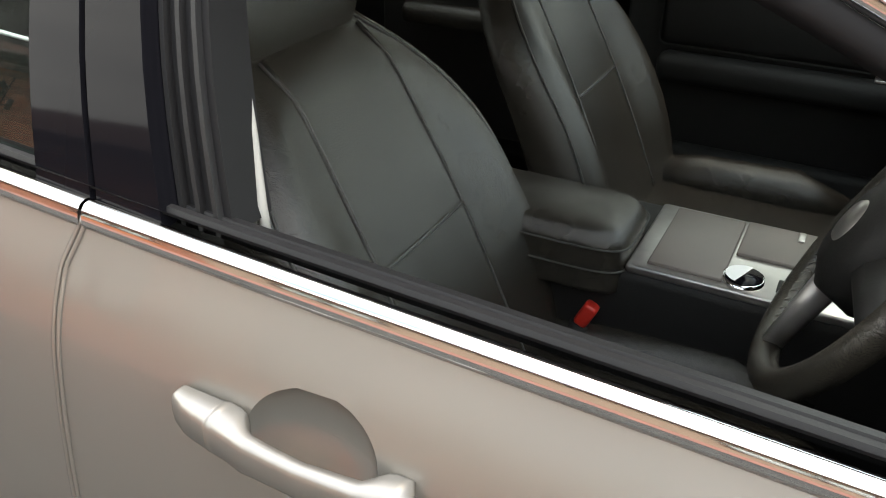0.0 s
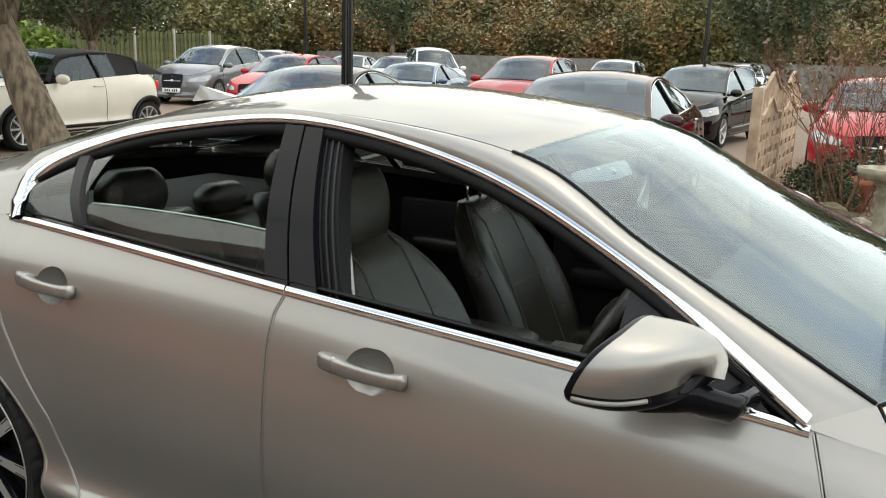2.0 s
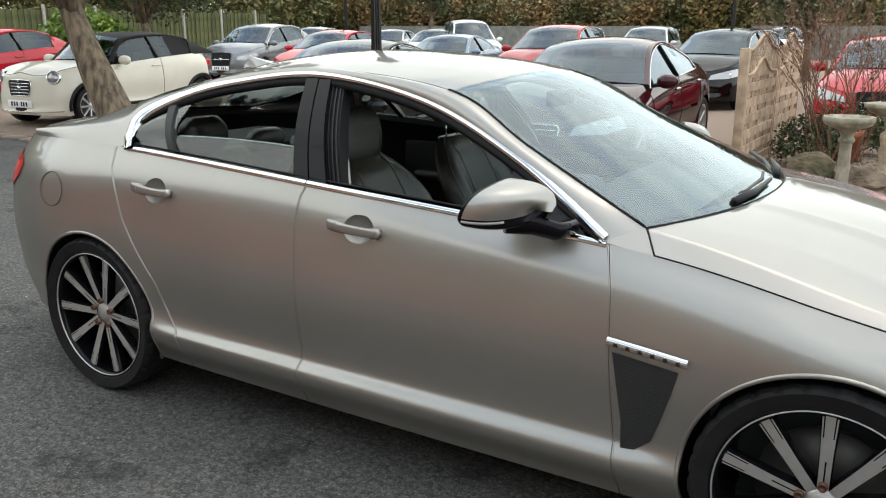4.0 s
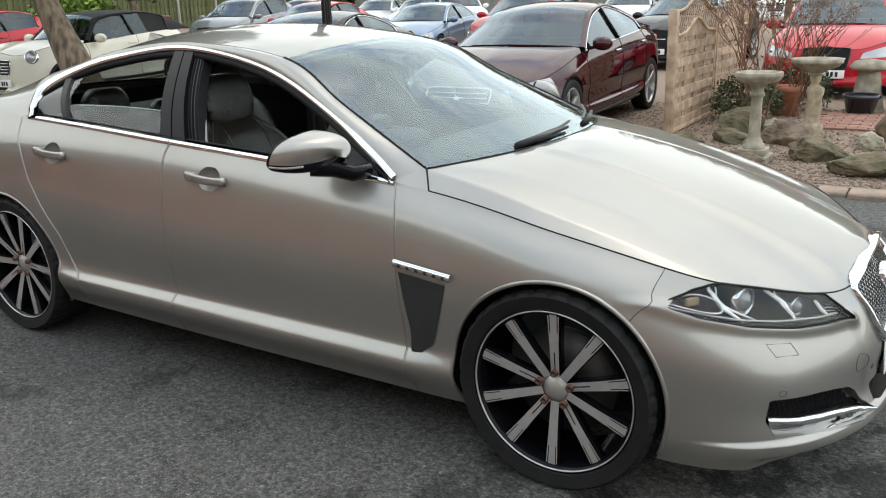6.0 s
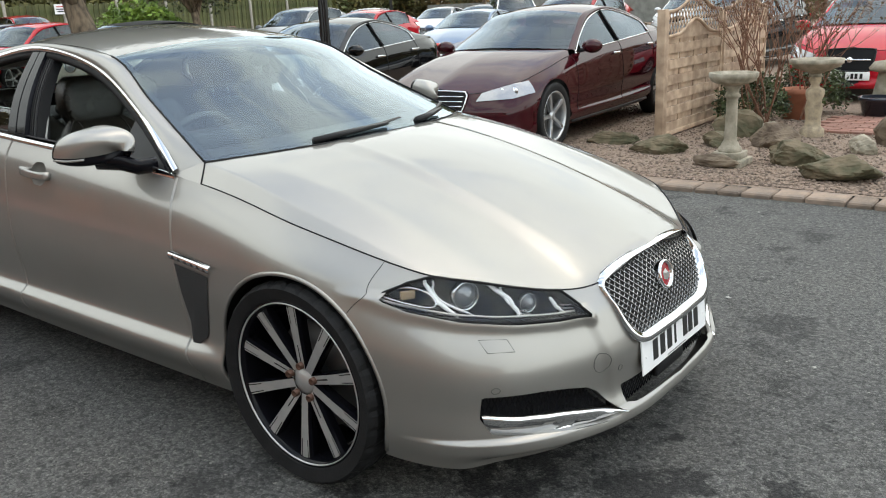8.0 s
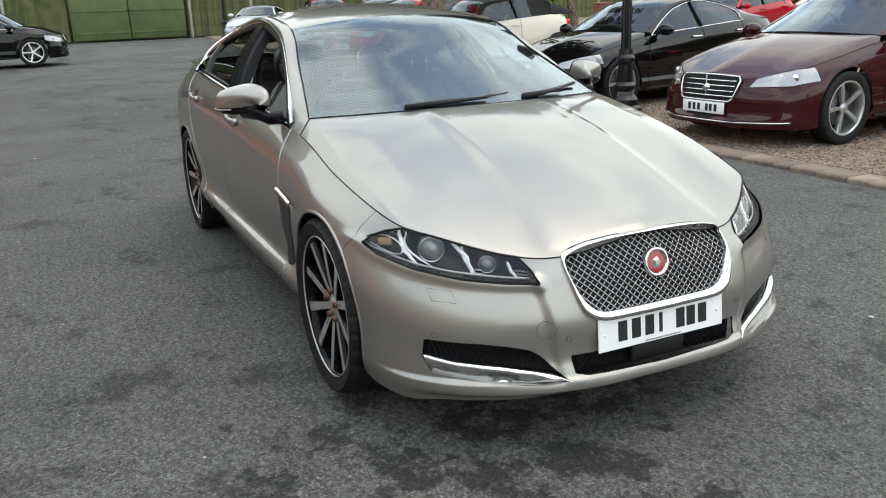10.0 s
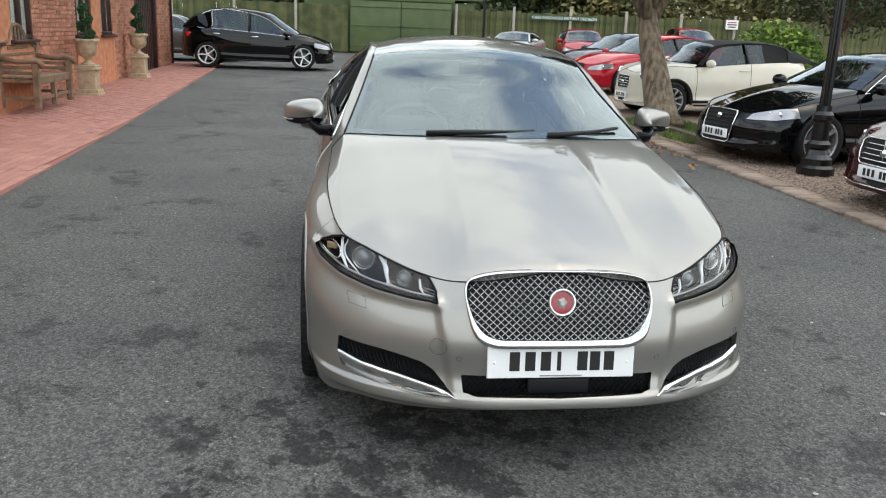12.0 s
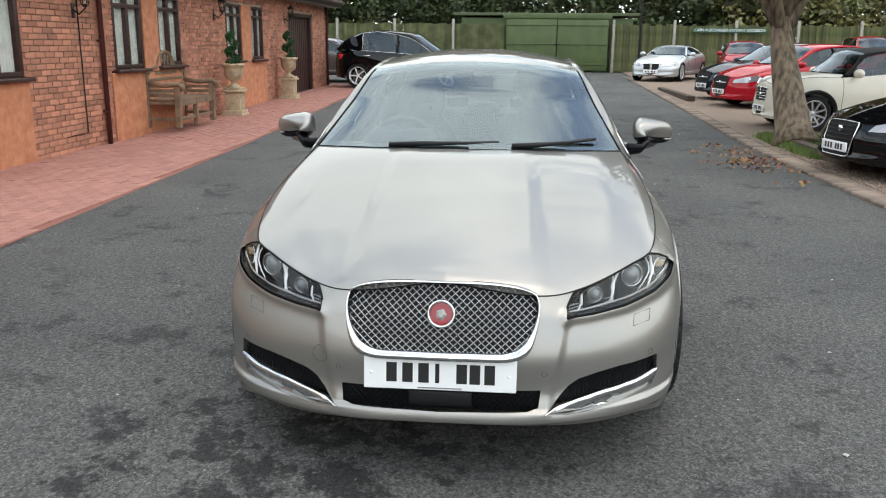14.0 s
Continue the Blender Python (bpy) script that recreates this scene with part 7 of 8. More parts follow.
pm = brick_mesh("paver", (.217, .093, .03), .006)
for c in near_p[:300]:
    piece("paver", pm, PAVER, c, pave)
part_v("paving", *box_pieces([(c, (.217, .093, .03)) for c in far_p + near_p[300:]]), PAVER, pave, smooth=False)["kind"] = "stuff"

# back fence of green boards, with gates
fence = thing("back_fence", Matrix(), "tall green-stained board fence with concrete posts", "fence", "", "structure")
FX = -34.5
fz = float(rise(FX))
fm = [brick_mesh("fence_board", (.022, .135, h), .004) for h in (1.95, 1.99, 2.03)]
nb = 0
far_boards = []
y = -14.0
while y < 34:
    if not (-.35 < y < 4.3):
        h = RNG.randrange(3)
        c = (FX + (.018 if int(y * 1000) // 140 % 2 else -.018) + RNG.uniform(-.008, .008), y, fz + (1.95, 1.99, 2.03)[h] / 2 + .05)
        if 4.3 < y < 34 and nb < 300:
            piece("fence_board", fm[h], GREEN_BOARD, c, fence)
            nb += 1
        else:
            far_boards.append((c, (.022, .135, 1.98)))
    y += .14
part_v("fence_boards", *box_pieces(far_boards), GREEN_BOARD, fence, smooth=False)["kind"] = "stuff"
for y in list(np.arange(-13, -.5, 2.6)) + list(np.arange(4.4, 34.5, 2.6)):
    part("fence_post", box_bm((.11, .11, 2.25), (FX + .06, y, fz + 1.12), .01), CONCRETE, fence, "pale concrete post")
for z in (.5, 1.6):
    for a, b in ((-14, -.4), (4.35, 34)):
        part("fence_rail", box_bm((.05, b - a, .09), (FX - .04, (a + b) / 2, fz + z)), GREEN_BOARD, fence)
gate = thing("yard_gate", Matrix.Translation((FX + .25, 1.95, fz)), "pair of plain green painted steel gates", "gate")
for y0, y1 in ((-2.2, -.02), (.02, 2.2)):
    part("gate_leaf", box_bm((.05, y1 - y0, 2.15), (0, (y0 + y1) / 2, 1.16), .01), GREEN_GATE, gate)
    for z in (.35, 1.2, 2.0):
        part("gate_rail", box_bm((.03, y1 - y0, .05), (.04, (y0 + y1) / 2, z), .006), GREEN_GATE, gate)
part("gate_bolt", box_bm((.03, .3, .03), (.07, 0, 1.2), .005), BLACK_IRON, gate)
part("gate_header", box_bm((.12, 4.7, .22), (-.05, 0, 2.38), .01), GREEN_GATE, gate)
sh = thing("shed_roof", Matrix.Translation((FX - 1.5, 1.5, fz)), "low green shed with flat roof behind the gates", "shed")
part("shed_wall", box_bm((2.6, 7.5, 2.3), (0, 0, 1.15), .02), GREEN_GATE, sh)
part("shed_top", box_bm((3.0, 8.2, .12), (0, 0, 2.46), .02), mat("felt_roof", (.09, .11, .06), rough=.9), sh)


def text_plate(name, words, m, width, height, back, ink, label, size, category="sign"):
    s = thing(name, m, label, category)
    part("board", box_bm((.02, width, height), (0, 0, 0), .004), back, s, smooth=False)
    cu = bpy.data.curves.new("lettering", "FONT")
    cu.body, cu.size, cu.align_x, cu.align_y, cu.extrude = words, size, "CENTER", "CENTER", .002
    tmp = bpy.data.objects.new("tmp", cu)
    scene.collection.objects.link(tmp)
    me = bpy.data.meshes.new_from_object(tmp.evaluated_get(bpy.context.evaluated_depsgraph_get()))
    bpy.data.objects.remove(tmp)
    ob = new("lettering", me)
    me.materials.clear()
    me.materials.append(ink)
    ob.matrix_basis = Matrix.Translation((.013, 0, 0)) @ Matrix(((0, 0, 1, 0), (1, 0, 0, 0), (0, 1, 0, 0), (0, 0, 0, 1)))
    ob.parent = s
    return s


text_plate("purchase_sign", "CARS PURCHASED INSTANT DECISION", Matrix.Translation((FX + .18, 9.3, fz + 1.83)), 3.1, .19, mat("sign_green", (.02, .09, .05), rough=.5), PLATE_WHITE, "green board with white capitals on the fence", .17)
sg = thing("warning_sign", Matrix.Translation((FX + .2, 17.2, fz + 1.85)), "small white and red notice on the fence", "sign")
part("board", box_bm((.02, .6, .42), (0, 0, 0), .004), PLATE_WHITE, sg, smooth=False)
for i, (zz, ww) in enumerate(((.10, .4), (0, .46), (-.1, .36))):
    part("print_bar", box_bm((.006, ww, .045), (.012, 0, zz)), mat("sign_red", (.5, .03, .03)) if i == 0 else INK, sg, smooth=False)
# low grey wall past the fence and the yard's end
low = tagged(mesh_object("boundary_wall", *box_pieces([((FX + 9, 45.5, .9), (22, .2, 1.7)), ((1, 45.5, .9), (22, .2, 1.7))]), mat("grey_boundary_boards", (.18, .185, .17), rough=.9, vary=.2, scale=3), False), "low grey board fence at the yard's end", "fence", "", "structure")


# ---- garden by the drive ----
def trellis_fence():
    f = thing("garden_fence", Matrix(), "pale wooden woven fence panels with wavy lattice tops", "fence")
    x = -1.75
    ys = (5.92, 7.60, 9.25)
    part("post", box_bm((.09, .10, 1.35), (x, ys[0], .675 + .02), .006), PALE_WOOD, f)
    for ya, yb in zip(ys, ys[1:]):
        a, b = ya + .055, yb - .005
        for y in (a + .02, b - .02):
            part("stile", box_bm((.05, .038, 1.29), (x + .004, y, .68), .004), PALE_WOOD, f)
        a, b = a + .04, b - .04
        at = lambda k: a + (b - a) * k
        lowc = lambda k: 1.09 + .16 * math.exp(-((k - .5) / .2) ** 2)
        topc = lambda k: 1.335 + .17 * math.exp(-((k - .5) / .24) ** 2)
        # whole boards stand proud; the boards woven between them lie back and end at the battens
        for i in range(12):
            z, proud = .14 + i * .0825, i % 2 == 0
            for k0, k1 in ([(0, 1)] if proud else [(0, .23), (.25, .49), (.51, .75), (.77, 1)]):
                h = .098 if proud else .07
                part("slat", box_bm((.010, at(k1) - at(k0), h), (x + (.015 if proud else -.010), at((k0 + k1) / 2), z), .002), PALE_WOOD, f, smooth=False)
        for k in (.24, .5, .76):
            part("batten", box_bm((.012, .026, 1.0), (x + .002, at(k), .61)), PALE_WOOD, f, smooth=False)
        # the last board follows the wave of the rail above it
        ks = np.linspace(0, 1, 25)
        w = [(x + d, at(k), z) for d in (.009, -.003) for z_of in (lambda k: 1.06, lowc) for k in ks for z in (z_of(k),)]
        n = len(ks)
        fc = [(k, k + 1, n + k + 1, n + k) for k in range(n - 1)] + [(2 * n + k + 1, 2 * n + k, 3 * n + k, 3 * n + k + 1) for k in range(n - 1)]
        part_v("wavy_board", w, fc, PALE_WOOD, f, smooth=False)
        part("bottom_rail", box_bm((.05, b - a, .05), (x, (a + b) / 2, .07), .004), PALE_WOOD, f)
        for c in (lowc, topc):
            part_v("curved_rail", *tube([(x + .008, at(k), c(k)) for k in ks], .024, 6, flat=.75), PALE_WOOD, f)
        laths = []
        for sg in (1, -1):
            for c in np.arange(-.5, 1.6, .055):
                run = []
                for z in np.linspace(1.08, 1.52, 24):
                    k = c + sg * (z - 1.08) * .45
                    if 0 < k < 1 and lowc(k) < z < topc(k):
                        run.append((x + .006 * sg, at(k), z))
                if len(run) > 1:
                    laths.append(tube([run[0], run[-1]], .0075, 4))
        part_v("lattice", *joined(*laths), PALE_WOOD, f, "diagonal lattice laths", smooth=False)


trellis_fence()


def rock(x, y, size, seed, material, turn=0):
    bm = bmesh.new()
    bmesh.ops.create_icosphere(bm, subdivisions=4, radius=1)
    rng = random.Random(seed * 7)
    # split faces of the stone, worn along their edges
    cuts = [(Vector((rng.gauss(0, 1), rng.gauss(0, 1), rng.gauss(.2, .8))).normalized(), rng.uniform(.62, .95)) for _ in range(13)]
    for v in bm.verts:
        d = v.co.normalized()
        r = min([1.15] + [k / d.dot(n) for n, k in cuts if d.dot(n) > .2])
        r *= 1 + .12 * noise.noise(d * 2.2 + Vector((0, seed, 0))) + .07 * noise.noise(d * 6 + Vector((0, 0, seed))) + .035 * noise.noise(d * 15 + Vector((seed, 0, 0)))
        v.co = d * r
    bmesh.ops.scale(bm, vec=[s * .46 for s in size], verts=bm.verts)
    bmesh.ops.translate(bm, vec=(0, 0, size[2] * .28), verts=bm.verts)
    ob = part("rock", bm, material, None, smooth=False)
    ob.matrix_basis = Matrix.Translation((x, y, .03)) @ Matrix.Rotation(radians(turn), 4, "Z")
    return tagged(ob, "weathered mossy boulder on gravel" if material is MOSS_ROCK else "brown sandstone boulder on gravel", "rock", "rocks round the garden")


rock(-1.42, 5.2, (.62, .34, .22), 1, MOSS_ROCK, 12)
rock(-1.05, 5.75, (.5, .3, .2), 2, MOSS_ROCK, -20)
rock(-1.15, 6.45, (.55, .42, .4), 3, MOSS_ROCK, 30)
rock(-.5, 5.85, (.62, .36, .3), 4, ROCK, -28)
rock(-.12, 5.1, (.66, .4, .26), 5, MOSS_ROCK, 8)
rock(.36, 4.55, (.66, .5, .3), 6, MOSS_ROCK, 18)
rock(.24, 5.85, (.3, .26, .24), 7, STONE, 0)
rock(.42, 6.5, (.5, .34, .5), 8, ROCK, 14)
rock(-.72, 4.75, (.5, .26, .16), 9, ROCK, -6)
rock(-.8, 6.6, (.3, .25, .2), 10, STONE, 40)
rock(-2.1, 5.55, (.8, .3, .16), 11, MOSS_ROCK, 3)


def turned_thing(name, at, profile, material, label, category, group="", segments=36, square=None):
    t = thing(name, Matrix.Translation(at), label, category, group)
    for pname, prof in profile:
        part_v(pname, *lathe(prof, segments), material, t)
    if square:
        for s, z in square:
            part("plinth", box_bm((s, s, .06), (0, 0, z), .008), material, t)
    return t


bath = turned_thing("bird_bath", (-.62, 4.83, .03), [("pedestal", [(.0, .11), (.13, .11), (.13, .13), (.12, .15), (.10, .16), (.095, .18), (.075, .20), (.068, .22), (.062, .54), (.068, .55), (.085, .56), (.085, .58), (.066, .59), (.07, .62), (.10, .645), (.10, .655)]), ("bowl", [(.09, .65), (.13, .66), (.20, .675), (.245, .695), (.25, .71), (.262, .715), (.266, .755), (.235, .757), (.20, .725), (.0, .715)])], STONE, "weathered stone bird bath on a column", "bird bath", "", 36, ((.40, .03), (.31, .085)))
bath.scale = (.78, .78, 1.07)
turned_thing("stone_bowl", (-.42, 6.7, .64), [("bowl_foot", [(.0, .0), (.075, .0), (.06, .02), (.06, .04)]), ("bowl", [(.06, .035), (.14, .065), (.22, .10), (.245, .13), (.26, .135), (.262, .18), (.235, .18), (.2, .15), (0, .14)])], STONE, "broad weathered stone bowl on top of a statue", "bird bath")
# statue group as one plain mesh
st = bmesh.new()
prof = [(.17, .0), (.17, .09), (.13, .12), (.10, .14), (.095, .24), (.115, .36), (.10, .46), (.125, .54), (.12, .60), (.07, .63), (.055, .66), (.075, .70), (.08, .755), (.07, .765), (0, .766)]
v_, f_ = lathe(prof, 40)
sv = []
for a in v_:
    ang = math.atan2(a[1], a[0])
    k = 1 + (.16 * math.cos(3 * ang) + .06 * math.sin(5 * ang + a[2] * 9)) * (1 if .13 < a[2] < .62 else .1)
    sv.append((a[0] * k, a[1] * k, a[2]))
statue = mesh_object("statue", sv, f_, mat("pale_cast_stone", (.42, .34, .23), rough=.9, color2=(.26, .21, .15), scale=14, bump=.5, bump_scale=60))
statue.matrix_basis = Matrix.Translation((-.42, 6.7, .03)) @ Matrix.Diagonal((.72, .72, .8, 1))
tagged(statue, "pale cast-stone garden statue on a round base", "statue")
turned_thing("stone_mushroom", (-.1, 8.75, .03), [("stem", [(.21, 0), (.19, .1), (.14, .38), (.12, .50)]), ("cap", [(.10, .48), (.22, .51), (.235, .54), (.18, .61), (0, .64)])], STONE, "mossy staddle stone with a flat cap", "staddle stone")


def pot(at, r, h, material, label, plant=False):
    p = thing("plant_pot", Matrix.Translation(at), label, "plant pot", "garden pots")
    part_v("pot_wall", *lathe([(0, 0), (r * .72, 0), (r * .95, h * .82), (r * 1.04, h * .83), (r * 1.06, h), (r * .96, h), (r * .92, h * .9), (0, h * .88)], 32), material, p)
    part_v("soil", *lathe([(0, h * .9), (r * .93, h * .885)], 20), mat("dark_soil", (.03, .02, .014), rough=1.0), p)
    return p


pot((-.93, 7.95, .03), .19, .36, TERRACOTTA, "terracotta flower pot on gravel")
pot((-.12, 8.35, .03), .21, .24, BLUE_GLAZE, "dark blue glazed bowl pot on paving")
pot((.32, 8.75, .03), .22, .36, BLUE_GLAZE, "dark glazed tall pot on paving")
# brick patio
PATIO = island_tint(mat("worn_patio_brick", (.30, .155, .115), rough=.9, color2=(.22, .115, .09), scale=5, bump=.4, bump_scale=80), .2)
patio = thing("patio", Matrix(), "small red brick patio in the rockery", "patio", "", "structure")
pb = brick_mesh("patio_brick", (.215, .1, .04), .006)
for i in range(14):
    for j in range(12):
        piece("patio_brick", pb, PATIO, (-.45 + i * .226 + .11 * (j % 2), 7.0 + j * .11, .035 + RNG.uniform(-.003, .003)), patio)


# ---- plants ----
def leaf_cloud(centres, radius, count, size, rng, squash=(1, 1, 1), leaf=1.9):
    """Verts and faces of many small pointed leaves scattered round centres."""
    g = np.random.default_rng(rng.randrange(1 << 30))
    unit = lambda q: q / np.linalg.norm(q, axis=1)[:, None]
    p = np.array([c[:3] for c in centres], float)[g.integers(0, len(centres), count)]
    p = p + unit(g.normal(size=(count, 3))) * (g.random(count) ** .45 * radius)[:, None] * np.array(squash)
    u = unit(g.normal(size=(count, 3)) * (1, 1, .6))
    w = unit(np.cross(u, g.normal(size=(count, 3))))
    s = (size * g.uniform(.6, 1.3, count))[:, None]
    verts = np.stack([p - u * s * leaf / 2, p + w * s * .5, p + u * s * leaf / 2, p - w * s * .5], 1).reshape(-1, 3)
    return verts, np.arange(4 * count).reshape(-1, 4)


def leaf_mat(name, a, b, scale=1.5):
    m = mat(name, a, rough=.55, color2=b, scale=scale, ramp=(.38, .62))
    return island_tint(m, .5)


LEAF_DARK = leaf_mat("dark_green_leaves", (.028, .045, .015), (.065, .085, .026))
LEAF_LAUREL = leaf_mat("bright_laurel_leaves", (.11, .19, .03), (.20, .28, .05))
LEAF_AUTUMN = leaf_mat("autumn_hedge_leaves", (.095, .10, .036), (.24, .145, .055), .45)
LEAF_OLIVE = leaf_mat("olive_hedge_leaves", (.085, .105, .035), (.20, .17, .06), .45)
LEAF_PINK = leaf_mat("small_pale_leaves", (.12, .10, .05), (.22, .12, .09))


def tree(name, at, lean, height, r0, crown_c, crown_r, leaves, size, label, material, limbs=7, seed=3, crown_squash=(1, 1, .75)):
    rng = random.Random(seed)
    t = thing(name, Matrix.Translation(at), label, "tree")
    pts, radii = [], []
    for k in np.linspace(0, 1, 10):
        pts.append((lean[0] * k + .05 * math.sin(4 * k + seed), lean[1] * k + .05 * math.cos(3 * k), height * k))
        radii.append(r0 * (1.35 - .75 * k if k > .08 else 1.75 - 4 * k))
    v, f = tube(pts, radii, 14)
    v = [p + Vector((p.x - 0, p.y, 0)).normalized() * .02 * noise.noise(Vector(p) * 5) if p.length > 0 else p for p in v]
    part_v("trunk", v, f, BARK, t)
    top = Vector(pts[-1])
    cs = []
    for i in range(limbs):
        a = 2 * math.pi * i / limbs + rng.uniform(-.3, .3)
        end = Vector(crown_c) + Vector((math.cos(a) * crown_r * .7, math.sin(a) * crown_r * .7, rng.uniform(-.3, .5) * crown_r * crown_squash[2]))
        mid = top + (end - top) * .5 + Vector((0, 0, .2))
        start = Vector(pts[7 + rng.randrange(3)])
        part_v("limb", *tube([start, mid, end], [r0 * .5, r0 * .32, r0 * .1], 8), BARK, t)
        for g in (.55, .8, 1.0):
            q = start + (end - start) * g
            cs.append((q.x + rng.uniform(-.3, .3), q.y + rng.uniform(-.3, .3), q.z + rng.uniform(-.2, .3)))
    part_v("crown", *leaf_cloud(cs, crown_r * .42, leaves, size, rng, crown_squash), material, t, "dense dark leaves", smooth=False)
    return t


tree("tree", (-9.52, 4.42, .03), (-.85, -.1, 0), 2.1, .21, (-1.4, .1, 4.5), 2.9, 21000, .105, "leaning rough-barked tree with a dark leafy crown", LEAF_DARK, seed=3)
tree("tree", (-20.5, 14.2, .15), (-.5, .1, 0), 1.7, .16, (-.5, 0, 2.9), 2.3, 8000, .08, "dark leafy tree among parked cars", LEAF_DARK, seed=5)
tree("tree", (-4.0, 24.5, .05), (.1, .1, 0), 1.5, .12, (0, 0, 3.0), 2.0, 7000, .08, "dark evergreen tree behind parked cars", LEAF_DARK, seed=8, crown_squash=(.8, .8, 1.2))
tree("tree", (-21.0, 30.0, .15), (.3, .1, 0), 2.2, .12, (.2, 0, 4.0), 2.0, 5000, .09, "dark evergreen tree by the far fence", LEAF_DARK, seed=9, crown_squash=(.8, .8, 1.2))


def bush(at, size, count, leaf_size, material, label, seed, category="bush"):
    rng = random.Random(seed)
    cs = []
    for _ in range(60):
        d = Vector((rng.gauss(0, 1), rng.gauss(0, 1), abs(rng.gauss(0, 1)))).normalized()
        cs.append((d.x * size[0] * .42, d.y * size[1] * .42, .15 + d.z * size[2] * .75))
    b = thing("bush", Matrix.Translation(at), label, category)
    part_v("foliage", *leaf_cloud(cs, min(size) * .26, count, leaf_size, rng), material, b, smooth=False)
    stems = [tube([(0, 0, 0), (c[0] * .5, c[1] * .5, c[2] * .5), tuple(c)], [.02, .014, .006], 4) for c in cs[::4]]
    part_v("branchwork", *joined(*stems), BARK, b, smooth=False)
    return b


bush((-21.6, 12.6, .16), (3.4, 2.8, 1.9), 11000, .10, LEAF_LAUREL, "rounded bright green laurel bush", 11)
bush((-1.25, 7.3, .03), (.8, .8, .5), 2600, .025, LEAF_DARK, "low dark green shrub beside the fence", 12)
bush((-.95, 8.6, .03), (.9, .7, .6), 1800, .03, LEAF_DARK, "low dark green shrub behind pots", 13)


def twiggy(at, height, spread, stems, seed, label):
    """A bare winter shrub of thin reddish stems with a few leaves."""
    rng = random.Random(seed)
    t = thing("twiggy_shrub", Matrix.Translation(at), label, "shrub")
    runs, tips = [], []

    def grow(p, d, l, r, depth):
        q = p + d * l
        bend = p + d * l * .5 + Vector((rng.uniform(-1, 1), rng.uniform(-1, 1), 0)) * l * .08
        runs.append(tube([p, bend, q], [r, r * .8, r * .6], 4))
        tips.append(q)
        if depth:
            for _ in range(rng.choice((2, 2, 3))):
                e = (d + Vector((rng.uniform(-.65, .65), rng.uniform(-.65, .65), rng.uniform(-.1, .5)))).normalized()
                grow(p + d * l * rng.uniform(.55, 1.0), e, l * rng.uniform(.55, .8), r * .62, depth - 1)

    for _ in range(stems):
        d = Vector((rng.uniform(-spread, spread), rng.uniform(-spread, spread), 1)).normalized()
        grow(Vector((rng.uniform(-.12, .12), rng.uniform(-.12, .12), 0)), d, height * rng.uniform(.36, .5), .011, 4)
    part_v("branchwork", *joined(*runs), mat("reddish_twigs", (.14, .065, .04), rough=.9, color2=(.22, .12, .075), scale=10), t, smooth=False)
    part_v("leaves", *leaf_cloud([tuple(p) for p in tips], .05, 500, .025, rng), LEAF_PINK, t, "few small pale leaves", smooth=False)
    return t


twiggy((-1.0, 7.0, .03), 2.0, .42, 11, 21, "tall bare shrub with thin reddish twigs")
twiggy((-.8, 7.9, .03), 1.8, .40, 8, 22, "tall bare shrub with thin reddish twigs")


def hedge(name, x0, x1, y0, y1, height, count, size, material, label, seed, clump=1.0):
    """A belt of trees and bushes: clumps of leaves under an uneven skyline, with dark gaps between."""
    rng = random.Random(seed)
    cs = []
    for _ in range(1100):
        x, y = rng.uniform(x0, x1), rng.uniform(y0, y1)
        h = height * (.72 + .42 * noise.noise(Vector((x * .16, y * .16, seed))) + .22 * noise.noise(Vector((x * .5, y * .5, seed))) + .12 * rng.random())
        cs.append((x, y, h * rng.random() ** .6))
    return tagged(mesh_object(name, *leaf_cloud(cs, clump, count, size, rng, (1, 1, .8)), material, False), label, "hedge", "", "stuff")


hedge("hedge", -46, -12, 46.5, 50, 5.0, 60000, .14, LEAF_AUTUMN, "tall brown autumn hedge behind the yard", 31)
hedge("hedge", -14, 18, 46.5, 50, 5.0, 60000, .14, LEAF_OLIVE, "tall olive and brown hedge behind the yard", 32)
hedge("hedge", -48, 24, 52, 58, 9.0, 60000, .22, LEAF_AUTUMN, "tall autumn hedge with russet leaves", 36, 1.3)
hedge("far_wood", -50, 40, 66, 84, 14.0, 50000, .40, LEAF_OLIVE, "distant wood of olive and russet trees", 33, 1.8)
hedge("hedge", -46, -39.5, -30, 14, 8.0, 70000, .17, LEAF_DARK, "tall dark green trees behind the board fence", 34)
hedge("hedge", -46, -38.5, 10, 48, 7.5, 70000, .17, LEAF_OLIVE, "tall olive hedge behind the board fence", 35)
hedge("far_wood", -75, -58, -50, 60, 19.0, 60000, .60, LEAF_AUTUMN, "distant autumn trees behind the fence", 37, 1.8)


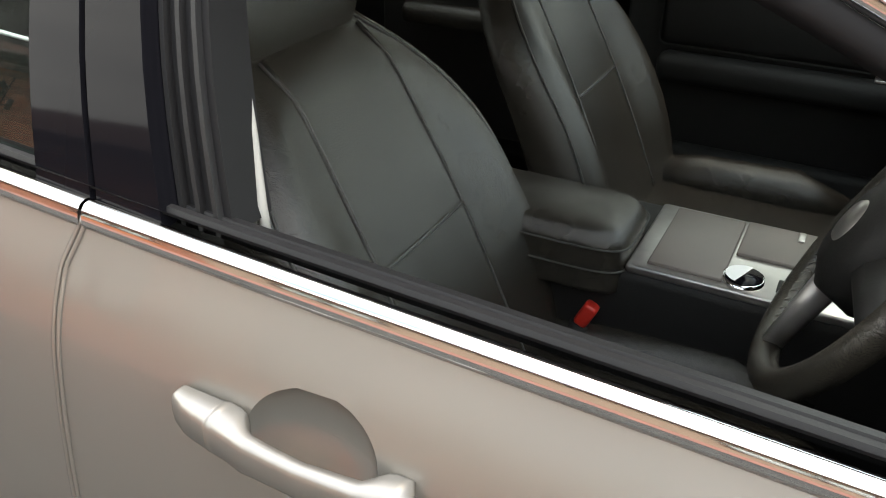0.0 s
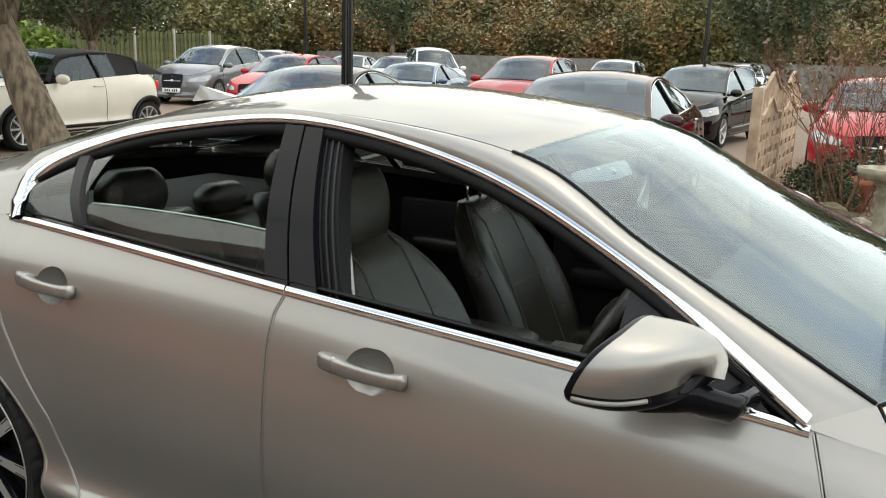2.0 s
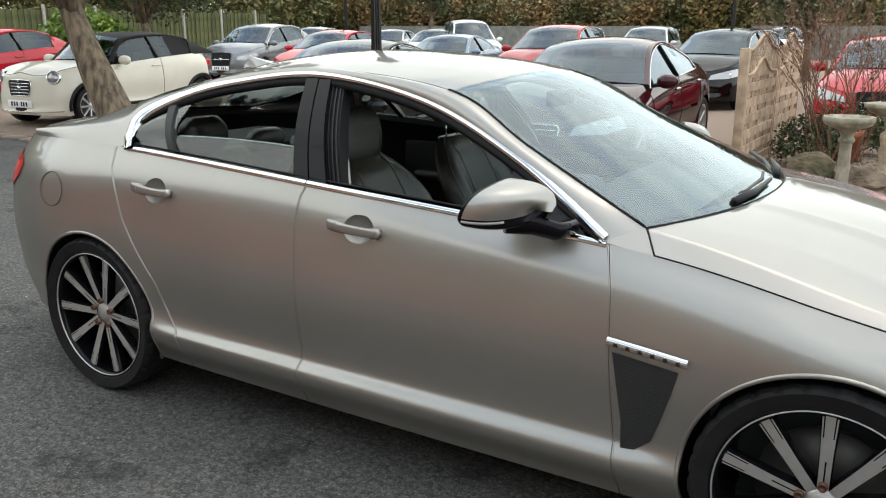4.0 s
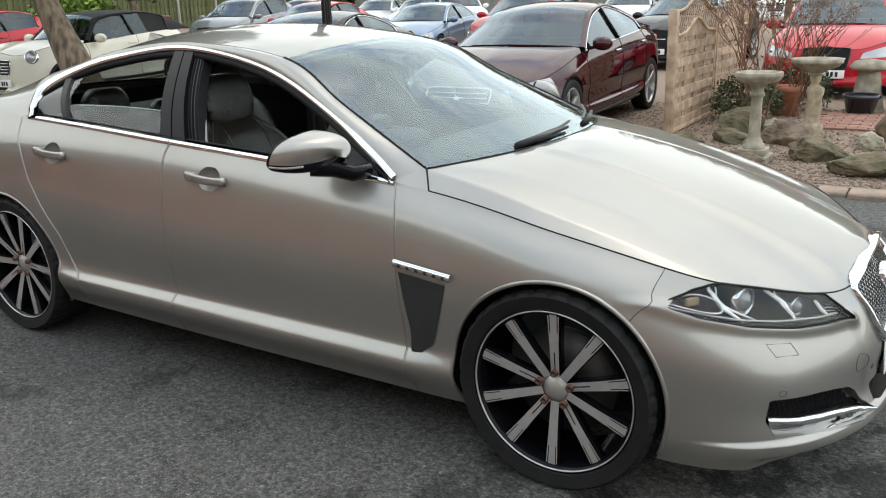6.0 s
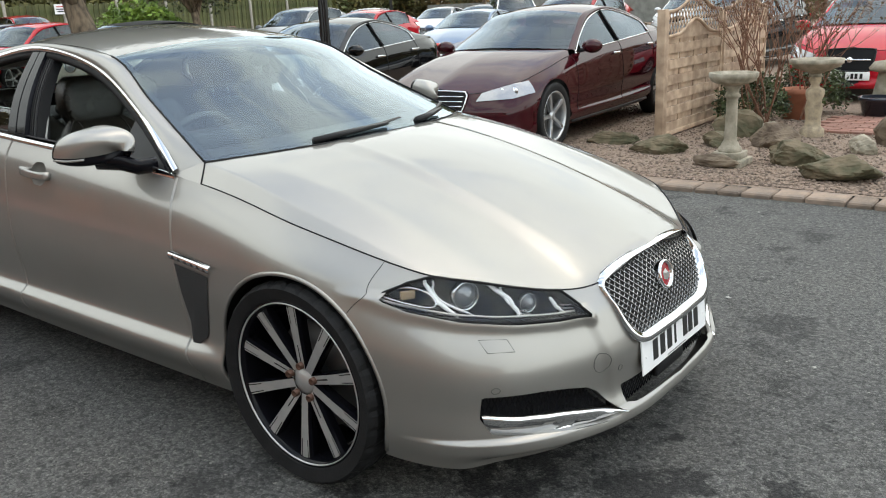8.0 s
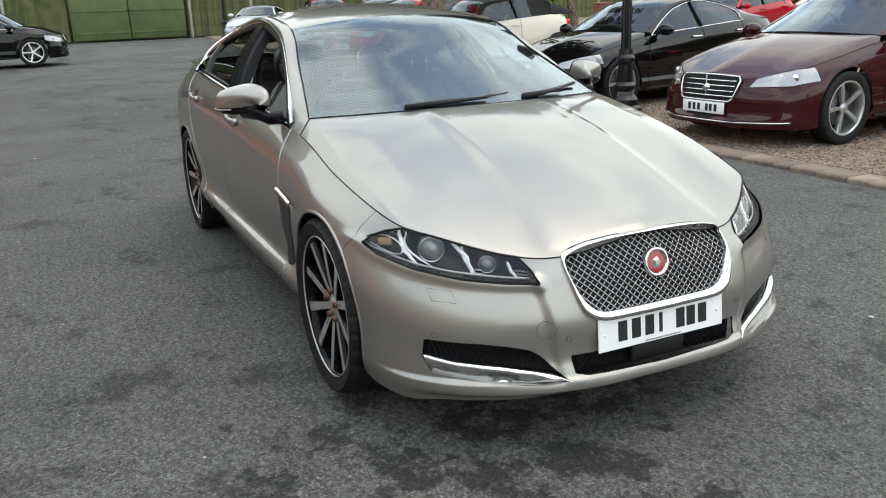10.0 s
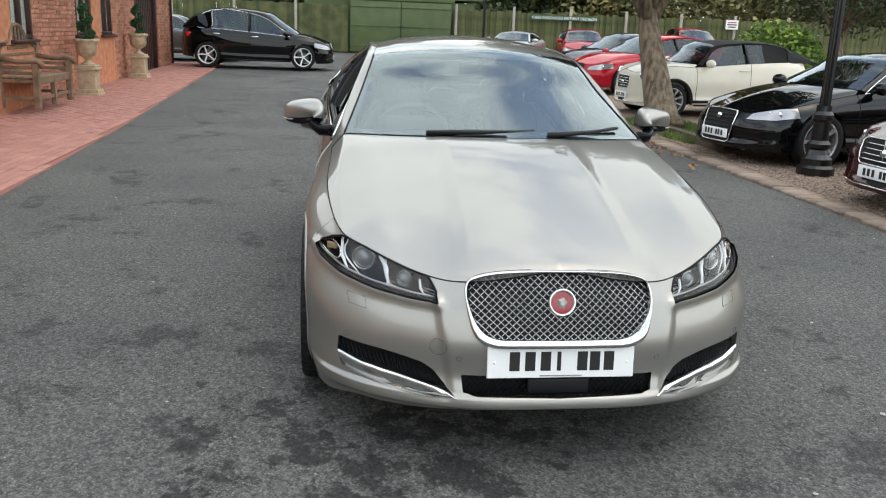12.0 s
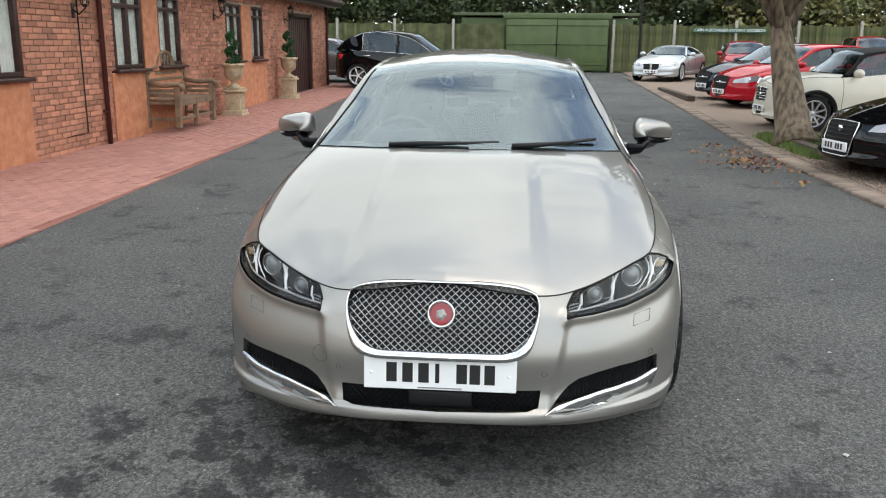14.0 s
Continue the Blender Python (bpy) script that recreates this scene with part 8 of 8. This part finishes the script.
# ---- lamp posts, bench, planters, small things ----
def lamp_post(at, tall, label, fine=True):
    l = thing("street_lamp", Matrix.Translation(at), label, "street lamp", "yard lamp posts")
    part_v("post_base", *lathe([(0, 0), (.21, 0), (.21, .10), (.17, .13), (.165, .20), (.12, .25), (.10, .30), (.13, .33), (.13, .37), (.095, .41), (.09, .62), (.115, .65), (.115, .70), (.085, .74), (.08, .80)], 24 if fine else 10), BLACK_IRON, l, smooth=False)
    n = 12
    v, f = [], []
    for z, r in ((.78, .062), (tall, .045)):
        for i in range(2 * n):
            a = math.pi * i / n
            k = 1 if i % 2 else .82
            v.append((r * k * math.cos(a), r * k * math.sin(a), z))
    f = [(i, (i + 1) % (2 * n), 2 * n + (i + 1) % (2 * n), 2 * n + i) for i in range(2 * n)]
    part_v("fluted_shaft", v, f, BLACK_IRON, l, smooth=False)
    part_v("cross_bar", *tube([(-.28, 0, tall - .1), (.28, 0, tall - .1)], .015, 6), BLACK_IRON, l)
    part_v("lantern_frame", *lathe([(.05, tall), (.10, tall + .04), (.17, tall + .42), (.19, tall + .44), (.05, tall + .58), (0, tall + .66)], 6), BLACK_IRON, l, smooth=False)
    return l


lamp_post((-5.47, 4.72, .02), 3.3, "black fluted cast-iron lamp post on gravel")
lamp_post((-5.2, 20.2, .02), 3.3, "black fluted cast-iron lamp post on gravel", False)
lamp_post((-18.6, 21.0, .12), 3.3, "black fluted cast-iron lamp post on gravel", False)
lamp_post((-30.5, 5.0, .28), 3.0, "black fluted cast-iron lamp post by the fence", False)


def bench():
    b = thing("garden_bench", Matrix.Translation((-10.52, -5.22, .12)), "weathered teak garden bench with an arched back", "bench")
    W, D = .78, .52
    B = lambda name, s, at, turn=None: part(name, box_bm(s, at, .006, 1, turn), GREY_TEAK, b, smooth=False)
    for sx in (-W, W):
        B("leg", (.085, .085, .66), (sx, 0, .33))
        B("leg", (.085, .085, .92), (sx, -D, .46))
        part_v("armrest", *tube([(sx, .10, .60), (sx, .09, .66), (sx, .02, .70), (sx, -D / 2, .68), (sx, -D, .72)], [.035, .045, .045, .042, .04], 8), GREY_TEAK, b)
        for z in (.14, .40, .52, .60):
            B("side_rail", (.045, D, .05), (sx, -D / 2, z))
    B("front_rail", (2 * W, .05, .09), (0, -.01, .39))
    B("stretcher", (2 * W, .045, .055), (0, -.02, .14))
    B("leg", (.075, .075, .40), (0, -.01, .20))
    for i in range(6):
        B("seat_slat", (2 * W, .075, .026), (0, -.02 - i * .088, .445))
    # the back: a high middle arch between two shoulders
    arch = lambda k: .98 + .22 * (max(0, 1 - (abs(k) / .42) ** 2)) ** .5 if abs(k) < .42 else .80 + .16 * math.cos((abs(k) - .42) / .58 * 1.5)
    part_v("back_top", *tube([(W * k, -D, arch(k)) for k in np.linspace(-1, 1, 45)], .045, 8, flat=.7), GREY_TEAK, b)
    B("back_rail", (2 * W, .05, .08), (0, -D, .54))
    for k in np.linspace(-.9, .9, 11):
        h = arch(k) - .56
        B("back_slat", (.055, .026, h), (W * k, -D, .55 + h / 2))
    for z in (.66, .76, .86):
        wide = 2 * W if z < .8 else 1.1 * W
        B("back_bar", (wide, .024, .045), (0, -D + .022, z))


bench()


def planter(at, seed):
    p = thing("urn_planter", Matrix.Translation(at), "pale stone urn on a square pedestal with spiral topiary", "planter", "urn planters")
    U = mat("cream_cast_stone", (.50, .40, .26), rough=.9, color2=(.33, .26, .18), scale=10, bump=.4, bump_scale=60)
    for s, z, h in ((.44, .03, .06), (.40, .09, .07), (.31, .30, .36), (.40, .50, .05), (.34, .545, .04)):
        part("pedestal_block", box_bm((s, s, h), (0, 0, z), .01), U, p)
    part_v("urn", *lathe([(.0, .56), (.13, .56), (.12, .59), (.05, .63), (.055, .68), (.15, .74), (.185, .82), (.18, .92), (.20, .96), (.235, 1.0), (.225, 1.03), (.18, 1.02), (0, .99)], 28), U, p)
    rng = random.Random(seed)
    cs = []
    for i in range(60):
        k = i / 59
        a = k * 4.2 * math.pi
        r = .12 * (1 - .55 * k)
        cs.append((r * math.cos(a), r * math.sin(a), 1.04 + .58 * k))
    part_v("topiary", *leaf_cloud(cs, .07, 6000, .016, rng), leaf_mat("topiary_leaves", (.015, .07, .02), (.03, .11, .035)), p, "clipped spiral topiary", smooth=False)
    part_v("topiary_stem", *tube([(0, 0, .98), (0, 0, 1.6)], .012, 6), BARK, p)


planter((-13.0, -5.38, float(rise(-13))), 41)
planter((-17.3, -5.42, float(rise(-17.3))), 42)

# sleeper edging, verge, drum and loose bits
sl = tagged(mesh_object("timber_sleeper", *box_pieces([((-20.3, 4.6, .22), (4.6, .18, .12)), ((-8.2, 4.4, .09), (2.4, .16, .13))]), mat("old_sleeper", (.07, .05, .035), rough=.95, bump=.6, bump_scale=30), False), "old dark timber sleepers edging the gravel", "sleeper", "", "structure")
rng = random.Random(51)
gr = [(rng.uniform(-10.7, -7.9), rng.uniform(4.18, 5.2), .04) for _ in range(900)]
gv, gf = [], []
for x, y, z in gr:
    for _ in range(8):
        a = rng.uniform(0, 6.28)
        bx, by = x + rng.uniform(-.06, .06), y + rng.uniform(-.06, .06)
        h = rng.uniform(.05, .13)
        o = len(gv)
        gv += [(bx - .007, by - .006, z), (bx + .007, by + .006, z), (bx + math.cos(a) * .03, by + math.sin(a) * .03, z + h)]
        gf.append((o, o + 1, o + 2))
tagged(mesh_object("grass_verge", gv, gf, leaf_mat("verge_grass", (.07, .12, .02), (.12, .17, .035)), False), "tuft of green grass round a tree", "grass", "", "stuff")
lv, lf = leaf_cloud([(-8.3 + rng.gauss(0, .9), 3.35 + rng.gauss(0, .25), .02) for _ in range(60)], .22, 300, .034, rng, (1, 1, .03))
tagged(mesh_object("fallen_leaves", lv, lf, leaf_mat("fallen_leaf", (.24, .05, .025), (.30, .22, .09)), False), "brown and pale fallen leaves on asphalt", "leaves", "", "stuff")
# loose gravel near the drive
pv, pf = [], []
octa = [(1, 0, 0), (0, 1, 0), (-1, 0, 0), (0, -1, 0), (0, 0, 1), (0, 0, -1)]
of = [(0, 1, 4), (1, 2, 4), (2, 3, 4), (3, 0, 4), (1, 0, 5), (2, 1, 5), (3, 2, 5), (0, 3, 5)]
for _ in range(26000):
    x = 2.5 - 11.5 * rng.random() ** 1.0
    y = kerb_y(x) + .32 + 4.6 * rng.random() ** 1.7
    s = rng.uniform(.007, .02)
    a = rng.uniform(0, 6.28)
    o = len(pv)
    for q in octa:
        px, py = q[0] * math.cos(a) - q[1] * math.sin(a), q[0] * math.sin(a) + q[1] * math.cos(a)
        pv.append((x + px * s * rng.uniform(.7, 1.3), y + py * s * rng.uniform(.7, 1.3), .033 + (q[2] + .2) * s * .6))
    pf += [tuple(o + i for i in t) for t in of]
tagged(mesh_object("loose_gravel", pv, pf, island_tint(mat("gravel_stone", (.215, .16, .125), rough=.9), .55), False), "pinkish-brown loose gravel beside the kerb", "gravel", "", "stuff")
sv, sf = [], []
for _ in range(90):
    x, y = rng.uniform(-16, 4.2), rng.uniform(-3.4, 3.6)
    if -4.3 < x < 1.1 and abs(y) < 1.0:
        continue
    s = rng.uniform(.004, .014)
    o = len(sv)
    for q in octa:
        sv.append((x + q[0] * s * rng.uniform(.7, 1.4), y + q[1] * s * rng.uniform(.7, 1.4), .003 + float(rise(x)) + (q[2] + .4) * s * .5))
    sf += [tuple(o + i for i in t) for t in of]
tagged(mesh_object("loose_chippings", sv, sf, mat("pale_chipping", (.42, .40, .37), rough=.9), False), "scattered pale stone chips on asphalt", "chippings", "", "stuff")
urn = turned_thing("small_urn", (-8.55, 5.1, .03), [("urn_body", [(.10, 0), (.07, .1), (.06, .45), (.10, .50), (.15, .56), (.17, .62), (.13, .62), (0, .58)])], STONE, "small stone urn on a column beside a black saloon", "urn")
bin_ = thing("wheelie_bin", Matrix.Translation((-24.5, 18.2, .2)), "brown wheeled bin beside the fence", "bin")
part("bin_body", box_bm((.5, .55, .9), (0, 0, .45), .04), mat("brown_bin", (.16, .06, .04), rough=.5), bin_)
part("bin_lid", box_bm((.54, .6, .08), (0, 0, .94), .03), mat("brown_bin", (.16, .06, .04)), bin_)
